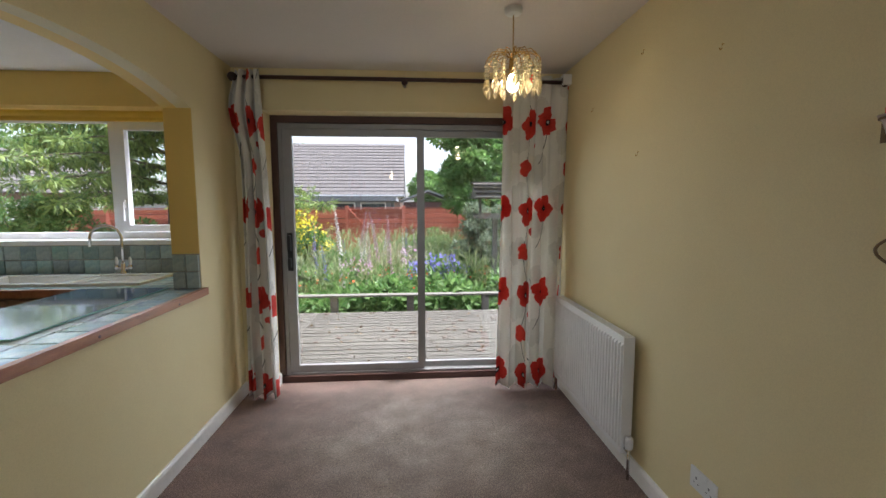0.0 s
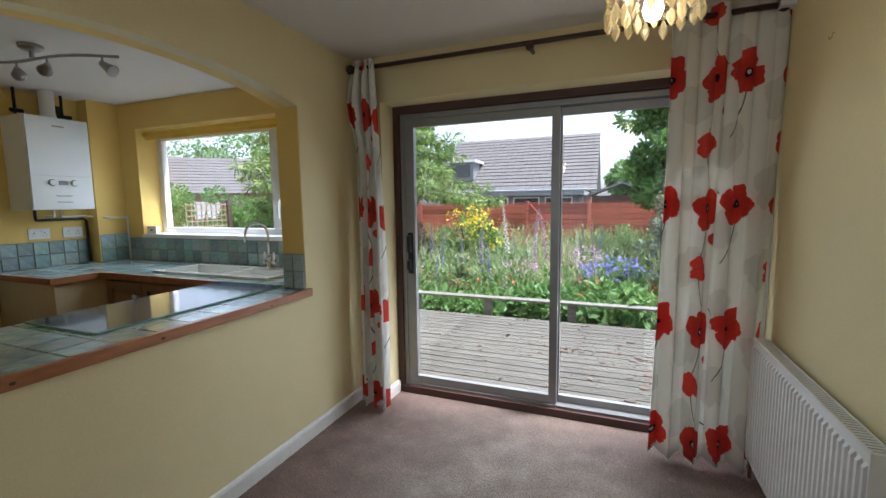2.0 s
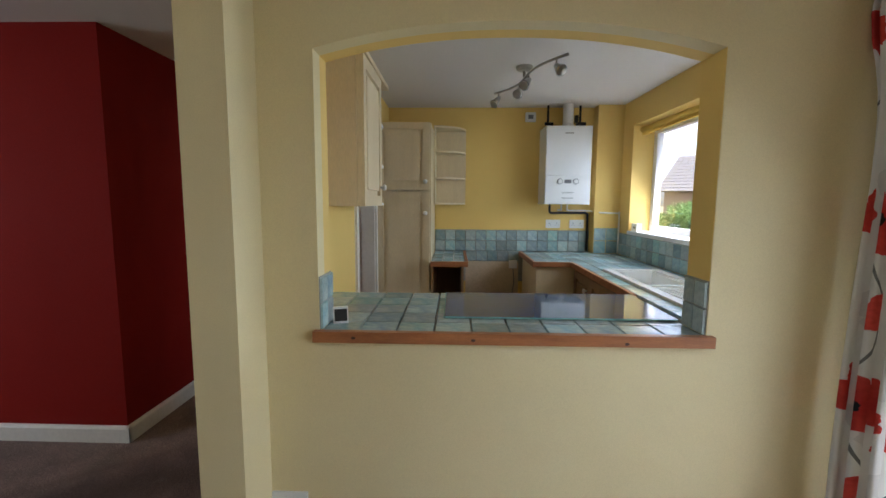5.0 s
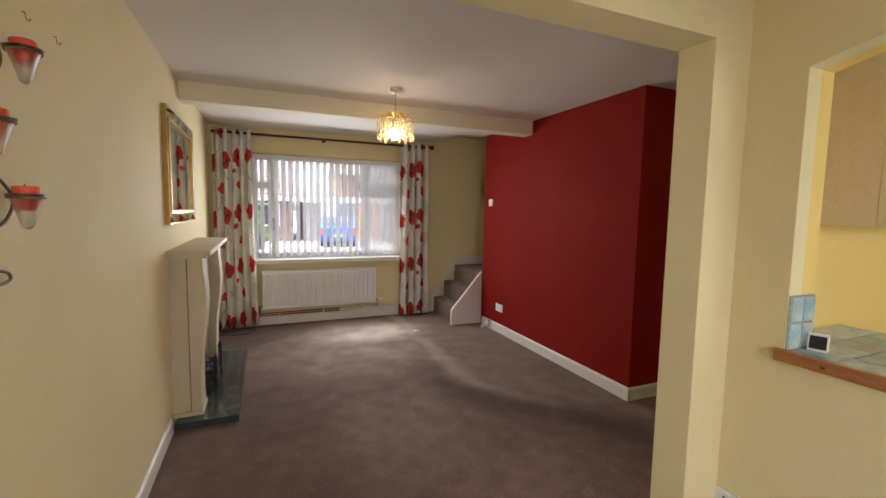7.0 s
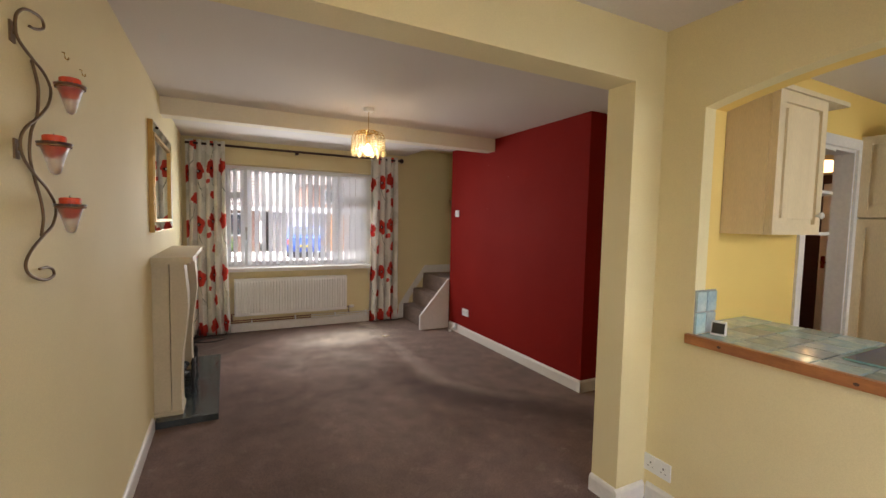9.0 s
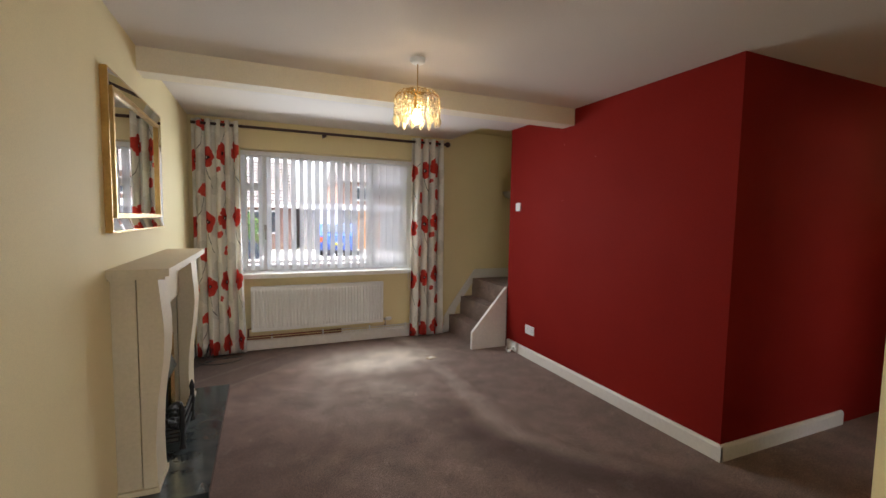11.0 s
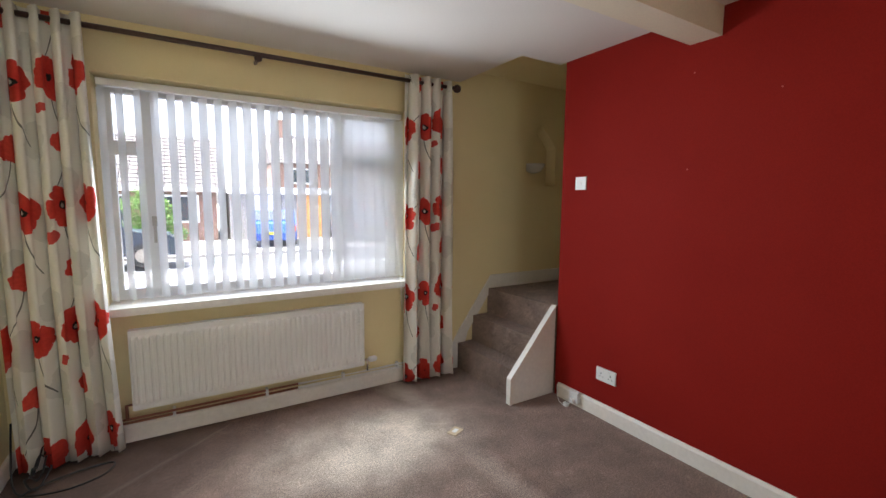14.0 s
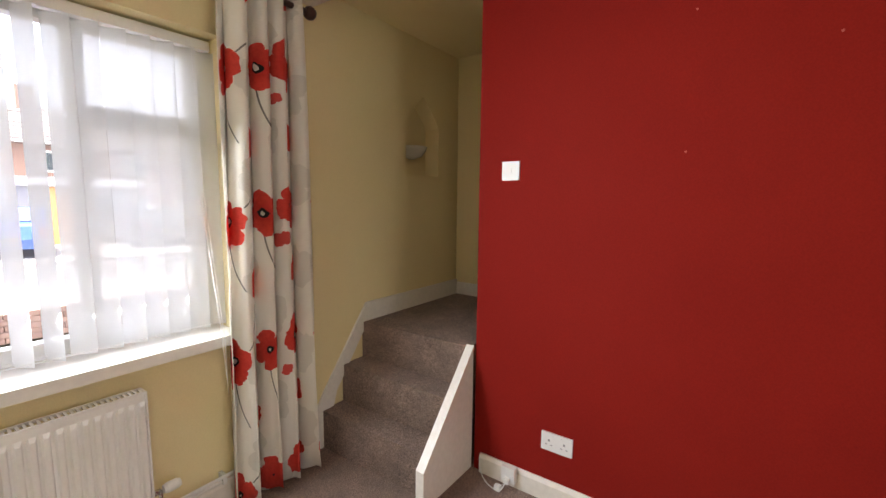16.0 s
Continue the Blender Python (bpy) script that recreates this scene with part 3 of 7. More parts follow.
p = make("pane", boxes((-0.918, 0.048, 3.416, 3.422, 0.122, 1.948)), GLASS, sash)
p.visible_shadow = False
make("handle", boxes((-0.965, -0.94, 3.36, 3.40, 0.93, 1.0), (-0.965, -0.94, 3.36, 3.40, 1.06, 1.18), (-0.972, -0.932, 3.394, 3.40, 0.9, 1.2)), BLACK, sash, "black pull handle", bevel=0.005)
sash2 = make("fixed_sash", boxes((0.058, 0.105, 3.447, 3.485, 0.07, 1.998), (0.93, 0.99, 3.447, 3.485, 0.07, 1.998), (0.105, 0.93, 3.447, 3.485, 0.07, 0.115), (0.105, 0.93, 3.447, 3.485, 1.95, 1.998)), ALU, door, "grey aluminium sash", bevel=0.004)
p = make("pane", boxes((0.102, 0.933, 3.462, 3.468, 0.112, 1.953)), GLASS, sash2)
p.visible_shadow = False

# ---- kitchen window ----
win = thing("window_1", 0, 0, 0, "white framed kitchen window over the sink", "window", kind="structure")
fz0, fz1 = 1.16, 2.09
make("window_frame", boxes((KX0, KX0 + 0.06, 3.47, 3.53, fz0, fz1), (KX1 - 0.06, KX1, 3.47, 3.53, fz0, fz1), (KX0 + 0.06, KX1 - 0.06, 3.47, 3.53, fz0, fz0 + 0.05), (KX0 + 0.06, KX1 - 0.06, 3.47, 3.53, fz1 - 0.05, fz1), (-2.29, -2.23, 3.47, 3.53, fz0 + 0.05, fz1 - 0.05)), PVC, win, bevel=0.005)
cs = make("casement", boxes((-2.226, -2.17, 3.455, 3.51, 1.215, 2.036), (-1.72, -1.664, 3.455, 3.51, 1.215, 2.036), (-2.17, -1.72, 3.455, 3.51, 1.215, 1.265), (-2.17, -1.72, 3.455, 3.51, 1.986, 2.036)), PVC, win, bevel=0.005)
for a, b, c, d, par in ((KX0 + 0.055, -2.285, fz0 + 0.045, fz1 - 0.045, win), (-2.175, -1.715, 1.26, 1.99, cs)):
    p = make("pane", boxes((a, b, 3.49, 3.496, c, d)), GLASS, par)
    p.visible_shadow = False
make("window_handle", boxes((-2.21, -2.185, 3.435, 3.455, 1.40, 1.46), (-2.206, -2.190, 3.425, 3.437, 1.30, 1.44)), PVC, cs, bevel=0.004)
make("window_sill", boxes((KX0 - 0.0, KX1, 3.265, 3.47, KZ0 - 0.002, fz0)), PVC, win, "white painted sill", bevel=0.006)
bl = thing("roller_blind", -2.64, 3.36, 2.08, "rolled-up yellow roller blind above the kitchen window", "blind")
bm = bmesh.new()
tube(bm, [(-1.03, 0, 0), (1.03, 0, 0)], 0.026, 16)
make("roll", bm, ROLLER, bl, smooth=True)
make("bottom_bar", boxes((-1.02, 1.02, -0.012, 0.012, -0.05, -0.022)), ROLLER, bl, bevel=0.004)

# ---- front window ----
win = thing("window_2", 0, 0, 0, "white framed front window with side casements", "window", kind="structure")
wy0, wy1 = -3.68, -3.62
make("window_frame", boxes((WX0, WX0 + 0.06, wy0, wy1, 0.80, WZ1), (WX1 - 0.06, WX1, wy0, wy1, 0.80, WZ1), (WX0 + 0.06, WX1 - 0.06, wy0, wy1, 0.80, 0.86), (WX0 + 0.06, WX1 - 0.06, wy0, wy1, WZ1 - 0.06, WZ1), (0.44, 0.50, wy0, wy1, 0.86, WZ1 - 0.06), (-0.73, -0.67, wy0, wy1, 0.86, WZ1 - 0.06),
                           (WX0 + 0.06, -0.73, wy0, wy1, 1.66, 1.74), (0.50, 0.64, wy0, wy1, 1.66, 1.74)), PVC, win, bevel=0.005)
for a, b, c, d in ((0.495, 0.645, 0.855, 1.665), (0.495, 0.645, 1.735, 2.015), (-0.675, 0.445, 0.855, 2.015), (WX0 + 0.055, -0.725, 0.855, 1.665), (WX0 + 0.055, -0.725, 1.735, 2.015)):
    p = make("pane", boxes((a, b, -3.653, -3.647, c, d)), GLASS, win)
    p.visible_shadow = False
make("window_handle", boxes((0.455, 0.48, -3.62, -3.60, 1.24, 1.30), (0.46, 0.475, -3.605, -3.59, 1.14, 1.28)), NICKEL, win, "metal casement handle", bevel=0.004)
make("window_sill", boxes((WX0 - 0.03, WX1 + 0.03, YW + 0.001, -3.36, 0.755, 0.80), (WX0, WX1, -3.68, YW + 0.001, 0.771, 0.80)), GLOSS, win, "white painted sill", bevel=0.01)

# vertical blind
vb = thing("vertical_blind", 0, 0, 0, "white fabric vertical blind with half-turned slats", "blind")
make("headrail", boxes((WX0 + 0.01, WX1 - 0.01, -3.55, -3.51, 2.02, 2.06)), PVC, vb, bevel=0.004)
bm = bmesh.new()
rows = []
for j in range(5):
    z = [0.0, 0.03, 0.6, 1.17, 1.2][j]
    rows.append([bm.verts.new((0.47 * s * 0.0445 + 0.006 * (1 - s * s) * 0.88, -0.88 * s * 0.0445 + 0.006 * (1 - s * s) * 0.47, z)) for s in (-1, -0.5, 0, 0.5, 1)])
for a, b in zip(rows, rows[1:]):
    for k in range(4):
        bm.faces.new((a[k], a[k + 1], b[k + 1], b[k]))
slat0 = make("slat", bm, SLAT, vb, smooth=True)
nsl = 23
for k in range(nsl):
    s = slat0 if k == 0 else slat0.copy()
    if k:
        scene.collection.objects.link(s)
    s.location = (WX0 + 0.025 + (WX1 - WX0 - 0.05) * k / (nsl - 1), -3.53, 0.815)
    s.rotation_euler = (0, 0, radians(random.uniform(-4, 4) + (17 if s.location.x < -0.58 else 0)))
make("bottom_chain", tubes(0.0022, *[[(WX0 + 0.05, -3.56, 0.828), (WX1 - 0.05, -3.56, 0.828)], [(WX0 + 0.05, -3.50, 0.828), (WX1 - 0.05, -3.50, 0.828)]], n=5), PVC, vb)
make("pull_cord", tubes(0.002, [(-1.06, -3.50, 2.03), (-1.065, -3.47, 1.4), (-1.06, -3.345, 0.80), (-1.065, -3.345, 0.55), (-1.05, -3.345, 0.80), (-1.05, -3.47, 1.4)], n=5), PVC, vb)


# ---- curtains ----
def curtain(x0, x1, xb0, xb1, y, z0, z1, folds, amp, label, seed, du=0.0, bulge=0.0, bz=0.0):
    rnd = random.Random(seed)
    n, rows = folds * 10, 26
    ph = [rnd.uniform(-0.5, 0.5) for _ in range(folds + 2)]
    aw = [rnd.uniform(0.7, 1.25) for _ in range(folds + 2)]
    bm = bmesh.new()
    grid = []
    us = [0.0]
    for j in range(rows + 1):
        f = j / rows
        z = z0 + (z1 - z0) * f
        a0, a1 = xb0 + (x0 - xb0) * f, xb1 + (x1 - xb1) * f
        bl_ = bulge * math.exp(-((z - bz) / 0.22) ** 2)
        row = []
        for i in range(n + 1):
            s = i / n
            k = s * folds
            kk = int(min(k, folds - 1))
            t = 2 * math.pi * (k + 0.25 * ph[kk] * math.sin(math.pi * (k - kk)))
            w = amp * aw[kk] * (0.8 + 0.35 * (1 - f)) if f < 0.97 else amp * 0.9
            sway = 0.012 * math.sin(3.1 * f + seed + 2.2 * s)
            row.append(bm.verts.new((a0 + (a1 - a0) * s - bl_ * (1 - s) + sway * 0.6 + 0.010 * math.sin(2 * t + 2.0 * f), y + w * math.sin(t) + 0.25 * w * math.sin(2 * t + 5 * f) + sway, z + (0.012 * math.sin(t) if j == 0 else 0))))
        grid.append(row)
    mid = grid[rows // 2]
    for i in range(n):
        us.append(us[-1] + (mid[i + 1].co - mid[i].co).length)
    lay = bm.loops.layers.uv.new("cloth")
    for j in range(rows):
        for i in range(n):
            f = bm.faces.new((grid[j][i], grid[j][i + 1], grid[j + 1][i + 1], grid[j + 1][i]))
            for lp, (a, b) in zip(f.loops, ((i, j), (i + 1, j), (i + 1, j + 1), (i, j + 1))):
                lp[lay].uv = (us[a] + du, z0 + (z1 - z0) * b / rows)
    me = bpy.data.meshes.new("cloth")
    bm.to_mesh(me)
    bm.free()
    for p in me.polygons:
        p.use_smooth = True
    me.materials.append(FABRIC)
    root = thing("curtain", (x0 + x1) / 2, y, z0, label, "curtain", "poppy curtains")
    ob = new("cloth", me)
    ob.parent, ob.location = root, (-(x0 + x1) / 2, -y, -z0)
    so = ob.modifiers.new("thick", "SOLIDIFY")
    so.thickness = 0.003
    return root


curtain(-1.175, -1.035, -1.185, -0.975, 3.08, 0.03, 2.33, 3, 0.040, "ivory curtain with red poppies, gathered and slightly twisted", 4, du=0.10, bulge=0.075, bz=2.08)
curtain(0.66, 0.90, 0.625, 0.86, 3.09, 0.03, 2.33, 2, 0.035, "ivory cotton curtain printed with red poppies, drawn back", 7, du=0.14)
curtain(0.885, 1.13, 0.865, 1.09, 3.10, 0.03, 2.33, 2, 0.034, "ivory cotton curtain printed with red poppies beside the radiator", 9, du=0.02)
curtain(0.69, 1.10, 0.66, 1.08, -3.31, 0.02, 2.30, 5, 0.040, "ivory poppy curtain beside the front window and chimney wall", 12, du=0.05)
curtain(-1.45, -1.09, -1.49, -1.06, -3.31, 0.02, 2.30, 4, 0.040, "ivory poppy curtain hanging beside the stairs", 15, du=0.22)


def curtain_pole(x0, x1, y, z, brackets, ends, wall, label):
    root = thing("curtain_pole", (x0 + x1) / 2, y, z, label, "curtain pole")
    c = Vector(((x0 + x1) / 2, y, z))
    bm = bmesh.new()
    tube(bm, [Vector((x0, y, z)) - c, Vector((x1, y, z)) - c], 0.014, 14)
    make("pole", bm, POLE, root, smooth=True)
    for x in brackets:
        bm = bmesh.new()
        ball(bm, Vector((x, y, z - 0.018)) - c, 0.024, 2)
        tube(bm, [Vector((x, y, z - 0.018)) - c, Vector((x, wall, z - 0.018)) - c], 0.011, 10)
        make("bracket", bm, POLE, root, smooth=True)
    for x in ends:
        bm = bmesh.new()
        ball(bm, Vector((x, y, z)) - c, 0.032, 2)
        make("finial", bm, POLE, root, smooth=True)


curtain_pole(-1.22, 1.12, 3.09, 2.287, (-0.04,), (-1.21, 1.11), YP, "dark wooden curtain pole over the patio door")
curtain_pole(-1.50, 1.10, -3.31, 2.259, (-0.11,), (-1.515,), YW, "dark wooden curtain pole with ball finials over the window")


# ---- radiators ----
def radiator(length, z0, z1, m, label, valve_right, foot=0.0):
    root = thing("radiator", 0, 0, 0, label, "radiator", "white panel radiators")
    H = z1 - z0
    pts = []
    n = int(length / 0.0333)
    pitch = length / n
    for k in range(n):
        b = k * pitch - length / 2
        pts += [(b + pitch * 0.12, 0.0), (b + pitch * 0.30, 0.011), (b + pitch * 0.70, 0.011), (b + pitch * 0.88, 0.0)]
    bm = bmesh.new()
    zs = [0.0, 0.03, 0.045, H - 0.045, H - 0.03, H]
    grid = [[bm.verts.new((x, -0.075 - (y if 1 < j < 4 else 0.003 if 0 < j < 5 else 0), z0 + z)) for x, y in [(-length / 2, 0)] + pts + [(length / 2, 0)]] for j, z in enumerate(zs)]
    for a, b in zip(grid, grid[1:]):
        for k in range(len(a) - 1):
            bm.faces.new((a[k], a[k + 1], b[k + 1], b[k]))
    make("front_panel", bm, RADW, root)
    make("back_panel", boxes((-length / 2 + 0.01, length / 2 - 0.01, -0.035, -0.028, z0 + 0.02, z1 - 0.02)), RADW, root)
    for s in (-1, 1):
        make("side_panel", boxes((s * length / 2 - 0.004, s * length / 2 + 0.004, -0.08, -0.022, z0 + 0.005, z1 + 0.004)), RADW, root, bevel=0.002)
    bm = boxes((-length / 2, length / 2, -0.079, -0.072, z1 - 0.004, z1 + 0.006), (-length / 2, length / 2, -0.03, -0.023, z1 - 0.004, z1 + 0.006))
    for k in range(n * 2):
        x = -length / 2 + (k + 0.5) * pitch / 2
        box(bm, x - 0.004, x + 0.004, -0.072, -0.03, z1 - 0.003, z1 + 0.003)
    make("top_grille", bm, RADW, root)
    bm = bmesh.new()
    xv = (length / 2 + 0.035) * valve_right
    tube(bm, [(xv - 0.04 * valve_right, -0.05, z0 + 0.03), (xv, -0.05, z0 + 0.03)], 0.011, 10)
    tube(bm, [(xv, -0.05, z0 + (0.05 if not foot else 0.03)), (xv, -0.05, foot)], 0.008, 10)
    make("valve", bm, CHROME, root, smooth=True)
    bm = bmesh.new()
    lathe(bm, (0, 0, 0), [(0.016, 0), (0.021, 0.012), (0.021, 0.05), (0.015, 0.062)], 14)
    if foot:
        bmesh.ops.rotate(bm, verts=bm.verts, cent=(0, 0, 0), matrix=Matrix.Rotation(radians(90), 3, "Y"))
    bmesh.ops.translate(bm, verts=bm.verts, vec=(xv + (0.01 if foot else 0), -0.05, z0 + (0.03 if foot else 0.045)))
    make("valve_head", bm, PLASTIC, root, "white thermostatic head")
    bm = bmesh.new()
    tube(bm, [(-xv + 0.04 * valve_right, -0.05, z0 + 0.03), (-xv, -0.05, z0 + 0.03), (-xv, -0.05, foot)], 0.009, 10)
    make("pipe", bm, COPPER, root, "copper pipe tail", smooth=True)
    for k in (-0.3, 0.3):
        make("wall_bracket", boxes((k * length - 0.015, k * length + 0.015, -0.035, 0.0, z0 + 0.1, z1 - 0.1)), RADW, root)
    root.matrix_world = m
    return root


radiator(1.02, 0.12, 0.735, pose(XR, 2.53, 0, 0, 0, -90), "white fluted panel radiator on the dining wall", 1)
radiator(1.37, 0.205, 0.665, pose(-0.075, YW, 0, 0, 0, 180), "long white panel radiator under the front window", 1, 0.155)
cp = thing("heating_pipe", 0, 0, 0, "copper heating pipe clipped along the skirting", "pipe")
make("pipe", tubes(0.0075, [(1.08, YW + 0.03, 0.15), (0.645, YW + 0.045, 0.15), (-0.30, YW + 0.03, 0.15)], [(1.08, YW + 0.028, 0.122), (0.66, YW + 0.028, 0.122), (-0.30, YW + 0.028, 0.122)]), COPPER, cp, "bare copper pipe run", smooth=True)
make("pipe", tubes(0.0078, [(-0.30, YW + 0.03, 0.15), (-0.80, YW + 0.045, 0.15), (-1.50, YW + 0.03, 0.15)], [(-0.30, YW + 0.028, 0.122), (-1.50, YW + 0.028, 0.122)]), RADW, cp, "white painted pipe run", smooth=True)
for x in (0.42, -0.1, -0.62, -1.05):
    make("pipe_clip", boxes((x - 0.008, x + 0.008, YW + 0.002, YW + 0.042, 0.113, 0.160)), PLASTIC, cp, bevel=0.002)

# ---- skirting ----


def skirt(name, p0, p1, normal, h=0.09):
    """A white skirting board along p0 to p1 on the floor, its face toward normal."""
    a, b, nn = Vector((*p0, 0)), Vector((*p1, 0)), Vector((*normal, 0))
    prof = [(0, 0.0), (0.018, 0.0), (0.018, h - 0.018), (0.012, h - 0.005), (0.006, h), (0, h)]
    bm = bmesh.new()
    f = [bm.verts.new(a + nn * d + Vector((0, 0, z))) for d, z in prof]
    g = [bm.verts.new(b + nn * d + Vector((0, 0, z))) for d, z in prof]
    bm.faces.new(f), bm.faces.new(g)
    for k in range(len(prof)):
        bm.faces.new((f[k], f[k - 1], g[k - 1], g[k]))
    return make(name, bm, GLOSS, None, "white gloss painted skirting board", "skirting", "structure")


skirt("baseboard_hatch", (XL, 0.94), (XL, YP), (1, 0))
skirt("baseboard_right", (XR, -0.93), (XR, YP), (-1, 0))
skirt("baseboard_alcove", (XR, YW), (XR, -2.45), (-1, 0))
skirt("baseboard_red", (RW, -2.60), (RW, -0.232), (1, 0), 0.10)
skirt("baseboard_red_return", (-3.25, -0.25), (RW + 0.017, -0.25), (0, 1), 0.10)
skirt("baseboard_window", (-1.56, YW), (XR - 0.018, YW), (0, 1), 0.105)
skirt("baseboard_pier", (XL + 0.019, 0.92), (-1.032, 0.92), (0, 1))
skirt("baseboard_pier_side", (-1.05, 0.757), (-1.05, 0.919), (1, 0))
skirt("baseboard_patio", (XL + 0.019, YP), (PX0, YP), (0, -1))
skirt("baseboard_reveal", (PX0, YP), (PX0, 3.36), (1, 0))

# corner boxing and alarm sensor by the patio curtain
make("pipe_boxing", boxes((1.10, XR - 0.001, 3.165, YP - 0.001, 0.09, 2.18)), GLOSS, None, "narrow white vertical pipe boxing in the corner", "boxing", "structure", bevel=0.004)
sn = thing("alarm_sensor", 1.115, 3.08, 2.30, "small white alarm sensor high in the corner", "alarm sensor")
make("housing", boxes((-0.03, 0.03, -0.035, 0.025, -0.035, 0.035)), PLASTIC, sn, bevel=0.008)
make("lens", boxes((-0.0315, -0.0295, -0.025, 0.015, -0.025, 0.01)), GREYP, sn)


# ---- sockets and switches ----
def plate(kind, m, label, double=True):
    w = 0.146 if double else 0.086
    root = thing(kind, 0, 0, 0, label, "socket" if "socket" in kind else "switch")
    make("faceplate", boxes((-w / 2, w / 2, -0.009, 0.0, -0.043, 0.043)), PLASTIC, root, bevel=0.003)
    if "socket" in kind:
        for cx in ((-0.036, 0.036) if double else (0,)):
            bm = boxes((cx - 0.004, cx + 0.004, -0.0098, -0.0088, 0.002, 0.012), (cx - 0.016, cx - 0.008, -0.0098, -0.0088, -0.016, -0.012), (cx + 0.008, cx + 0.016, -0.0098, -0.0088, -0.016, -0.012))
            make("pin_holes", bm, GREYP, root)
            make("rocker", boxes((cx * 0.55 - 0.007, cx * 0.55 + 0.007, -0.0125, -0.009, 0.017, 0.033)), PLASTIC, root, bevel=0.001)
    else:
        make("rocker", boxes((-0.006, 0.006, -0.0125, -0.009, -0.012, 0.012)), PLASTIC, root, bevel=0.001)
    root.matrix_world = m
    return root


plate("double_socket", pose(RW, -2.20, 0.292, 0, 0, 90), "white double socket on the red wall")
plate("light_switch", pose(RW, -2.47, 1.53, 0, 0, 90), "white light switch on the red wall", False)
plate("double_socket", pose(XL, 0.995, 0.195, 0, 0, 90), "white double socket low beside the pier")
plate("double_socket", pose(XR, 1.50, 0.30, 0, 0, -90), "white double socket on the dining wall")
plate("double_socket", pose(XR, -2.72, 0.30, 0, 0, -90), "white double socket in the fireplace alcove")
plate("double_socket", pose(XB, 2.66, 1.20, 0, 0, 90), "white double socket above the kitchen tiles")
plate("double_socket", pose(XB, 2.90, 1.20, 0, 0, 90), "white double socket beneath the boiler")


# ---- pendant lamps ----
def pendant(x, y, zc, zb):
    root = thing("pendant_lamp", x, y, zc, "lit brass pendant with strands of amber crystal drops", "pendant lamp", "crystal pendants")
    bm = bmesh.new()
    lathe(bm, (0, 0, 0), [(0.044, -0.0005), (0.044, -0.022), (0.036, -0.030), (0.01, -0.034)], 24)
    make("ceiling_rose", bm, PLASTIC, root, "white plastic ceiling rose")
    top = zb - zc + 0.225
    make("cord", tubes(0.003, [(0, 0, -0.03), (0, 0, top)], n=6), GOLD, root)
    bm = bmesh.new()
    lathe(bm, (0, 0, top - 0.05), [(0.012, 0.05), (0.02, 0.045), (0.02, 0.0), (0.016, -0.03)], 14)
    make("lamp_holder", bm, BRASS, root, smooth=True)
    bm = bmesh.new()
    lathe(bm, (0, 0, top - 0.165), [(0.004, 0.0), (0.022, 0.01), (0.031, 0.035), (0.026, 0.06), (0.014, 0.085)], 18)
    make("bulb", bm, BULB, root, "glowing bulb", smooth=True)
    for k, (rr, n, z) in enumerate(((0.135, 15, 0.0), (0.085, 10, 0.012))):
        bm = bmesh.new()
        bmx = []
        for i in range(n):
            a = 2 * math.pi * (i + 0.3 * k) / n
            c, s = math.cos(a), math.sin(a)
            tube(bm, [(c * 0.012, s * 0.012, top + z), (c * rr * 0.4, s * rr * 0.4, top + z + 0.028), (c * rr * 0.8, s * rr * 0.8, top + z + 0.022), (c * rr, s * rr, top + z - 0.012), (c * rr * 1.02, s * rr * 1.02, top + z - 0.03)], 0.0022, 5)
            bmx.append((c * rr, s * rr))
        tube(bm, [(rr * 0.98 * math.cos(2 * math.pi * j / 24), rr * 0.98 * math.sin(2 * math.pi * j / 24), top + z - 0.012) for j in range(25)], 0.002, 5)
        make("frame_arms", bm, BRASS, root)
        for i, (cx, cy) in enumerate(bmx):
            bm = bmesh.new()
            zz = top + z - 0.035
            for q in range(5):
                ball(bm, (cx, cy, zz), 0.0095, 1)
                zz -= 0.0185
            lathe(bm, (cx, cy, zz - 0.052 + 0.006 * (i % 3)), [(0.001, -0.004), (0.012, 0.014), (0.015, 0.03), (0.007, 0.05), (0.001, 0.06)], 6)
            make("crystal_strand", bm, AMBER, root)


pendant(0.515, 2.185, ZD, 1.915)
pendant(-0.37, -1.14, ZC, 1.905)
bulb(0.515, 2.185, 1.945, 0.3)
bulb(-0.37, -1.14, 1.935, 0.55)

# ---- stairs ----
st = thing("staircase", -2.2, -3.05, 0, "brown carpeted winding stairs beside the red wall", "stairs", kind="structure")
STEPS = [(-1.63, 0.215), (-1.785, 0.435), (-1.945, 0.655)]
for k, (x, z) in enumerate(STEPS):
    xe = STEPS[k + 1][0] if k < 2 else -2.949
    b = 0.0 if k == 0 else STEPS[k - 1][1]
    # the nosing swings out toward the room on the red wall side
    bm = extrude_profile([(x + 0.012, YW + 0.001), (x + 0.0, -2.70), (RW - 0.10 if k == 2 else xe - 0.25, -2.70), (xe - (0.25 if k < 2 else 0), YW + 0.001)] if k < 2 else [(x + 0.012, YW + 0.001), (x, -2.70), (RW - 0.101, -2.64), (RW - 0.101, -1.21), (-2.949, -1.21), (-2.949, YW + 0.001)], "z", b, z)
    for f in bm.verts:
        f.co.x += 2.2
        f.co.y += 3.05
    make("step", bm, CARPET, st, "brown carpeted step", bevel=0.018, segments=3)
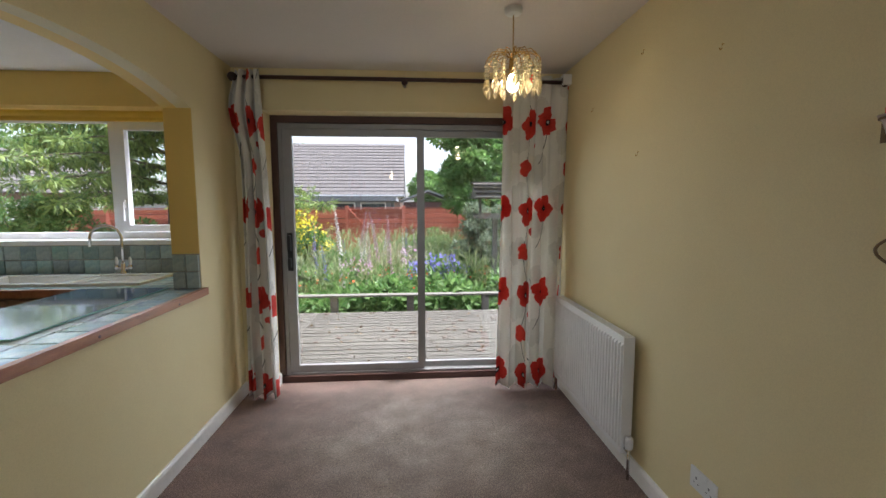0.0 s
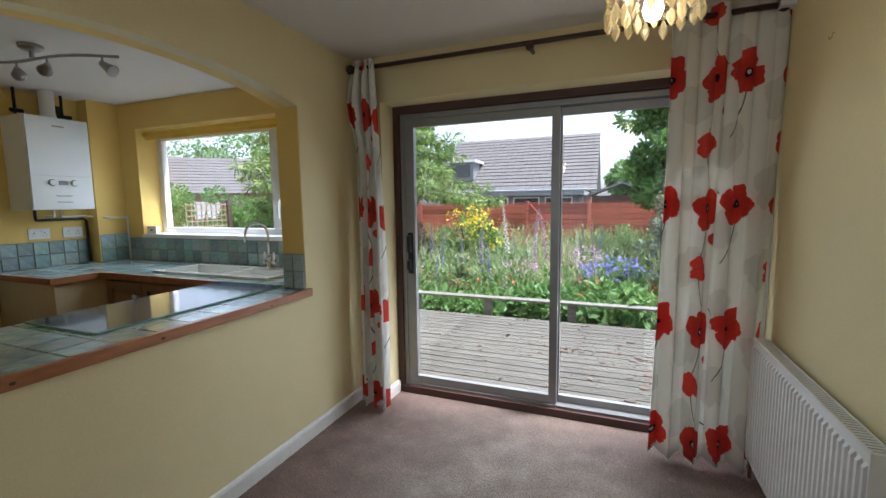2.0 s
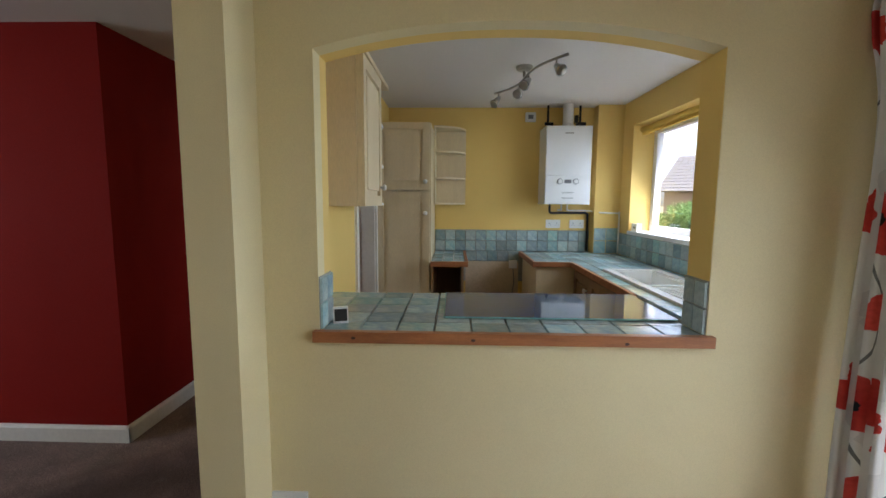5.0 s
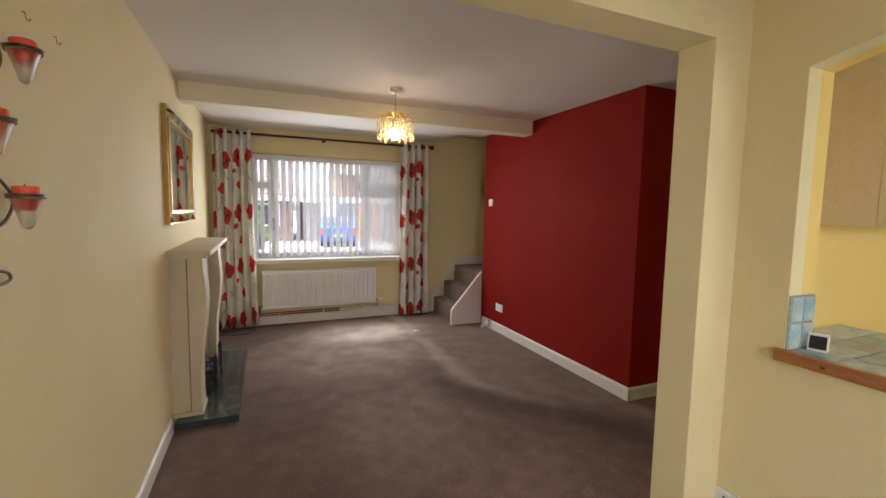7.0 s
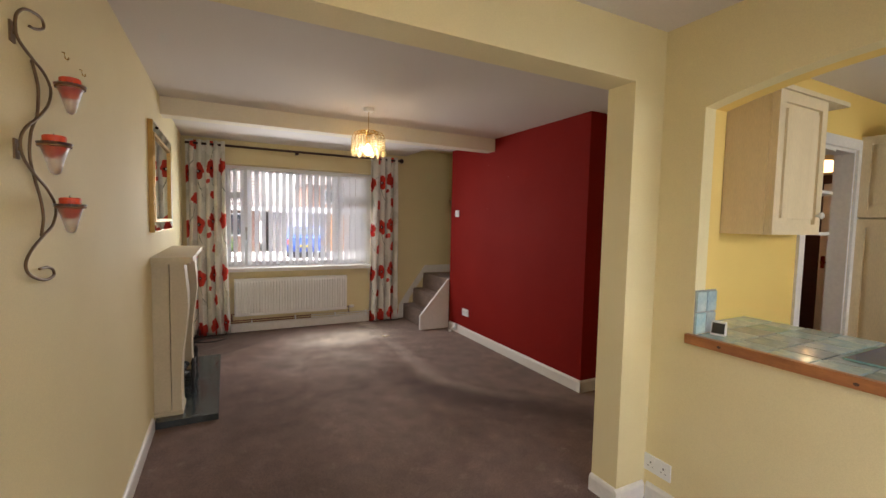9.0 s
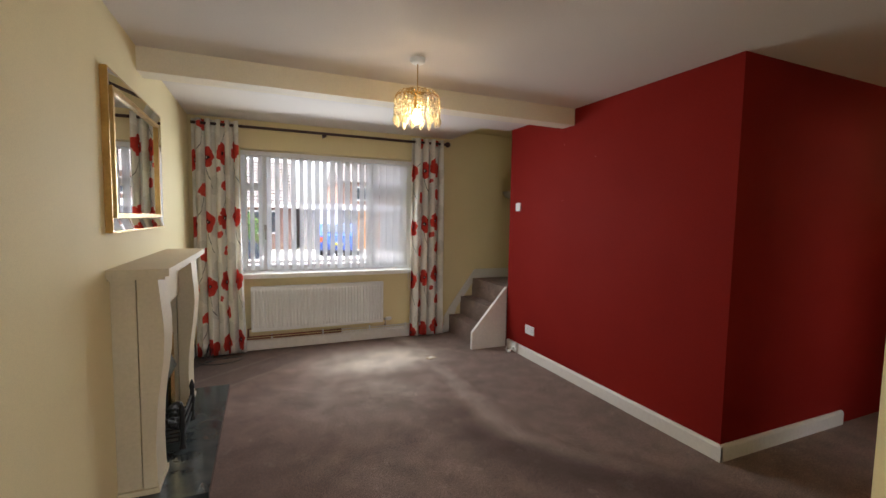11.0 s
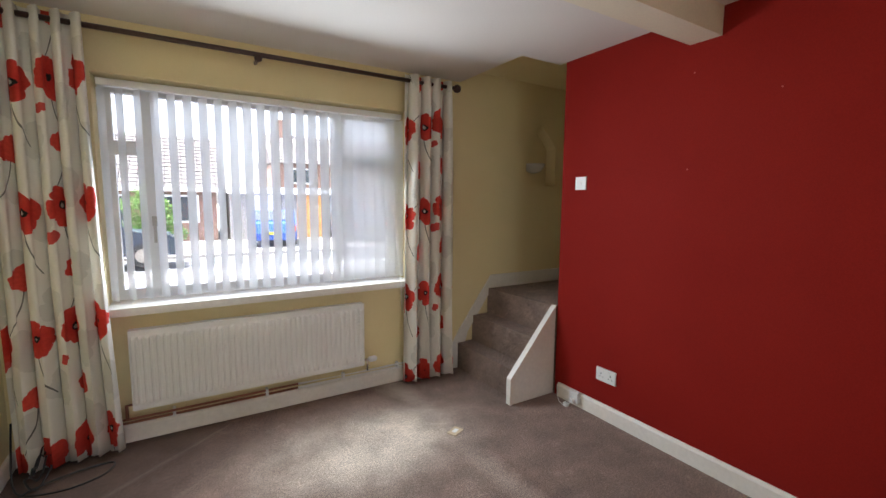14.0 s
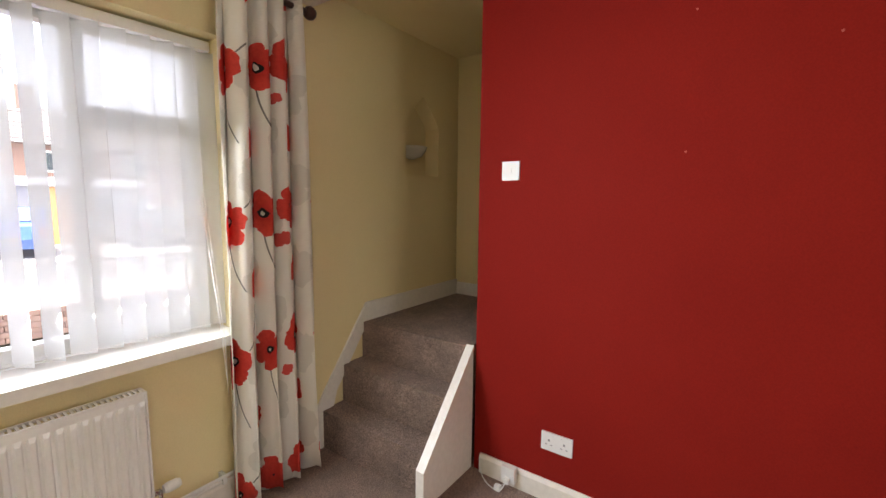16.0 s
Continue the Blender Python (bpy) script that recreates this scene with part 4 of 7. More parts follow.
# stepped white string on the window wall
bm = extrude_profile([(-1.55, 0.0), (-1.55, 0.19), (-1.63, 0.32), (-1.96, 0.77), (-2.945, 0.77), (-2.945, 0.62), (-1.95, 0.62), (-1.72, 0.3), (-1.63, 0.0)], "y", YW + 0.001, YW + 0.014)
for f in bm.verts:
    f.co.x += 2.2
    f.co.y += 3.05
make("wall_string", bm, GLOSS, st, "cream painted wall string")
make("landing_skirting", boxes((-2.949 + 2.2, -2.93 + 2.2, YW + 0.02 + 3.05, -1.4 + 3.05, 0.656, 0.75)), GLOSS, st)
# outer string: white panel with sloping top
bm = extrude_profile([(-1.555, 0.0), (-1.555, 0.185), (-1.965, 0.66), (-1.968, 0.645), (-1.968, 0.0)], "y", -2.695, -2.655)
make("stair_side_panel", bm, GLOSS, None, "white painted sloping panel closing the stairs", "stair panel", "structure", bevel=0.004)
make("stair_panel_moulding", extrude_profile([(-1.553, 0.0), (-1.553, 0.187), (-1.964, 0.664), (-1.966, 0.645), (-1.567, 0.181), (-1.567, 0.0)], "y", -2.6545, -2.648), GLOSS, None, "white moulding along the stair panel edge", "moulding", "structure")
# niche bowl
nb = thing("niche_lamp", (NX0 + NX1) / 2, YW, 1.75, "white half-bowl uplighter fixed in the pointed niche", "wall lamp")
bm = bmesh.new()
lathe(bm, (0, -0.10, 0), [(0.02, -0.075), (0.07, -0.055), (0.10, -0.015), (0.108, 0.012), (0.10, 0.012), (0.09, -0.01)], 22)
make("bowl", bm, CERAMIC, nb, smooth=True)

# ---- fireplace ----
hz = 0.045
make("hearth", boxes((0.755, XR - 0.019, -2.40, -0.945, 0.0, hz)), SLATE, None, "polished dark slate hearth slab", "hearth", "structure", bevel=0.004)
fp = thing("fireplace_surround", XR, -1.64, hz, "cream painted fireplace surround with curved corbel legs", "fireplace")


def leg_profile(off):
    # seen from the side: straight foot, swelling into a corbel under the shelf
    bow = ((0.0, 0.169), (0.06, 0.163), (0.22, 0.161), (0.36, 0.167), (0.46, 0.176), (0.56, 0.19), (0.66, 0.203), (0.75, 0.209), (0.84, 0.207), (0.94, 0.198), (1.05, 0.19))
    return [(-d - off, z) for z, d in bow] + [(-0.105, 1.05), (-0.105, 0.0)]


for y0, y1 in ((-1.245, -1.04), (-2.26, -2.03)):
    bm = extrude_profile(leg_profile(0.0), "y", y0 + 1.64, y1 + 1.64)
    make("leg", bm, CREAM, fp, bevel=0.004)
    make("side_panel", boxes((-0.099, -0.001, y0 + 1.644, y1 + 1.634, 0.0, 1.05)), CREAM, fp, bevel=0.004)
    make("plinth", boxes((-0.172, -0.001, y0 + 1.625, y1 + 1.652, 0.0, 0.025)), CREAM, fp, bevel=0.004)
bm = boxes((-0.12, -0.001, -2.03 + 1.641, -1.245 + 1.639, 0.815, 1.05))
make("lintel", bm, CREAM, fp, bevel=0.003)
make("mantel_shelf", boxes((-0.245, -0.001, -2.32 + 1.64, -0.99 + 1.64, 1.065, 1.10)), CREAM, fp, "cream mantel shelf with moulded edge", bevel=0.008, segments=3)
make("mantel_moulding", boxes((-0.225, -0.001, -2.30 + 1.64, -1.01 + 1.64, 1.048, 1.066)), CREAM, fp, bevel=0.007)
make("back_panel", boxes((-0.06, -0.001, -2.03 + 1.641, -1.245 + 1.639, 0.0, 0.814)), GREENST, fp, "polished dark green stone back panel")
gf = thing("gas_fire", XR - 0.062, -1.64, hz, "black and brass living-flame gas fire", "fire")
make("firebox", boxes((-0.012, -0.001, -0.188, 0.188, 0.0, 0.528)), MATT, gf)
bm = bmesh.new()
for (p0, p1, q1, q0) in (((-0.245, 0.0), (-0.245, 0.583), (-0.19, 0.53), (-0.19, 0.0)), ((-0.245, 0.583), (0.245, 0.583), (0.19, 0.53), (-0.19, 0.53)), ((0.245, 0.583), (0.245, 0.0), (0.19, 0.0), (0.19, 0.53))):
    fr = [bm.verts.new((-0.040, *p0)), bm.verts.new((-0.040, *p1)), bm.verts.new((-0.028, *q1)), bm.verts.new((-0.028, *q0))]
    bk = [bm.verts.new((-0.0005, *p)) for p in (p0, p1, q1, q0)]
    bm.faces.new(fr), bm.faces.new(bk)
    for k in range(4):
        bm.faces.new((fr[k], fr[k - 1], bk[k - 1], bk[k]))
make("brass_frame", bm, BRASS, gf, "polished brass frame", bevel=0.003)
bm = extrude_profile([(-0.026, 0.485), (-0.066, 0.385), (-0.060, 0.380), (-0.018, 0.475)], "y", -0.178, 0.178)
make("hood", bm, GREENST, gf, "sloping dark glossy hood", bevel=0.003)
bm = bmesh.new()
for k in range(7):
    y = -0.165 + 0.055 * k
    tube(bm, [(-0.02, y, 0.03), (-0.12, y, 0.035), (-0.14, y, 0.08), (-0.135, y, 0.17)], 0.006, 6)
for z in (0.05, 0.11, 0.165):
    tube(bm, [(-0.14, -0.19, z), (-0.143, 0, z), (-0.14, 0.19, z)], 0.007, 6)
for y in (-0.19, 0.19):
    lathe(bm, (-0.145, y, 0.0), [(0.022, 0.0), (0.014, 0.02), (0.010, 0.09), (0.017, 0.13), (0.012, 0.2), (0.018, 0.225), (0.012, 0.245), (0.003, 0.27)], 10)
make("grate", bm, BLACK, gf, "ornate black cast-iron grate")
rnd = random.Random(5)
for k in range(9):
    bm = bmesh.new()
    ball(bm, (-0.075 + rnd.uniform(-0.03, 0.03), -0.15 + 0.0375 * k, 0.085 + rnd.uniform(0, 0.05)), rnd.uniform(0.025, 0.036), 2, (1, 1.1, 0.8))
    for v in bm.verts:
        v.co += Vector((rnd.uniform(-1, 1), rnd.uniform(-1, 1), rnd.uniform(-1, 1))) * 0.004
    make("coal", bm, BLACK, gf, "black ceramic coal")

# ---- mirror ----
mr = thing("wall_mirror", XR, -1.555, 1.68, "rectangular gilt and silver mirror above the mantel shelf", "mirror")
a, b = 0.535, 0.37


def frame_boxes(o, i, x0, x1):
    return boxes((x0, x1, -o[0], o[0], o[1] - (o[1] - i[1]), o[1]), (x0, x1, -o[0], o[0], -o[1], -i[1]), (x0, x1, -o[0], -i[0], -i[1], i[1]), (x0, x1, i[0], o[0], -i[1], i[1]))


make("outer_frame", frame_boxes((a, b), (a - 0.009, b - 0.009), -0.030, -0.001), GOLD, mr, "gilt outer frame", bevel=0.003)
bm = bmesh.new()
o, i2 = (a - 0.009, b - 0.009), (a - 0.068, b - 0.068)
for (p0, p1, q1, q0) in (((-o[0], -o[1]), (o[0], -o[1]), (i2[0], -i2[1]), (-i2[0], -i2[1])), ((o[0], -o[1]), (o[0], o[1]), (i2[0], i2[1]), (i2[0], -i2[1])),
                         ((o[0], o[1]), (-o[0], o[1]), (-i2[0], i2[1]), (i2[0], i2[1])), ((-o[0], o[1]), (-o[0], -o[1]), (-i2[0], -i2[1]), (-i2[0], i2[1]))):
    fr = [bm.verts.new((-0.030, *p0)), bm.verts.new((-0.030, *p1)), bm.verts.new((-0.018, *q1)), bm.verts.new((-0.018, *q0))]
    bk = [bm.verts.new((-0.004, *p)) for p in (p0, p1, q1, q0)]
    bm.faces.new(fr), bm.faces.new(bk)
    for k in range(4):
        bm.faces.new((fr[k], fr[k - 1], bk[k - 1], bk[k]))
make("bevelled_border", bm, MIRROR, mr, "bevelled mirror border")
make("inner_bead", frame_boxes(i2, (i2[0] - 0.022, i2[1] - 0.022), -0.030, -0.004), GOLD, mr, "gilt inner bead", bevel=0.004)
make("glass", boxes((-0.016, -0.003, -i2[0] + 0.022, i2[0] - 0.022, -i2[1] + 0.022, i2[1] - 0.022)), MIRROR, mr, "mirror glass")

# ---- candle sconce ----
sc = thing("candle_sconce", XR, 0.845, 1.60, "scrolled bronze iron wall sconce holding three orange candles", "candle holder")


def bend(pts, n=40):
    """A smooth curve through the points."""
    out = []
    P = [Vector(p) for p in pts]
    for k in range(len(P) - 1):
        p0, p1, p2, p3 = P[max(k - 1, 0)], P[k], P[k + 1], P[min(k + 2, len(P) - 1)]
        for j in range(8):
            t = j / 8
            out.append(0.5 * ((2 * p1) + (p2 - p0) * t + (2 * p0 - 5 * p1 + 4 * p2 - p3) * t * t + (3 * p1 - p0 - 3 * p2 + p3) * t ** 3))
    return out + [P[-1]]


d = -0.009
# the long strand: a curl at the top, three swings, a curl at the foot
main = [(0.043, 0.296), (-0.001, 0.305), (-0.053, 0.328), (-0.046, 0.347), (0.009, 0.343), (0.075, 0.325), (0.118, 0.295), (0.128, 0.264), (0.113, 0.238), (0.029, 0.218), (-0.047, 0.204), (-0.092, 0.172), (-0.068, 0.126), (0.004, 0.077), (0.095, 0.030), (0.128, -0.008), (0.112, -0.044), (0.044, -0.080), (-0.035, -0.111), (-0.099, -0.159),
        (-0.07, -0.21), (0.01, -0.241), (0.092, -0.276), (0.125, -0.307), (0.098, -0.336), (0.012, -0.359), (-0.06, -0.356), (-0.057, -0.338), (-0.013, -0.327), (0.039, -0.326)]
second = [(0.028, 0.216), (-0.008, 0.165), (-0.008, 0.128), (0.006, 0.080), (0.050, 0.028), (0.064, -0.033), (0.036, -0.091), (0.001, -0.145), (-0.011, -0.193), (0.008, -0.239)]
main, second = [(y - 0.012, z) for y, z in main], [(y - 0.012, z) for y, z in second]
make("scroll", tubes(0.0037, bend([(d, y, z) for y, z in main])), IRON, sc, smooth=True)
make("scroll", tubes(0.0037, bend([(d + 0.003, y, z) for y, z in second])), IRON, sc, smooth=True)
for y, z in ((0.112, 0.250), (0.115, -0.025)):
    make("wall_plate", boxes((-0.004, -0.0, y - 0.012, y + 0.016, z - 0.024, z + 0.024), (-0.010, -0.003, y - 0.003, y + 0.003, z - 0.005, z + 0.005)), IRON, sc, bevel=0.001)
for y, z in ((-0.095, 0.182), (0.050, -0.004), (-0.060, -0.160)):
    bm = bmesh.new()
    cx = -0.055
    tube(bm, [(cx + 0.033 * math.cos(t), y + 0.033 * math.sin(t), z) for t in [2 * math.pi * k / 20 for k in range(21)]], 0.003, 6)
    tube(bm, [(cx + 0.033, y, z), (-0.02, y, z)], 0.004, 6)
    make("cup_ring", bm, IRON, sc, smooth=True)
    bm = bmesh.new()
    lathe(bm, (cx, y, z), [(0.003, -0.074), (0.011, -0.068), (0.018, -0.04), (0.028, -0.007), (0.038, 0.008), (0.0355, 0.009), (0.026, -0.005), (0.0155, -0.04), (0.008, -0.06)], 20)
    make("glass_cup", bm, FROST, sc, "frosted glass cup", smooth=True)
    bm = bmesh.new()
    lathe(bm, (cx, y, z), [(0.015, -0.03), (0.024, -0.005), (0.025, 0.024), (0.022, 0.027), (0.004, 0.025)], 20)
    make("candle", bm, CANDLE, sc, "orange red candle")
    make("wick", tubes(0.0012, [(cx, y, z + 0.024), (cx + 0.001, y, z + 0.033)], n=5), BLACK, sc)

# small hooks and nails left in the walls
for x, y, z in ((XR, 2.084, 2.149), (XR, 1.539, 1.978), (XR, 2.10, 1.662), (XR, 2.656, 1.997), (XR, 0.60, 1.911), (XR, 0.42, 1.912)):
    h = thing("picture_hook", x, y, z, "small brass picture hook in the bare wall", "hook", "picture hooks")
    make("hook", tubes(0.0022, [(0, 0, 0.012), (-0.006, 0, 0.012), (-0.008, 0, -0.006), (-0.014, 0, -0.010), (-0.017, 0, -0.002)], n=5), BRASS, h)
FILLER = make_mat("pink_filler", (0.45, 0.13, 0.10), 0.9, bump=0.1)
for y, z in ((-1.766, 2.067), (-1.377, 1.914), (-1.770, 1.578)):
    bm = bmesh.new()
    tube(bm, [(RW - 0.001, y, z), (RW + 0.002, y, z)], 0.0042, 8)
    make("filler_spot", bm, FILLER, None, "small filled nail hole in the red wall", "filler", group="filler spots")

# floor outlet, telephone point and cables
fo = thing("floor_outlet", -1.045, -2.56, 0, "worn metal cable plate in the carpet", "floor outlet")
make("plate", boxes((-0.045, 0.045, -0.03, 0.03, 0.0, 0.006)), PLASTER, fo, bevel=0.002)
make("cover", boxes((-0.02, 0.02, -0.012, 0.012, 0.006, 0.009)), PLASTIC, fo, bevel=0.001)
fo.rotation_euler = (0, 0, radians(25))
tp = thing("telephone_point", RW + 0.019, -2.42, 0.07, "white telephone point with cable on the skirting", "telephone point")
make("box", boxes((0.0, 0.03, -0.035, 0.035, -0.035, 0.04)), PLASTIC, tp, bevel=0.005)
make("plug", boxes((0.03, 0.055, -0.012, 0.012, -0.03, -0.008), (0.05, 0.075, -0.05, -0.02, -0.07, -0.045)), PLASTIC, tp, bevel=0.003)
make("cable", tubes(0.003, bend([(0.05, 0, -0.02), (0.075, -0.02, -0.06), (0.06, -0.09, -0.066), (0.02, -0.15, -0.06), (0.005, -0.17, -0.03), (0.005, -0.175, 0.02)])), PLASTIC, tp, smooth=True)
bc = thing("aerial_cable", 0.86, -3.16, 0, "loose black aerial cable coiled on the carpet", "cable")
make("cable", tubes(0.0045, bend([(0.26, -0.22, 0.26), (0.25, -0.15, 0.15), (0.22, -0.02, 0.03), (0.16, 0.06, 0.005), (0.0, 0.10, 0.005), (-0.14, 0.04, 0.006), (-0.16, -0.06, 0.006), (-0.02, -0.04, 0.012), (0.12, 0.02, 0.012), (0.2, 0.09, 0.006), (0.22, 0.16, 0.005)])), BLACK, bc, smooth=True)

coil = [(0.99 + (0.085 - 0.004 * k) * math.cos(0.7 * k) * (0.6 + 0.02 * (k % 5)), -3.22 + 0.11 * math.sin(0.7 * k), 0.006 + 0.0035 * k + 0.02 * (1 + math.sin(1.9 * k))) for k in range(27)]
cb = thing("aerial_cable", 0, 0, 0, "bundle of black cable in the corner behind the curtain", "cable")
make("cable", tubes(0.0045, bend(coil)), BLACK, cb, smooth=True)

# ---- kitchen ----
WT = 0.915


def tiles_on(parent, name, us, vs, place, normal_depth, size_fn=None):
    """Rows of tiles as objects of their own; they share one mesh for each size."""
    cache = {}
    for (u0, u1) in us:
        for (v0, v1) in vs:
            key = (round(u1 - u0, 3), round(v1 - v0, 3))
            if key not in cache:
                bm = bmesh.new()
                du, dv = key[0] / 2 - 0.0022, key[1] / 2 - 0.0022
                lo = [place(du * s, dv * t, 0.0) for s, t in ((-1, -1), (1, -1), (1, 1), (-1, 1))]
                hi = [place((du - 0.003) * s, (dv - 0.003) * t, normal_depth) for s, t in ((-1, -1), (1, -1), (1, 1), (-1, 1))]
                L, Hh = [bm.verts.new(p) for p in lo], [bm.verts.new(p) for p in hi]
                bm.faces.new(Hh)
                for k in range(4):
                    bm.faces.new((L[k], L[k - 1], Hh[k - 1], Hh[k]))
                bmesh.ops.recalc_face_normals(bm, faces=bm.faces)
                me = bpy.data.meshes.new(name)
                bm.to_mesh(me)
                bm.free()
                me.materials.append(TILE)
                cache[key] = me
            ob = new(name, cache[key])
            ob.parent = parent
            ob.location = place((u0 + u1) / 2, (v0 + v1) / 2, random.uniform(0, 0.0012))
            ob.rotation_euler = [random.uniform(-0.006, 0.006) for _ in range(3)]


def spans(a, b, n):
    return [(a + (b - a) * k / n, a + (b - a) * (k + 1) / n) for k in range(n)]


# peninsula worktop in the hatch
pen = thing("worktop", 0, 0, WT, "tiled blue-green serving counter with orange pine edge", "worktop")
make("board", boxes((-1.97, -1.262, 0.984, HY0, -0.04, -0.010), (-1.97, -1.262, HY0 + 0.001, HY1, -0.04, -0.010)), GROUT, pen, "grey grouted tile bed")
make("pine_edge", boxes((-1.262, -1.232, HY0 - 0.02, HY1 + 0.022, -0.040, 0.003)), PINE, pen, "orange varnished pine edging with dark knots", bevel=0.005)
for y in (1.27, 1.73, 2.31):
    bm = bmesh.new()
    ball(bm, (-1.2325, y, -0.022 + random.uniform(-0.006, 0.006)), 0.0065, 2, (0.25, 1.5, 1))
    make("knot", bm, BROWN, pen, "dark knot in the pine")
tiles_on(pen, "tile", [(-1.39, -1.264), (-1.54, -1.39), (-1.69, -1.54), (-1.84, -1.69), (-1.968, -1.84)], spans(HY0 + 0.003, HY1 - 0.003, 10), lambda u, v, w: (u, v, w - 0.010 if abs(u) > 0.5 else w), 0.010)
tiles_on(pen, "tile", [(-1.54, -1.422), (-1.69, -1.54), (-1.84, -1.69), (-1.968, -1.84)], [(0.985, HY0 + 0.002)], lambda u, v, w: (u, v, w - 0.010 if abs(u) > 0.5 else w), 0.010)
saver = make("glass_worktop_saver", boxes((-1.945, -1.455, 1.615, 2.612, WT + 0.003, WT + 0.010)), BLUEGLASS, None, "dark blue glass panel lying on the tiled counter", "glass panel", bevel=0.002)
make("polished_edge", boxes((-1.4545, -1.4505, 1.617, 2.610, WT + 0.0032, WT + 0.0098), (-1.943, -1.455, 1.6105, 1.6145, WT + 0.0032, WT + 0.0098)), make_mat("green_glass_edge", (0.25, 0.48, 0.42), 0.1, scale=6, mix=0.3, bump=0.0), saver, "pale green polished glass edge")

# other worktops
wk = thing("worktop", 0, 0, WT, "L-shaped tiled kitchen worktop around the sink", "worktop")
make("board", boxes((XB + 0.002, -2.78, 2.66, YK - 0.002, -0.04, -0.010), (-2.22, XK - 0.002, 2.66, YK - 0.002, -0.04, -0.010), (-2.78, -2.22, 2.66, 2.81, -0.04, -0.010), (-2.78, -2.22, 3.11, YK - 0.002, -0.04, -0.010), (XB + 0.002, -3.26, 2.345, 2.659, -0.04, -0.010)), GROUT, wk, "grey grouted tile bed")
make("edging", boxes((-3.259, XK - 0.56, 2.635, 2.659, -0.042, 0.002), (-3.259, -3.235, 2.345, 2.634, -0.042, 0.002), (XB + 0.002, -3.235, 2.32, 2.344, -0.042, 0.002)), PINE, wk, "pine edging", bevel=0.004)
SX0, SX1, SY0, SY1 = -2.82, -1.70, 2.76, 3.17
put = lambda u, v, w: (u, v, w - 0.010 if abs(u) > 0.5 else w)
xs = spans(XB + 0.004, SX0, 12)
ys = spans(2.662, YK - 0.004, 6)
tiles_on(wk, "tile", xs, ys, put, 0.010)
tiles_on(wk, "tile", spans(SX0, XK - 0.004, 13), [(2.662, SY0)], put, 0.010)
tiles_on(wk, "tile", spans(SX0, XK - 0.004, 13), [(SY1, YK - 0.004)], put, 0.010)
tiles_on(wk, "tile", [(SX1, XK - 0.15), (XK - 0.15, XK - 0.004)], spans(SY0, SY1, 4), put, 0.010)
tiles_on(wk, "tile", spans(XB + 0.004, -3.261, 8), spans(2.346, 2.66, 3), put, 0.010)
wl = thing("worktop", 0, 0, WT, "short tiled worktop beside the tall cupboard", "worktop")
make("board", boxes((XB + 0.002, -3.22, 1.452, 1.745, -0.04, -0.010)), GROUT, wl, "grey grouted tile bed")
make("edging", boxes((-3.219, -3.195, 1.452, 1.77, -0.042, 0.002), (XB + 0.002, -3.22, 1.746, 1.77, -0.042, 0.002)), PINE, wl, "pine edging", bevel=0.004)
tiles_on(wl, "tile", spans(XB + 0.004, -3.221, 8), spans(1.453, 1.745, 3), put, 0.010)

# wall tiles
sp = thing("splashback", 0, 0, 0, "two rows of handmade blue-green wall tiles", "splashback", kind="structure")
make("tile_bed", boxes((XB + 0.0005, XB + 0.004, 1.452, 3.028, 0.60, 1.135), (XB + 0.142, KX1 + 0.18, YK - 0.004, YK - 0.0005, WT, KZ0 - 0.004)), GROUT, sp, "grey grout")
onx = lambda u, v, w: (XB + 0.004 + w, u, v) if abs(u) > 0.5 else (w, u, v)
ony = lambda u, v, w: (u, YK - 0.004 - w, v) if abs(u) > 0.5 else (u, -w, v)
tiles_on(sp, "tile", spans(1.452, 3.028, 15), spans(WT, 1.13, 2), onx, 0.008)
tiles_on(sp, "tile", spans(1.77, 2.32, 5), spans(0.81, WT, 1), onx, 0.008)
tiles_on(sp, "tile", spans(XB + 0.145, KX1 + 0.175, 23), spans(WT, KZ0 - 0.005, 2), ony, 0.008)
tiles_on(sp, "tile", spans(3.034, 3.276, 2), spans(WT, 1.17, 2), lambda u, v, w: (XB + 0.1405 + w, u, v) if abs(u) > 0.5 else (w, u, v), 0.008)
hr = thing("hatch_tiles", 0, 0, 0, "blue-green tiles lining the hatch sides", "tiles", kind="structure")
make("tile_bed", boxes((XK + 0.001, XL - 0.004, HY1 - 0.004, HY1 - 0.0005, WT, 1.125), (XK + 0.001, XL - 0.004, HY0 + 0.0005, HY0 + 0.004, WT, 1.125)), GROUT, hr, "grey grout")
tiles_on(hr, "tile", spans(XK + 0.001, XL - 0.003, 2), spans(WT + 0.001, 1.123, 2), lambda u, v, w: (u, HY1 - 0.004 - w, v) if abs(u) > 0.5 else (u, -w, v), 0.008)
tiles_on(hr, "tile", spans(XK + 0.001, XL - 0.003, 2), spans(WT + 0.001, 1.123, 2), lambda u, v, w: (u, HY0 + 0.004 + w, v) if abs(u) > 0.5 else (u, w, v), 0.008)
tiles_on(hr, "tile", [(XK - 0.10, XK - 0.002)], spans(WT + 0.001, 1.18, 3), lambda u, v, w: (u, 0.981 + w, v) if abs(u) > 0.5 else (u, w, v), 0.008)
structure("plaster_patch", "bare plaster behind the missing cooker", "wall patch", PLASTER, (XB + 0.0045, XB + 0.008, 1.772, 2.318, 0.006, 0.805))

# sink and tap
sk = thing("sink", 0, 0, WT, "white ceramic inset sink with drainer", "sink")
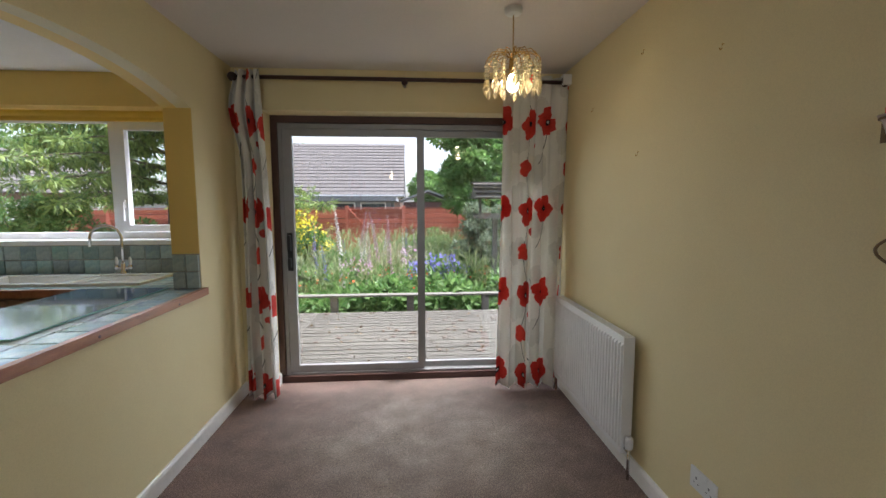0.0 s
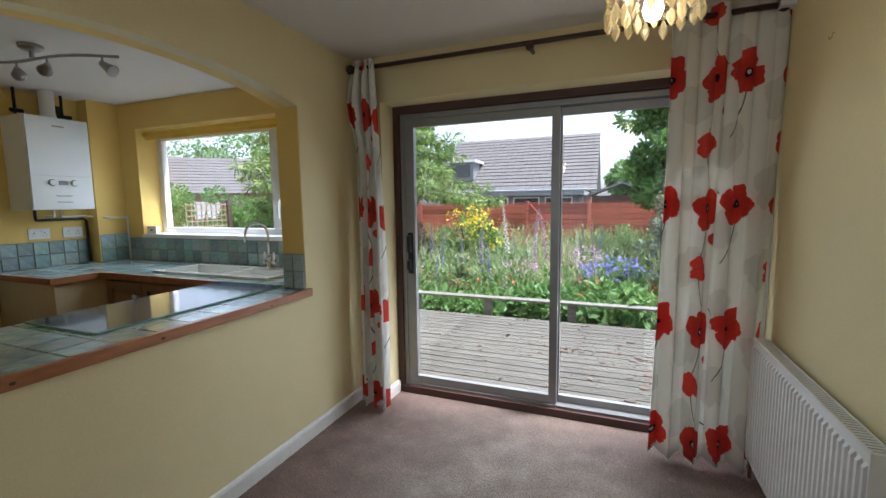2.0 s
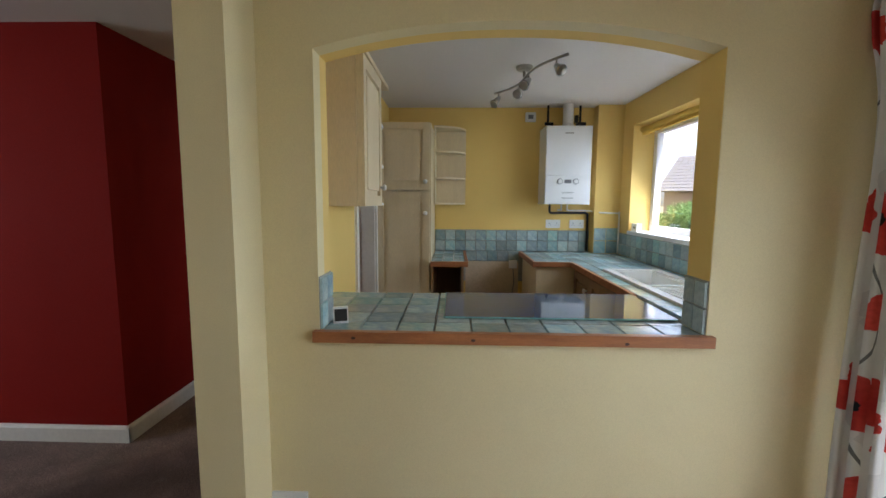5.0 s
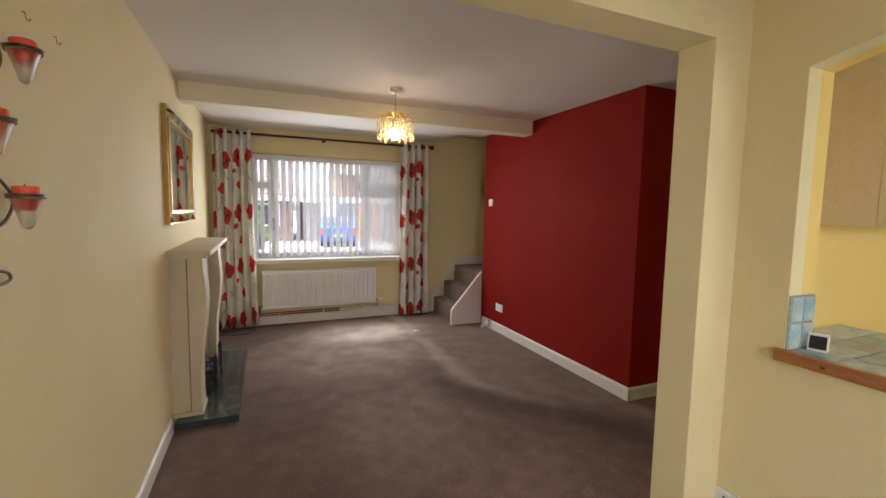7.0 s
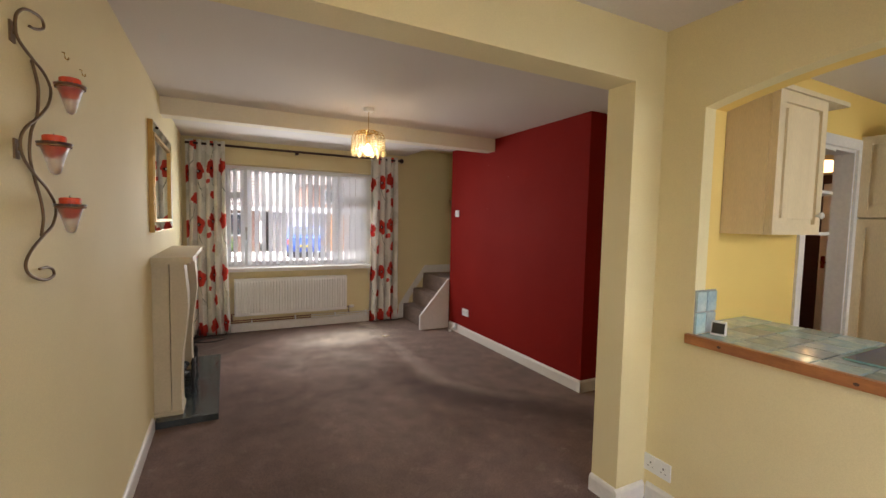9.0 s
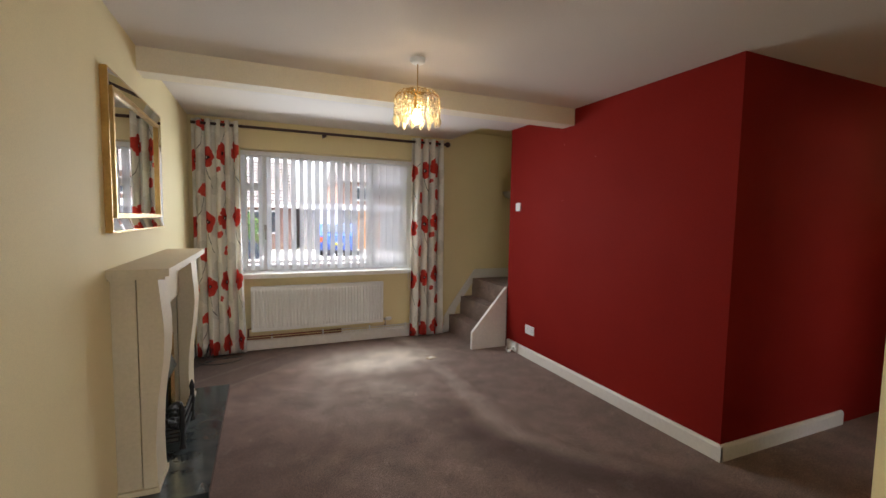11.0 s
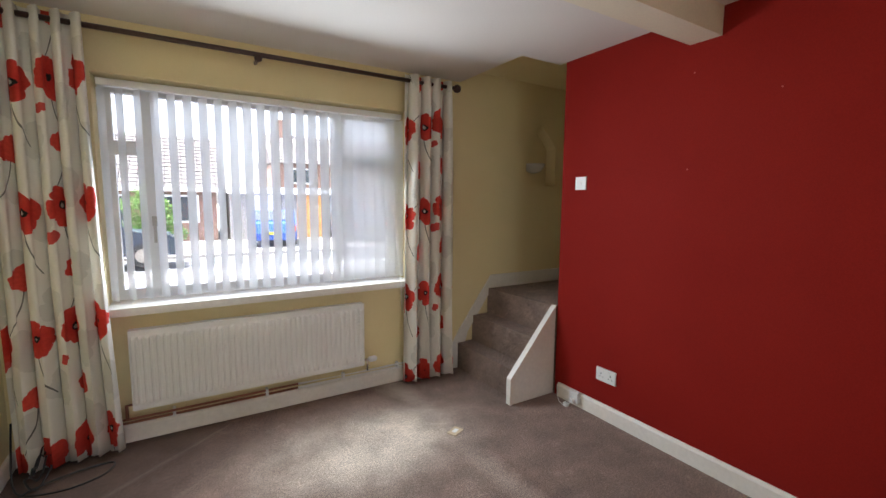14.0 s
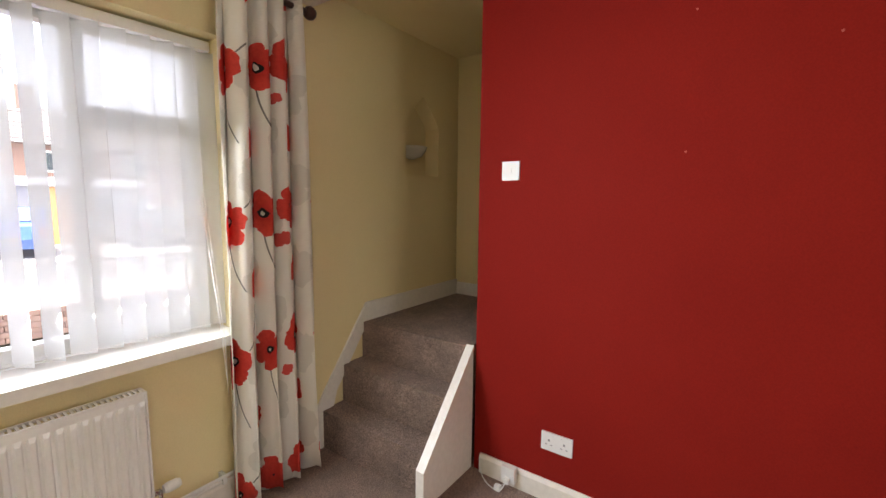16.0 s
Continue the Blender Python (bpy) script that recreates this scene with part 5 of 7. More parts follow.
bm = boxes((SX0, SX1, SY0, SY0 + 0.05, -0.003, 0.016), (SX0, SX1, SY1 - 0.06, SY1, -0.003, 0.016), (SX0, SX0 + 0.04, SY0 + 0.05, SY1 - 0.06, -0.003, 0.016), (SX1 - 0.04, SX1, SY0 + 0.05, SY1 - 0.06, -0.003, 0.016), (-2.22, -2.18, SY0 + 0.05, SY1 - 0.06, -0.003, 0.014))
make("rim", bm, CERAMIC, sk, bevel=0.006)
make("drainer", boxes((-2.18, SX1 - 0.04, SY0 + 0.05, SY1 - 0.06, -0.004, 0.004)), CERAMIC, sk)
for k in range(7):
    make("drainer_rib", boxes((-2.14, SX1 - 0.08, SY0 + 0.085 + 0.035 * k, SY0 + 0.097 + 0.035 * k, 0.004, 0.009)), CERAMIC, sk, bevel=0.002)
bx0, bx1, by0, by1, bd = SX0 + 0.041, -2.221, SY0 + 0.051, SY1 - 0.061, -0.17
bm = boxes((bx0, bx1, by0, by1, bd - 0.008, bd), (bx0, bx0 + 0.008, by0, by1, bd, 0.002), (bx1 - 0.008, bx1, by0, by1, bd, 0.002), (bx0 + 0.008, bx1 - 0.008, by0, by0 + 0.008, bd, 0.002), (bx0 + 0.008, bx1 - 0.008, by1 - 0.008, by1, bd, 0.002))
make("bowl", bm, CERAMIC, sk)
tp = thing("kitchen_tap", -2.03, 3.13, WT + 0.016, "chrome swan-neck mixer tap with white lever handles", "tap")
bm = bmesh.new()
lathe(bm, (0, 0, 0), [(0.026, 0), (0.024, 0.012), (0.017, 0.025), (0.016, 0.07), (0.012, 0.085)], 16)
make("base", bm, CHROME, tp, smooth=True)
arc = [(0, 0, 0.08), (0, 0, 0.22)] + [(-0.085 + 0.085 * math.cos(t), -0.03 * (1 - math.cos(t)), 0.25 + 0.095 * math.sin(t)) for t in [radians(9 * k) for k in range(0, 20)]] + [(-0.172, -0.061, 0.20)]
make("spout", tubes(0.0095, arc, n=10), CHROME, tp, smooth=True)
for s in (-1, 1):
    bm = bmesh.new()
    tube(bm, [(0, 0, 0.045), (0.045 * s, 0, 0.045)], 0.011, 10)
    lathe(bm, (0.045 * s, 0, 0.035), [(0.014, 0), (0.016, 0.02), (0.012, 0.035)], 12)
    hd = make("valve", bm, CHROME, tp, smooth=True)
    bm = bmesh.new()
    lathe(bm, (0.045 * s, 0, 0.07), [(0.008, 0), (0.011, 0.02), (0.009, 0.045), (0.004, 0.055)], 12)
    make("lever", bm, CERAMIC, hd, "white ceramic lever", smooth=True)


# cupboards
def panel_door(parent, name, m, w, h, knob, mat, knob_mat):
    """A framed cupboard door with a raised field, in the plane y = 0 facing -y, then moved by m."""
    bm = boxes((-w / 2, w / 2, 0, 0.018, -h / 2, h / 2))
    e = 0.055
    ob = make(name, bm, mat, parent, bevel=0.003)
    fr = boxes((-w / 2, w / 2, -0.017, 0.0005, h / 2 - e, h / 2), (-w / 2, w / 2, -0.017, 0.0005, -h / 2, -h / 2 + e), (-w / 2, -w / 2 + e, -0.017, 0.0005, -h / 2 + e, h / 2 - e), (w / 2 - e, w / 2, -0.017, 0.0005, -h / 2 + e, h / 2 - e))
    f = make("frame", fr, mat, ob, bevel=0.004)
    g = make("raised_field", boxes((-w / 2 + e + 0.027, w / 2 - e - 0.027, -0.016, 0.0005, -h / 2 + e + 0.027, h / 2 - e - 0.027)), mat, ob, bevel=0.013)
    bm = bmesh.new()
    lathe(bm, (0, 0, 0), [(0.007, 0.0), (0.007, 0.012), (0.017, 0.018), (0.019, 0.027), (0.012, 0.034)], 14)
    bmesh.ops.rotate(bm, verts=bm.verts, cent=(0, 0, 0), matrix=Matrix.Rotation(radians(90), 3, "X"))
    bmesh.ops.translate(bm, verts=bm.verts, vec=(knob[0], -0.016, knob[1]))
    make("knob", bm, knob_mat, ob, "round white knob", smooth=True)
    ob.matrix_local = m
    return ob


tc = thing("tall_cupboard", 0, 0, 0, "tall pale maple larder cupboard with two doors", "cupboard")
make("carcass", boxes((XB + 0.002, -3.335, 0.984, 1.448, 0.08, 2.08)), MAPLE, tc, bevel=0.002)
make("plinth", boxes((XB + 0.002, -3.37, 0.99, 1.44, 0.006, 0.08)), MAPLE, tc)
panel_door(tc, "door", pose(-3.302, 1.214, 1.795, 0, 0, 90), 0.45, 0.56, (0.19, -0.21), MAPLE, CERAMIC)
panel_door(tc, "door", pose(-3.302, 1.214, 0.80, 0, 0, 90), 0.45, 1.40, (0.19, 0.52), MAPLE, CERAMIC)
cs = thing("corner_shelf", 0, 0, 0, "open rounded maple corner shelf unit", "shelf")
make("side", boxes((XB + 0.002, -3.75, 1.450, 1.464, 1.39, 2.13)), MAPLE, cs)
make("back", boxes((XB + 0.002, XB + 0.012, 1.465, 1.76, 1.39, 2.131)), MAPLE, cs)
for z in (1.39, 1.635, 1.885, 2.115):
    pts = [(XB + 0.002, 1.465)] + [(XB + 0.002 + 0.295 * math.cos(t), 1.465 + 0.295 * math.sin(t)) for t in [radians(10 * k) for k in range(10)]]
    make("shelf", extrude_profile(pts, "z", z, z + 0.016), MAPLE, cs, bevel=0.002)

wc = thing("wall_cupboard", 0, 0, 0, "pale maple wall cupboard with panelled door and end shelves", "cupboard")
make("carcass", boxes((-2.165, -1.687, 0.982, 1.19, 1.392, 2.10)), MAPLE, wc, bevel=0.002)
panel_door(wc, "door", pose(-1.926, 1.21, 1.746, 0, 0, 180), 0.475, 0.705, (0.19, -0.25), MAPLE, CERAMIC)
make("cornice", boxes((-2.39, -1.675, 0.982, 1.235, 2.102, 2.125)), MAPLE, wc, bevel=0.006)
for z in (1.392, 1.62, 1.86):
    pts = [(-2.166, 0.983), (-2.45, 0.983), (-2.45, 1.10), (-2.43, 1.15), (-2.38, 1.19), (-2.31, 1.213), (-2.166, 1.218)]
    make("end_shelf", extrude_profile(pts, "z", z, z + 0.016), GLOSS, wc, "white end shelf")

bu = thing("base_cupboard", 0, 0, 0, "brown wooden sink base cupboard run", "cupboard")
make("carcass", boxes((-3.23, -1.99, 2.70, YK - 0.01, 0.10, 0.72), (-3.23, -1.99, 2.70, 2.79, 0.72, 0.87)), WOODB, bu)
make("plinth", boxes((-3.23, -1.99, 2.76, YK - 0.01, 0.007, 0.10)), WOODB, bu)
for k in range(3):
    panel_door(bu, "door", pose(-3.02 + 0.41 * k, 2.68, 0.50, 0, 0, 0), 0.40, 0.70, (0.15, 0.25), WOODB, CERAMIC)
bu = thing("base_cupboard", 0, 0, 0, "brown wooden corner base cupboard", "cupboard")
make("carcass", boxes((XB + 0.01, -3.28, 2.36, YK - 0.01, 0.006, 0.87)), MAPLE, bu, bevel=0.002)
bu = thing("base_cupboard", 0, 0, 0, "narrow brown base cupboard with open front", "cupboard")
make("carcass", boxes((XB + 0.01, -3.26, 1.455, 1.475, 0.006, 0.87), (XB + 0.01, -3.26, 1.715, 1.735, 0.006, 0.87), (XB + 0.01, XB + 0.03, 1.475, 1.715, 0.006, 0.87), (XB + 0.03, -3.26, 1.475, 1.715, 0.006, 0.1)), WOODB, bu)
bu = thing("base_cupboard", 0, 0, 0, "brown base cupboard under the serving counter", "cupboard")
make("carcass", boxes((-1.93, XK - 0.002, 1.0, 2.60, 0.006, 0.873)), WOODB, bu, bevel=0.002)
cw = thing("cooker_switch", XB + 0.008, 2.26, 0.78, "grey cooker cable outlet with hanging cable", "outlet")
make("box", boxes((0, 0.03, -0.04, 0.04, -0.04, 0.04)), PLASTIC, cw, bevel=0.004)
make("cable", tubes(0.005, bend([(0.015, 0, -0.04), (0.02, 0.01, -0.2), (0.03, -0.03, -0.45), (0.06, -0.06, -0.76)])), GREYP, cw, smooth=True)

# boiler
bo = thing("boiler", XB, 2.715, 1.40, "white wall-hung gas boiler with flue and pipes", "boiler")
make("case", boxes((0.001, 0.30, -0.215, 0.215, 0.0, 0.73)), PLASTIC, bo, "white enamel case", bevel=0.018, segments=3)
make("front_cover", boxes((0.30, 0.316, -0.208, 0.208, 0.27, 0.722)), PLASTIC, bo, bevel=0.010)
cpn = make("control_panel", boxes((0.30, 0.312, -0.208, 0.208, 0.008, 0.262)), PLASTIC, bo, bevel=0.008)
for y in (-0.075, 0.075):
    bm = bmesh.new()
    tube(bm, [(0.311, y, 0.215), (0.316, y, 0.215)], 0.027, 20)
    make("dial_ring", bm, GREYP, cpn)
    bm = bmesh.new()
    tube(bm, [(0.314, y, 0.215), (0.328, y, 0.215)], 0.021, 18)
    make("dial", bm, PLASTIC, cpn, bevel=0.003)
make("display", boxes((0.311, 0.3135, -0.032, 0.032, 0.198, 0.232)), GREYP, cpn, "grey display")
for z, w in ((0.112, 0.06), (0.104, 0.05), (0.062, 0.055), (0.055, 0.05)):
    make("label_bar", boxes((0.311, 0.3126, -w, w, z, z + 0.003)), GREYP, cpn)
make("badge", boxes((0.3155, 0.3165, -0.04, 0.04, 0.655, 0.667)), NICKEL, bo)
bm = bmesh.new()
lathe(bm, (0.16, 0.02, 0.731), [(0.06, 0), (0.055, 0.03), (0.05, 0.035), (0.05, ZK - 2.131)], 20)
make("flue", bm, PLASTIC, bo, "white flue pipe", smooth=False)
for y in (-0.16, 0.15):
    bm = bmesh.new()
    tube(bm, [(0.10, y, 0.73), (0.10, y, ZK - 1.401)], 0.011, 8)
    tube(bm, [(0.10, y - 0.03, 0.78), (0.10, y + 0.05, 0.78)], 0.016, 8)
    make("pipe", bm, BLACK, bo, "dark pipe with valve")
make("valve_block", boxes((0.06, 0.14, 0.12, 0.20, 0.735, 0.79), (0.085, 0.12, 0.10, 0.13, 0.79, 0.86)), BLACK, bo, "dark valve body", bevel=0.006)
make("pipework", tubes(0.011, bend([(0.12, -0.12, 0.0), (0.12, -0.12, -0.06), (0.10, -0.10, -0.085), (0.06, 0.0, -0.085), (0.03, 0.20, -0.085), (0.03, 0.27, -0.09), (0.03, 0.285, -0.15), (0.03, 0.285, -0.47)]), n=8), BLACK, bo, "dark lagged pipe", smooth=True)
make("pipework", tubes(0.0085, bend([(0.14, 0.05, 0.0), (0.13, 0.05, -0.05), (0.06, 0.10, -0.062), (0.05, 0.26, -0.062), (0.10, 0.34, -0.075), (0.17, 0.40, -0.08), (0.18, 0.53, -0.085), (0.18, 0.545, -0.10), (0.18, 0.545, -0.475)]), [(0.18, -0.02, 0.0), (0.18, -0.02, -0.055), (0.05, -0.02, -0.06)], n=8), GLOSS, bo, "white painted pipe", smooth=True)
al = thing("alarm_box", XB, 2.40, 2.26, "small white carbon monoxide alarm on the wall", "alarm")
make("case", boxes((0, 0.03, -0.05, 0.05, -0.045, 0.045)), PLASTIC, al, bevel=0.008)
make("vent", boxes((0.03, 0.0315, -0.025, 0.025, -0.02, 0.02)), GREYP, al)
tr = thing("telephone_socket", -3.60, 3.32, fz0 + 0.0, "white surface socket box on the kitchen sill", "socket")
make("box", boxes((-0.06, 0.06, -0.02, 0.02, 0.0, 0.07)), PLASTIC, tr, bevel=0.006)
make("button", boxes((-0.015, 0.015, -0.023, -0.02, 0.025, 0.045)), GREYP, tr)
dt = thing("room_thermostat", -1.375, 1.185, WT + 0.001, "small black and white display on the counter", "thermostat")
bm = extrude_profile([(-0.02, 0.0), (0.025, 0.0), (-0.002, 0.085), (-0.018, 0.085)], "x", -0.04, 0.04)
make("case", bm, PLASTIC, dt, bevel=0.004)
bm = extrude_profile([(0.0262 - 0.0027, 0.012), (0.0275 - 0.0027, 0.012), (0.0275 - 0.0222, 0.075), (0.0262 - 0.0222, 0.075)], "x", -0.034, 0.034)
make("screen", bm, BLACK, dt, "black screen")
dt.rotation_euler = (0, 0, radians(-72))
dt.scale = (0.75, 0.75, 0.75)

# ceiling spot bar
sb = thing("spotlight_bar", -2.75, 2.13, ZK, "wavy nickel ceiling bar with four spotlights", "ceiling light")
bm = bmesh.new()
lathe(bm, (0, 0, 0), [(0.06, -0.0005), (0.058, -0.02), (0.04, -0.03), (0.012, -0.034), (0.012, -0.07)], 24)
make("ceiling_plate", bm, NICKEL, sb, smooth=False)
e1, e2 = Vector((0.49, 0.175, -0.08)), Vector((-0.42, -0.165, -0.08))
dirv = (e1 - e2).normalized()
side = Vector((-dirv.y, dirv.x, 0))
path = [e2.lerp(e1, t) + side * 0.045 * math.sin(2 * math.pi * t) for t in [k / 24 for k in range(25)]]
make("bar", tubes(0.009, path), NICKEL, sb, smooth=True)
for t, tx, ty in ((0.06, 0.5, -0.5), (0.36, 0.9, -0.3), (0.62, 0.7, -0.6), (0.93, 1.0, 0.25)):
    p = path[int(t * 24)]
    aim = Vector((tx, ty, -0.7)).normalized()
    j = p + Vector((0, 0, -0.045))
    bm = bmesh.new()
    tube(bm, [p, j], 0.006, 8)
    tube(bm, [j - aim * 0.01, j + aim * 0.025, j + aim * 0.055, j + aim * 0.075], 0.016, 16, 0.036)
    s = make("spot", bm, NICKEL, sb, "nickel spot head", smooth=True)
    bm = bmesh.new()
    tube(bm, [j + aim * 0.0745, j + aim * 0.079], 0.031, 16)
    make("lens", bm, FROST, s, "frosted lens")

# hall seen through the kitchen doorway
make("door_casing", boxes((DX0 - 0.07, DX0, 0.979, 0.996, 0.006, DZ + 0.07), (DX1, DX1 + 0.07, 0.979, 0.996, 0.006, DZ + 0.07), (DX0, DX1, 0.979, 0.996, DZ, DZ + 0.07), (DX0, DX0 + 0.02, 0.865, 0.979, 0.006, DZ), (DX1 - 0.02, DX1, 0.865, 0.979, 0.006, DZ), (DX0 + 0.02, DX1 - 0.02, 0.865, 0.979, DZ - 0.02, DZ)), GLOSS, None, "white gloss door casing", "door casing", "structure")
hd = thing("door_2", -5.5, 0.0, 0, "white glazed hall door in a dark brown frame", "door", kind="structure")
make("door_frame", boxes((0.001, 0.06, -0.24, -0.05, 0.0, 2.05), (0.001, 0.06, -0.05, 0.72, 1.95, 2.05)), BROWN, hd, "dark brown door frame")
make("leaf", boxes((0.01, 0.05, -0.05, 0.70, 0.01, 1.0), (0.01, 0.05, -0.05, 0.03, 1.0, 1.95), (0.01, 0.05, 0.62, 0.70, 1.0, 1.95), (0.01, 0.05, 0.03, 0.62, 1.85, 1.95)), GLOSS, hd, bevel=0.003)
make("glazing", boxes((0.025, 0.033, 0.03, 0.62, 1.0, 1.85)), FROST, hd)
make("lever_handle", boxes((0.05, 0.06, -0.03, 0.01, 0.98, 1.12), (0.06, 0.10, -0.02, 0.0, 1.04, 1.06), (0.085, 0.10, -0.02, 0.10, 1.04, 1.06)), BRASS, hd, bevel=0.003)
hl = thing("hall_lamp", -4.51, 0.30, 2.04, "lit petal-shaped glass lampshade in the hall", "lamp")
bm = bmesh.new()
n = 24
lathe(bm, (0, 0, 0), [(0.02, 0.06), (0.06, 0.055), (0.085, 0.02), (0.09, -0.02), (0.10, -0.05), (0.094, -0.05), (0.083, -0.015)], n)
for v in bm.verts:
    a = math.atan2(v.co.y, v.co.x)
    k = 1 + 0.10 * math.cos(6 * a)
    v.co.x, v.co.y = v.co.x * k, v.co.y * k
make("shade", bm, glow_mat("lit_glass_shade", (1.0, 0.62, 0.25), 1.0), hl, "glowing frosted glass shade", smooth=True)
make("stem", tubes(0.006, [(0, 0, 0.05), (0, 0, ZC - 2.04 - 0.02)]), BRASS, hl)
bm = bmesh.new()
lathe(bm, (0, 0, ZC - 2.04 - 0.025), [(0.05, 0.0245), (0.045, 0.005), (0.01, 0)], 16)
make("ceiling_rose", bm, BRASS, hl)
bulb(-4.51, 0.30, 1.93, 0.7)

# ---- outdoors: materials ----
def leaf_mat(name, color, color2, rough=0.55):
    m = bpy.data.materials.new(name)
    m.use_nodes = True
    N, L = m.node_tree.nodes, m.node_tree.links
    b = N["Principled BSDF"]
    g = N.new("ShaderNodeNewGeometry")
    mx = N.new("ShaderNodeMix")
    mx.data_type = "RGBA"
    mx.inputs[6].default_value, mx.inputs[7].default_value = (*color, 1), (*color2, 1)
    L.new(g.outputs["Random Per Island"], mx.inputs[0])
    L.new(mx.outputs[2], b.inputs["Base Color"])
    b.inputs["Roughness"].default_value = rough
    tr = N.new("ShaderNodeBsdfTranslucent")
    L.new(mx.outputs[2], tr.inputs[0])
    ms = N.new("ShaderNodeMixShader")
    ms.inputs[0].default_value = 0.48
    L.new(b.outputs[0], ms.inputs[1]), L.new(tr.outputs[0], ms.inputs[2])
    L.new(ms.outputs[0], N["Material Output"].inputs[0])
    return m


LEAF = leaf_mat("garden_leaf", (0.075, 0.17, 0.04), (0.20, 0.32, 0.10))
LEAFD = leaf_mat("dark_leaf", (0.05, 0.13, 0.035), (0.14, 0.25, 0.075))
FIR = leaf_mat("conifer_frond", (0.04, 0.09, 0.035), (0.30, 0.40, 0.10))
PALE = leaf_mat("pale_grass", (0.19, 0.27, 0.10), (0.40, 0.43, 0.22))
YELLOWP = leaf_mat("yellow_petal", (0.70, 0.55, 0.03), (0.85, 0.75, 0.10))
BLUEP = leaf_mat("blue_petal", (0.16, 0.16, 0.52), (0.34, 0.31, 0.70))
PINKP = leaf_mat("pink_petal", (0.50, 0.27, 0.42), (0.68, 0.50, 0.62))
WHITEP = leaf_mat("white_petal", (0.70, 0.66, 0.66), (0.80, 0.74, 0.76))
ORANGEP = leaf_mat("orange_petal", (0.75, 0.18, 0.04), (0.7, 0.08, 0.03))
BARK = make_mat("bark", (0.10, 0.075, 0.055), 0.9, scale=10, mix=0.6, bump=0.6)
DECK = make_mat("weathered_deck", (0.150, 0.141, 0.118), 0.9, color2=(0.075, 0.068, 0.055), scale=5, mix=0.8, grain=40, bump=0.5, stretch=(0.7, 9, 9), per_piece=0.16)
FENCE = make_mat("red_brown_fence_stain", (0.52, 0.16, 0.11), 0.85, color2=(0.34, 0.095, 0.07), scale=4, mix=0.6, bump=0.4, stretch=(1, 6, 6), per_piece=0.3)
GRASS = make_mat("garden_ground", (0.10, 0.11, 0.045), 1.0, color2=(0.14, 0.10, 0.06), scale=1.5, mix=0.8, grain=30, bump=0.8)
ROADM = make_mat("asphalt", (0.13, 0.13, 0.13), 0.9, scale=3, mix=0.3, grain=120, bump=0.4)
PAVE = make_mat("pale_paving", (0.25, 0.24, 0.225), 0.9, scale=3, mix=0.3, grain=90, bump=0.3)
ROOFM = make_mat("grey_brown_roof_tile", (0.112, 0.102, 0.098), 0.9, color2=(0.07, 0.064, 0.062), scale=4, mix=0.6, grain=30, bump=0.4)
WHITEB = make_mat("white_fascia", (0.75, 0.75, 0.74), 0.6, scale=4, mix=0.2, bump=0.05)
GREYSH = make_mat("grey_shed_board", (0.20, 0.21, 0.22), 0.8, scale=6, mix=0.4, bump=0.2)
GLASSD = make_mat("dark_far_glass", (0.05, 0.06, 0.07), 0.1, scale=4, mix=0.3, bump=0.0)
ORANGED = make_mat("orange_brown_door", (0.50, 0.25, 0.09), 0.6, scale=4, mix=0.3, bump=0.05)
BLUECAR = make_mat("blue_car_paint", (0.03, 0.08, 0.32), 0.25, scale=3, mix=0.2, bump=0.0)
DARKCAR = make_mat("dark_car_paint", (0.03, 0.04, 0.06), 0.25, scale=3, mix=0.2, bump=0.0)
RUBBER = make_mat("tyre_rubber", (0.02, 0.02, 0.02), 0.8, scale=9, mix=0.3, bump=0.2)


def leaves(name, blobs, n, size, material, parent, label="", seed=1, droop=0.0, aspect=0.45, kind="", up=0.0):
    """n small bent leaves scattered through ellipsoids (x, y, z, rx, ry, rz), thickest near their surface."""
    r = np.random.RandomState(seed)
    vol = np.array([b[3] * b[4] + b[4] * b[5] + b[3] * b[5] for b in blobs])
    pick = r.choice(len(blobs), n, p=vol / vol.sum())
    B = np.array(blobs)[pick]
    d = r.normal(size=(n, 3))
    d /= np.linalg.norm(d, axis=1)[:, None]
    rad = r.uniform(0.25, 1, n) ** 0.4
    P = B[:, :3] + d * B[:, 3:] * rad[:, None]
    ax = d + r.normal(scale=0.7, size=(n, 3))
    ax[:, 2] += up - droop
    ax /= np.linalg.norm(ax, axis=1)[:, None]
    sd = np.cross(ax, r.normal(size=(n, 3)))
    sd /= np.linalg.norm(sd, axis=1)[:, None] + 1e-9
    nm = np.cross(ax, sd)
    s = size * r.uniform(0.6, 1.4, n)[:, None]
    v = np.stack([P, P + ax * s * 0.5 + sd * s * aspect * 0.5 + nm * s * 0.08, P + ax * s - nm * s * 0.06, P + ax * s * 0.5 - sd * s * aspect * 0.5 + nm * s * 0.08], 1).reshape(-1, 3)
    idx = np.arange(n) * 4
    f = np.stack([idx, idx + 1, idx + 2, idx + 3], 1)
    me = bpy.data.meshes.new(name)
    me.from_pydata(v.tolist(), [], f.tolist())
    me.materials.append(material)
    ob = new(name, me)
    if parent:
        ob.parent = parent
    return tagged(ob, label, kind=kind)


def blob_crown(cx, cy, cz, rx, ry, rz, k, size, seed):
    r = random.Random(seed)
    out = []
    for _ in range(k):
        a, b = r.uniform(0, 2 * math.pi), math.acos(r.uniform(-0.9, 1))
        q = r.uniform(0.35, 1.0)
        s = size * r.uniform(0.6, 1.35)
        out.append((cx + rx * q * math.cos(a) * math.sin(b), cy + ry * q * math.sin(a) * math.sin(b), cz + rz * q * math.cos(b), s, s, s * 0.75))
    return out


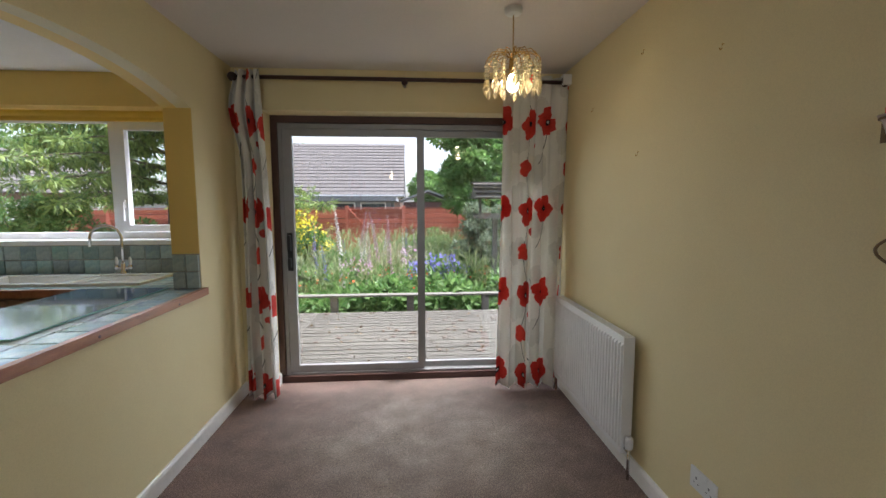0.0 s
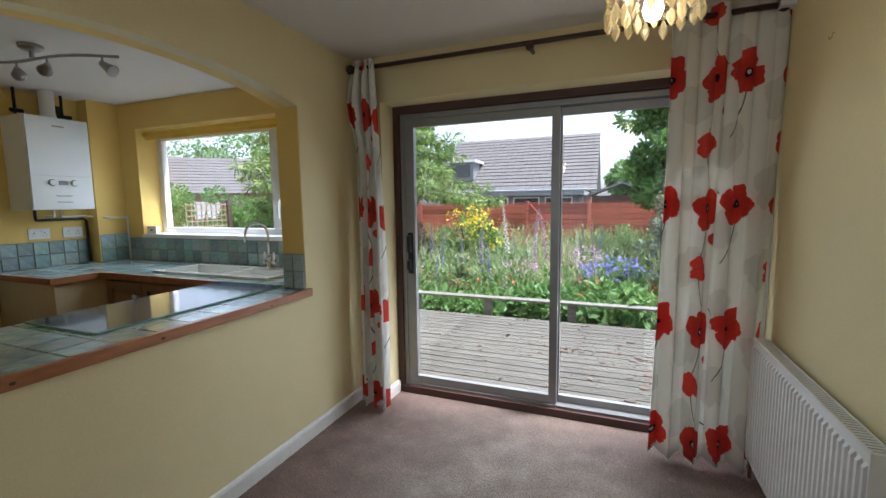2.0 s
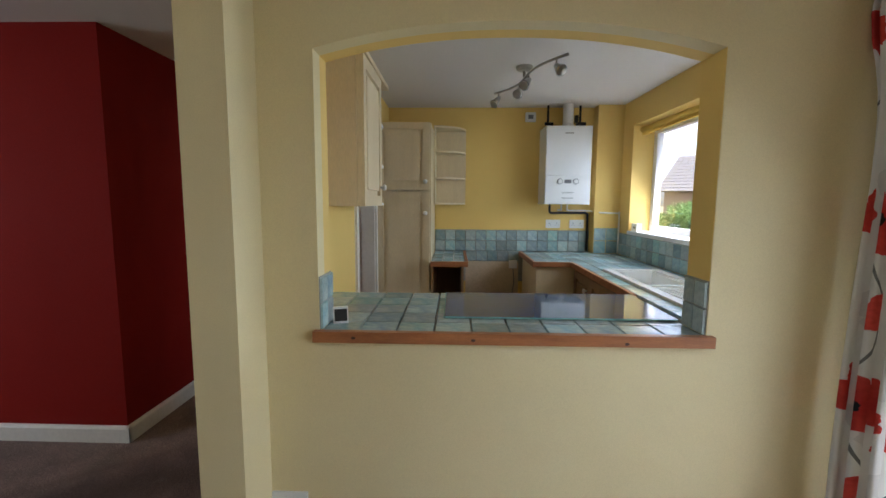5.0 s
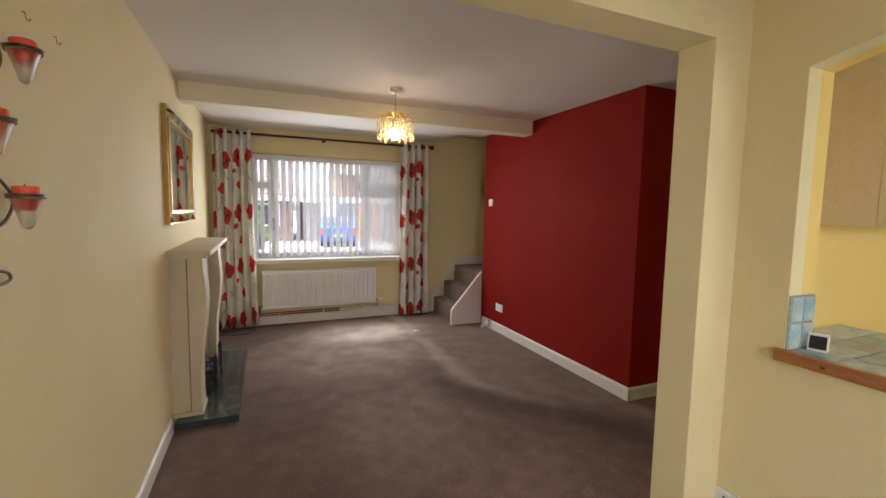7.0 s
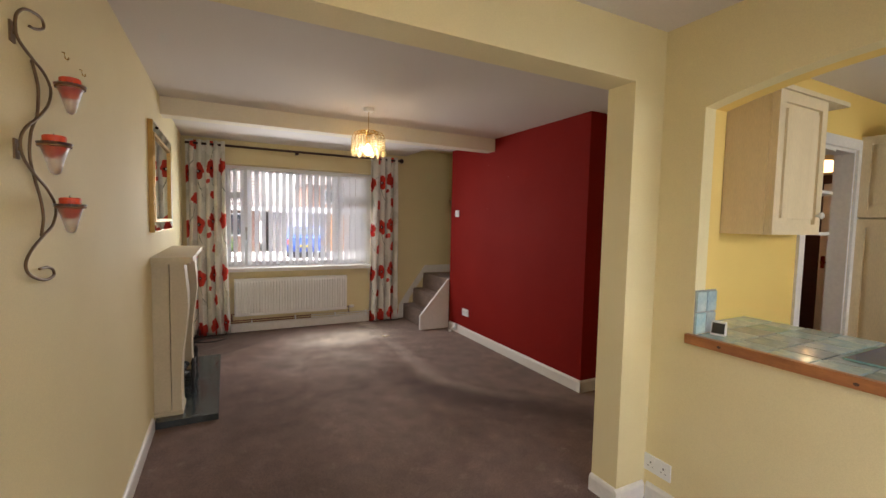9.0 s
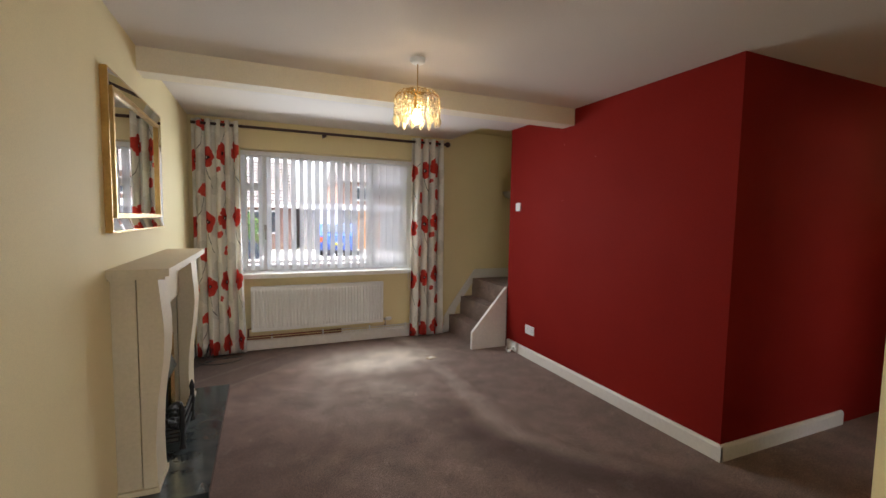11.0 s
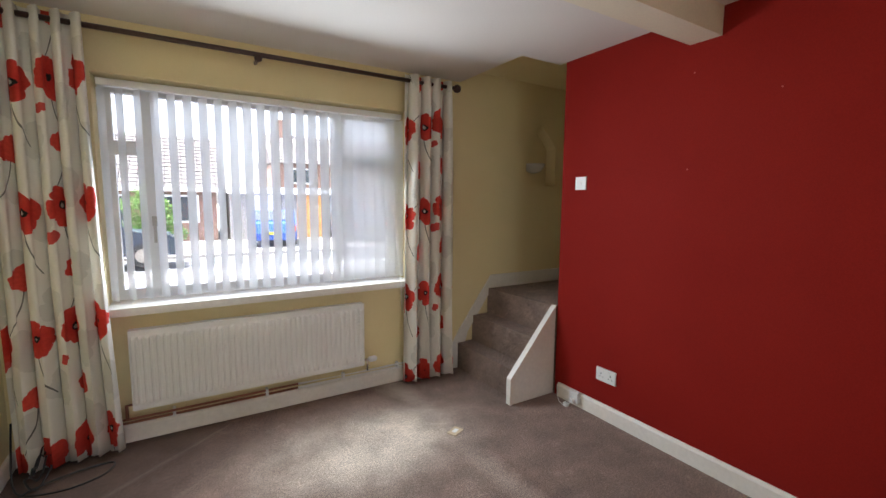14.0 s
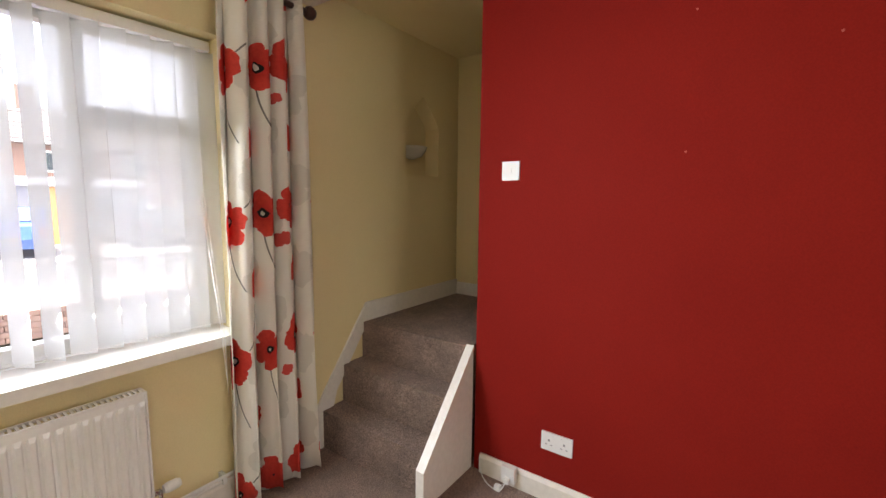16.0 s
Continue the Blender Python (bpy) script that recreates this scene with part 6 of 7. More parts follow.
def bush(name, x, y, rx, ry, h, label, material, n, leaf, seed, k=26, category="shrub", z=-0.4, low=0.0):
    root = thing(name, x, y, z, label, category)
    r = random.Random(seed)
    bm = bmesh.new()
    for q in range(5):
        a = 2 * math.pi * q / 5 + r.uniform(-0.3, 0.3)
        tube(bm, [(0.04 * math.cos(a), 0.04 * math.sin(a), 0), (rx * 0.25 * math.cos(a), ry * 0.25 * math.sin(a), h * 0.35), (rx * 0.55 * math.cos(a), ry * 0.55 * math.sin(a), h * 0.75)], 0.03, 6, 0.008)
    make("stems", bm, BARK, root)
    leaves("foliage", blob_crown(0, 0, h * (0.52 + low), rx, ry, h * 0.46, k, min(rx, ry, h) * 0.33, seed), n, leaf, material, root, seed=seed)
    return root


# ---- back garden ----
gz = -0.42
structure("ground", "rough garden ground reaching the distance", "ground", GRASS, (-250, 250, -9.0, 250, gz - 0.3, gz))
dk = thing("deck", 0, 0, 0, "weathered silver-grey timber deck outside the patio door", "deck", kind="structure")
make("joists", boxes(*[(x, x + 0.05, 3.58, 5.86, gz, -0.09) for x in (-4.2, -3.2, -2.2, -1.2, -0.2, 0.8, 1.8, 2.8)]), BARK, dk)
bm = bmesh.new()
x0, x1, bw = -4.3, 3.0, 0.116
box(bm, x0, x1, -bw / 2, -bw / 2 + 0.014, -0.014, 0.014)
for g in range(5):
    yy = -bw / 2 + 0.014 + g * 0.0176
    box(bm, x0, x1, yy, yy + 0.006, -0.014, 0.0105)
    box(bm, x0, x1, yy + 0.006, yy + 0.0176, -0.014, 0.014)
bmesh.ops.recalc_face_normals(bm, faces=bm.faces)
bme = bpy.data.meshes.new("deck_board")
bm.to_mesh(bme)
bm.free()
bme.materials.append(DECK)
for k in range(19):
    ob = new("deck_board", bme)
    ob.parent = dk
    ob.location = (random.uniform(-0.02, 0.02), 3.64 + 0.1225 * k, -0.075 + random.uniform(-0.0015, 0.0015))
    ob.rotation_euler = (0, 0, random.uniform(-0.0012, 0.0012))
rl = thing("low_rail", 0, 6.0, 0, "low grey timber bench rail along the deck edge", "rail")
make("plank", boxes((-4.3, 3.0, -0.07, 0.07, 0.142, 0.165)), DECK, rl, bevel=0.004)
for x in (-3.2, -2.15, -1.10, -0.03, 1.05, 2.1):
    make("post", boxes((x - 0.05, x + 0.05, -0.04, 0.04, gz, 0.141)), DECK, rl, bevel=0.004)
r = random.Random(11)
dirt = bmesh.new()
for k in range(150):
    x, y = (r.uniform(-2.2, 1.5), r.uniform(3.8, 5.8)) if k % 3 else (0.45 + r.gauss(0, 0.35), 4.7 + r.gauss(0, 0.3))
    s = 0.005 + 0.032 * r.random() ** 2.2
    ball(dirt, (x, y, -0.055), s, 1, (r.uniform(0.7, 1.4), r.uniform(0.7, 1.4), 0.35))
make("fallen_debris", dirt, BARK, None, "dark dry leaf litter scattered on the deck", "debris", "stuff")

# fence
fn = thing("garden_fence", 0, 14.0, gz, "red-brown stained lap panel fence at the garden end", "fence")
slat_me = {}
for px in range(-6, 5):
    xa = -0.26 + 1.83 * px
    make("post", boxes((xa - 0.05, xa + 0.05, -0.05, 0.05, 0.0, 1.86)), FENCE, fn, bevel=0.004)
    for k in range(11):
        if "s" not in slat_me:
            bm = bmesh.new()
            box(bm, 0.055, 1.775, -0.012, 0.012, -0.074, 0.074)
            me = bpy.data.meshes.new("slat")
            bmesh.ops.recalc_face_normals(bm, faces=bm.faces)
            bm.to_mesh(me)
            bm.free()
            me.materials.append(FENCE)
            slat_me["s"] = me
        ob = new("slat", slat_me["s"])
        ob.parent, ob.location = fn, (xa, random.uniform(-0.006, 0.006), 0.10 + 0.158 * k)
        ob.rotation_euler = (radians(15), random.uniform(-0.008, 0.008), 0)
    make("backing", boxes((xa + 0.055, xa + 1.775, 0.02, 0.03, 0.02, 1.75)), BROWN, fn)
    make("capping", boxes((xa + 0.052, xa + 1.778, -0.03, 0.03, 1.775, 1.80)), FENCE, fn)
bm = bmesh.new()
tube(bm, [(-2.0, -0.06, 1.75), (-1.35, -0.06, 1.0)], 0.02, 6)
make("brace", bm, FENCE, fn)
lf = thing("side_fence", -8.2, 8, gz, "brown side fence with square trellis panel", "fence")
make("boards", boxes(*[(-0.01, 0.01, -4.4 + 0.16 * k, -4.25 + 0.16 * k, 0, 0.95) for k in range(30)]), FENCE, lf)
tl = make("trellis", boxes(*[(0.18, 0.20, -1.0, 0.02, 1.25 + 0.12 * k, 1.27 + 0.12 * k) for k in range(6)], *[(0.16, 0.18, -1.0 + 0.125 * k, -0.98 + 0.125 * k, 1.0, 1.9) for k in range(9)]), make_mat("pale_trellis", (0.45, 0.33, 0.24), 0.8, bump=0.2), lf, "pale weathered trellis")
make("trellis_post", boxes((0.15, 0.25, 0.02, 0.12, 0, 1.95)), BARK, lf)


# houses
def tiled_roof(parent, x0, x1, y0, z0, y1, z1, tile_w, rows, seed=3):
    """Courses of roof tiles from the eave (y0, z0) up to the ridge (y1, z1)."""
    r = random.Random(seed)
    n = max(1, int(abs(x1 - x0) / tile_w))
    verts, faces = [], []
    dy, dz = (y1 - y0) / rows, (z1 - z0) / rows
    ln = math.hypot(dy, dz)
    ny, nz = -dz / ln, dy / ln
    if nz < 0:
        ny, nz = -ny, -nz
    for j in range(rows):
        for i in range(n):
            xa, xb = x0 + (x1 - x0) * (i + 0.04) / n, x0 + (x1 - x0) * (i + 0.96) / n
            t = 0.045 + r.uniform(-0.006, 0.006)
            ya, za = y0 + dy * j, z0 + dz * j
            yb, zb = ya + dy * 1.12, za + dz * 1.12
            b = len(verts)
            verts += [(xa, ya, za), (xb, ya, za), (xb, yb, zb), (xa, yb, zb), (xa, ya + ny * t, za + nz * t), (xb, ya + ny * t, za + nz * t), (xb, yb + ny * 0.012, zb + nz * 0.012), (xa, yb + ny * 0.012, zb + nz * 0.012)]
            faces += [(b + 4, b + 5, b + 6, b + 7), (b, b + 1, b + 5, b + 4), (b, b + 4, b + 7, b + 3), (b + 1, b + 2, b + 6, b + 5)]
    me = bpy.data.meshes.new("roof_tiles")
    me.from_pydata(verts, [], faces)
    me.materials.append(ROOFM)
    ob = new("roof_tiles", me)
    ob.parent = parent
    return tagged(ob, "weathered grey-brown concrete roof tiles", kind="stuff")


hs = thing("house", -4.5, 22, gz, "brick bungalow with large grey tiled roof behind the fence", "house")
make("wall", boxes((-3.9, 3.9, 0.3, 8.0, 0.0, 2.35)), BRICK, hs)
for x in (-2.6, -0.4, 2.0):
    wn = make("window", boxes((x, x + 1.4, 0.24, 0.3, 1.0, 2.1)), WHITEB, hs)
    make("pane", boxes((x + 0.07, x + 1.33, 0.23, 0.24, 1.07, 2.03)), GLASSD, wn)
tiled_roof(hs, -4.2, 4.15, 0.0, 2.42, 4.2, 5.55, 0.30, 16)
make("roof_deck", extrude_profile([(0.02, 2.40), (4.2, 5.5), (8.4, 2.40)], "x", -4.15, 4.1), RUBBER, hs)
make("fascia", boxes((-4.2, 4.15, -0.05, -0.02, 2.28, 2.44)), WHITEB, hs, "white fascia board")
make("gutter", tubes(0.06, [(-4.2, -0.10, 2.36), (4.15, -0.10, 2.36)]), GREYSH, hs)
dm = make("dormer", boxes((-3.7, -2.1, 0.6, 3.4, 3.0, 3.95)), GREYSH, hs, "dormer with grey cheeks")
make("dormer_roof", boxes((-3.85, -1.95, 0.45, 3.6, 3.96, 4.08)), WHITEB, dm)
make("dormer_window", boxes((-3.5, -2.3, 0.55, 0.6, 3.2, 3.85)), GLASSD, dm)
sh = thing("garden_outbuilding", -3.2, 17, gz, "low grey outbuilding with flat roof and windows", "outbuilding")
make("wall", boxes((-2.6, 2.4, 0, 3, 0, 2.05)), GREYSH, sh)
make("roof", boxes((-2.8, 2.6, -0.25, 3.2, 2.05, 2.2)), GREYSH, sh)
for k in range(4):
    wn = make("window", boxes((-2.4 + 1.2 * k, -1.4 + 1.2 * k, -0.04, 0.0, 1.55, 2.0)), WHITEB, sh)
    make("pane", boxes((-2.35 + 1.2 * k, -1.45 + 1.2 * k, -0.05, -0.04, 1.6, 1.95)), GLASSD, wn)
sh = thing("garden_shed", 0.6, 16.5, gz, "dark timber shed beyond the fence", "shed")
make("wall", boxes((-0.9, 1.0, 0, 2, 0, 2.0)), BROWN, sh)
make("roof", extrude_profile([(-1.05, 2.0), (0.05, 2.4), (1.15, 2.0), (1.15, 2.06), (0.05, 2.47), (-1.05, 2.06)], "y", -0.15, 2.15), GREYSH, sh)
hs = thing("house", -22.5, 21.0, gz, "distant bungalow with long grey tiled roof", "house")
make("wall", boxes((-8, 8, 0.4, 8, 0, 2.6)), BRICK, hs)
for x in (-6, -2, 2, 5.5):
    make("window", boxes((x, x + 1.5, 0.34, 0.4, 1.0, 2.1)), WHITEB, hs)
tiled_roof(hs, -8.4, 8.4, 0.0, 2.6, 4.4, 5.2, 0.42, 12, 4)
make("roof_deck", extrude_profile([(0.02, 2.58), (4.4, 5.15), (8.8, 2.58)], "x", -8.35, 8.35), ROOFM, hs)

hs.rotation_euler = (0, 0, radians(47))
# conifer with drooping fronds
cf = thing("conifer_tree", -4.65, 8.7, gz, "spreading conifer with bright drooping fronds", "tree")
bm = bmesh.new()
tube(bm, [(0, 0, 0), (0.05, 0.02, 2.0), (-0.02, 0.05, 4.2), (0.03, 0, 6.6)], 0.17, 9, 0.03)
r = random.Random(8)
fr = []
for lv in range(15):
    h = 1.95 + lv * 0.30
    Lb = 2.45 * (1 - lv / 19) + 0.3
    for q in range(7):
        a = 2 * math.pi * (q + 0.37 * lv) / 7 + r.uniform(-0.25, 0.25)
        L1 = Lb * r.uniform(0.7, 1.15)
        pts = [(0, 0, h), (0.5 * L1 * math.cos(a), 0.5 * L1 * math.sin(a), h + 0.16), (L1 * math.cos(a), L1 * math.sin(a), h - 0.08)]
        tube(bm, pts, 0.03, 5, 0.006)
        for k in range(7):
            u = 0.25 + 0.75 * k / 6
            px_, py_ = L1 * u * math.cos(a) + r.uniform(-0.1, 0.1), L1 * u * math.sin(a) + r.uniform(-0.1, 0.1)
            fr.append((px_, py_, h + 0.12 * math.sin(math.pi * u) - 0.08 * u, 0.20, 0.20, 0.045))
make("trunk", bm, BARK, cf)
leaves("crown", fr, 85000, 0.14, FIR, cf, seed=21, droop=0.8, aspect=0.17)
# far trees
for (x, y, h, w, sd) in ((-9.5, 38, 7.2, 2.4, 1), (-13.5, 40, 7.6, 3.0, 2), (5.5, 36, 6.5, 3.0, 3), (9, 34, 8, 4, 4), (-30, 40, 9, 6, 5), (-20, 44, 10, 6, 6), (-34, 31, 9.5, 5, 9), (-27, 33, 8.5, 4, 14), (1.6, 34, 4.6, 1.9, 12)):
    tr = thing("tree", x, y, gz, "broadleaf tree behind the houses", "tree", "far trees")
    bm = bmesh.new()
    tube(bm, [(0, 0, 0), (0.1, 0.1, h * 0.35), (0, 0, h * 0.7)], 0.25, 8, 0.08)
    for q in range(6):
        a = q * 1.05 + sd
        tube(bm, [(0, 0, h * 0.35), (w * 0.4 * math.cos(a), w * 0.4 * math.sin(a), h * 0.55), (w * 0.7 * math.cos(a), w * 0.7 * math.sin(a), h * 0.72)], 0.1, 6, 0.02)
    make("trunk", bm, BARK, tr)
    leaves("crown", blob_crown(0, 0, h * 0.66, w, w, h * 0.36, 30, w * 0.30, sd), 5000, 0.34, LEAF, tr, seed=sd)

# dry leaves and petals blown onto the deck
leaves("leaf_litter", [(x * 0.6 - 2.6, 3.9 + 0.42 * j, -0.058, 0.5, 0.4, 0.004) for x in range(9) for j in range(5)], 420, 0.038, leaf_mat("dry_leaf", (0.07, 0.045, 0.025), (0.22, 0.15, 0.07)), None, "dry brown leaves scattered over the deck", 75, aspect=0.6, kind="stuff")

# shrubs and climbers
bush("climbing_shrub", 1.62, 9.9, 1.0, 0.9, 5.0, "tall airy leafy shrub beside the bird table", LEAF, 15000, 0.13, 31, k=60)
bush("shrub", 1.55, 8.6, 0.75, 0.6, 1.9, "grey-green leafy shrub in the border", leaf_mat("grey_leaf", (0.13, 0.18, 0.11), (0.24, 0.28, 0.19)), 5500, 0.075, 32)
bush("shrub", -5.4, 7.6, 1.3, 0.8, 1.75, "mixed green hedge shrub below the kitchen window", LEAF, 9000, 0.08, 33)
bush("shrub", -7.0, 8.6, 0.8, 1.0, 2.15, "rounded green hedge shrub near the trellis", LEAF, 6500, 0.09, 134)
bush("shrub", -9.0, 6.6, 0.7, 1.5, 2.1, "dense green hedge shrub behind the low fence", LEAF, 7000, 0.09, 136)
bush("shrub", -9.1, 4.9, 0.7, 1.2, 2.0, "leafy green hedge along the side boundary", LEAFD, 5000, 0.09, 137)
bush("shrub", -9.4, 10.6, 1.0, 1.5, 2.35, "tall green boundary hedge shrub", LEAF, 7000, 0.10, 135)
bush("shrub", -9.6, 8.4, 0.9, 1.6, 2.5, "green hedge shrub by the trellis", LEAF, 6000, 0.10, 34)
bush("shrub", -3.9, 9.4, 0.6, 0.6, 1.55, "dark purple-brown leafed shrub", leaf_mat("purple_leaf", (0.06, 0.03, 0.035), (0.12, 0.07, 0.06)), 2600, 0.07, 35)
yb = bush("rose_bush", -2.3, 9.2, 0.72, 0.5, 1.85, "rose bush covered in yellow blooms", LEAF, 3600, 0.07, 36)
leaves("blooms", blob_crown(0, 0, 1.15, 0.62, 0.5, 0.72, 26, 0.18, 5), 620, 0.05, YELLOWP, yb, "yellow rose blooms", 41, aspect=0.9)
bush("shrub", 0.3, 12.4, 1.2, 0.7, 1.2, "soft rounded green shrub before the fence", LEAF, 4200, 0.08, 37)
bush("shrub", 0.75, 9.3, 0.6, 0.45, 1.05, "green shrub behind the blue flowers", LEAF, 2600, 0.07, 38)
bush("shrub", 3.2, 8.0, 0.8, 0.8, 2.2, "leafy shrub beside the deck", LEAFD, 4200, 0.09, 39)
for k, (x, y, sx) in enumerate(((-3.3, 6.55, 0.65), (-2.2, 6.5, 0.6), (-1.25, 6.55, 0.6), (-0.35, 6.45, 0.65), (0.55, 6.5, 0.65), (1.45, 6.55, 0.6), (2.3, 6.6, 0.6), (-4.3, 6.7, 0.7))):
    pl = thing("border_plant", x, y, gz, "low clump of broad green leaves behind the rail", "plant", "border plants")
    bm = bmesh.new()
    for q in range(8):
        a = q * 0.8
        tube(bm, [(0, 0, 0), (0.12 * math.cos(a), 0.1 * math.sin(a), 0.3), (0.3 * math.cos(a), 0.22 * math.sin(a), 0.55)], 0.008, 5, 0.003)
    make("stalks", bm, LEAFD, pl)
    low = 0.62 if x < -0.9 else 1.0
    leaves("foliage", blob_crown(0, 0, 0.40 * low, sx, 0.32, 0.28 * low, 22, 0.16, 50 + k), int(1500 * low), 0.13, LEAF, pl, seed=60 + k, aspect=0.5)
leaves("meadow_growth", [(x * 0.5 - 5, 7.3 + 0.75 * j, gz + 0.38 + 0.07 * j, 0.45, 0.5, 0.50) for x in range(18) for j in range(6)], 21000, 0.19, PALE, None, "tangle of pale grasses and stems in the border", 71, aspect=0.09, kind="stuff", up=1.3)
leaves("meadow_leaves", [(x * 0.5 - 5, 7.2 + 0.8 * j, gz + 0.34, 0.45, 0.5, 0.46) for x in range(18) for j in range(6)], 13000, 0.12, LEAF, None, "mixed green border leaves", 72, aspect=0.4, kind="stuff", up=0.5)
leaves("meadow_flowers", [(x * 0.55 - 4.5, 7.0 + 0.9 * j, gz + 0.62, 0.4, 0.4, 0.12) for x in range(14) for j in range(4)], 420, 0.045, ORANGEP, None, "scattered small orange garden flowers", 73, aspect=0.9, kind="stuff")
leaves("purple_flowers", [(-1.0, 7.6, 0.35, 0.3, 0.25, 0.14), (-3.0, 7.4, 0.3, 0.3, 0.3, 0.15), (0.0, 8.2, 0.45, 0.3, 0.3, 0.2)], 320, 0.045, PINKP, None, "clusters of soft mauve flowers", 74, aspect=0.8, kind="stuff")
SAGE = leaf_mat("sage_leaf", (0.16, 0.22, 0.12), (0.32, 0.36, 0.22))
STRAW = leaf_mat("straw_stem", (0.34, 0.33, 0.17), (0.52, 0.48, 0.30))
r = random.Random(305)
for k in range(20):
    x, y = -4.6 + 6.0 * ((k * 0.618) % 1), 7.2 + 0.22 * (k % 10)
    h = r.uniform(0.55, 1.05) + 0.05 * (y - 7.2)
    kind_ = k % 4
    pl = thing("border_plant", x, y, gz, ("sage green perennial clump", "dark green perennial clump", "straw coloured grass tuft", "fresh green perennial clump")[kind_] + " in the flower border", "plant", "border perennials")
    sz = r.uniform(0.22, 0.42)
    if kind_ == 2:
        leaves("blades", [(0, 0, h * 0.45, sz * 0.7, sz * 0.6, h * 0.5)], 420, 0.24, STRAW, pl, seed=400 + k, aspect=0.05, up=2.4)
    else:
        leaves("foliage", blob_crown(0, 0, h * 0.5, sz, sz * 0.8, h * 0.42, 16, sz * 0.42, 400 + k), 900, r.uniform(0.05, 0.11), (SAGE, LEAFD, None, LEAF)[kind_], pl, seed=420 + k, aspect=r.uniform(0.3, 0.6))
gp = thing("geranium", 0.46, 7.6, gz, "mound of violet-blue geraniums", "flower")
leaves("foliage", blob_crown(0, 0, 0.36, 0.44, 0.3, 0.34, 16, 0.16, 81), 1200, 0.08, LEAF, gp, seed=81)
leaves("blooms", blob_crown(0, 0, 0.72, 0.46, 0.3, 0.18, 18, 0.13, 82), 480, 0.052, BLUEP, gp, "violet-blue blooms", 82, aspect=0.9)


def spire(x, y, h, bell, material, label, seed):
    root = thing("flower_spire", x, y, gz, label, "flower", "flower spires")
    r = random.Random(seed)
    lean = (r.uniform(-0.12, 0.12) * h, r.uniform(-0.05, 0.05) * h)
    pts = [(lean[0] * (k / 6) ** 2, lean[1] * (k / 6) ** 2, h * k / 6) for k in range(7)]
    bm = bmesh.new()
    tube(bm, pts, 0.010, 6, 0.003)
    make("stem", bm, LEAF, root)
    bm = bmesh.new()
    n = int(26 * h)
    for k in range(n):
        u = 0.45 + 0.53 * k / n
        c = Vector((lean[0] * u * u, lean[1] * u * u, h * u))
        a = k * 2.4
        s = bell * (1.25 - (u - 0.45) * 1.5)
        d = Vector((math.cos(a), math.sin(a), -0.45)).normalized()
        tube(bm, [c, c + d * s * 0.6, c + d * s * 1.3], s * 0.16, 5, s * 0.42)
    make("bells", bm, material, root)
    leaves("leaves", [(lean[0] * 0.05, 0, h * 0.16, 0.14, 0.14, h * 0.14)], 70, 0.14, LEAF, root, seed=seed, aspect=0.35)


r = random.Random(77)
for k in range(16):
    spire(r.uniform(-3.2, 0.9), r.uniform(7.2, 9.6), r.uniform(0.8, 1.5), 0.03, (WHITEP, PINKP, BLUEP)[k % 3], ("pale foxglove spire", "mauve foxglove spire", "small blue delphinium spire")[k % 3] + " among the border plants", 140 + k)
for k, (x, y, h, c) in enumerate(((-1.35, 8.3, 2.05, WHITEP), (-0.62, 8.2, 1.75, PINKP), (-0.42, 8.0, 1.72, PINKP), (-1.02, 8.7, 1.6, WHITEP), (-0.78, 7.7, 1.35, PINKP), (-1.95, 8.4, 1.5, PINKP), (-0.15, 8.5, 1.35, WHITEP), (0.12, 9.2, 1.4, PINKP),
                                  (-2.05, 7.7, 1.25, BLUEP), (-1.75, 7.9, 1.35, BLUEP), (-1.50, 7.6, 1.2, BLUEP), (-3.0, 8.5, 1.55, BLUEP), (-3.25, 8.2, 1.4, BLUEP), (-4.3, 8.2, 1.45, BLUEP), (-4.5, 8.0, 1.35, BLUEP), (-4.15, 8.5, 1.5, BLUEP), (-2.6, 8.0, 1.35, BLUEP),
                                  (-1.2, 7.4, 1.0, WHITEP), (-0.3, 7.3, 0.95, PINKP), (-2.4, 7.5, 1.1, WHITEP), (-1.15, 9.3, 1.8, PINKP))):
    spire(x, y, h, 0.034 if c is not BLUEP else 0.031, c, ("tall blue delphinium spire" if c is BLUEP else "tall foxglove spire with bell flowers") + " in the border", 90 + k)

# bird table
bt = thing("bird_table", 1.45, 7.35, gz, "weathered wooden bird table with little pitched roof", "bird table")
make("post", boxes((-0.04, 0.04, -0.04, 0.04, 0, 1.62)), DECK, bt, bevel=0.004)
make("tray", boxes((-0.34, 0.34, -0.28, 0.28, 1.62, 1.66), (-0.34, 0.34, -0.28, -0.26, 1.66, 1.70), (-0.34, 0.34, 0.26, 0.28, 1.66, 1.70)), DECK, bt)
for sx in (-0.26, 0.26):
    make("upright", boxes((sx - 0.02, sx + 0.02, -0.02, 0.02, 1.66, 1.98)), DECK, bt)
for sy in (-1, 1):
    for k in range(4):
        z = 2.24 - 0.085 * k
        make("roof_board", boxes((-0.42, 0.42, sy * (0.02 + 0.085 * k), sy * (0.125 + 0.085 * k), z - 0.02, z)), DECK, bt)
make("gable", extrude_profile([(-0.34, 1.96), (0.34, 1.96), (0, 2.22)], "x", -0.38, 0.38), DECK, bt)

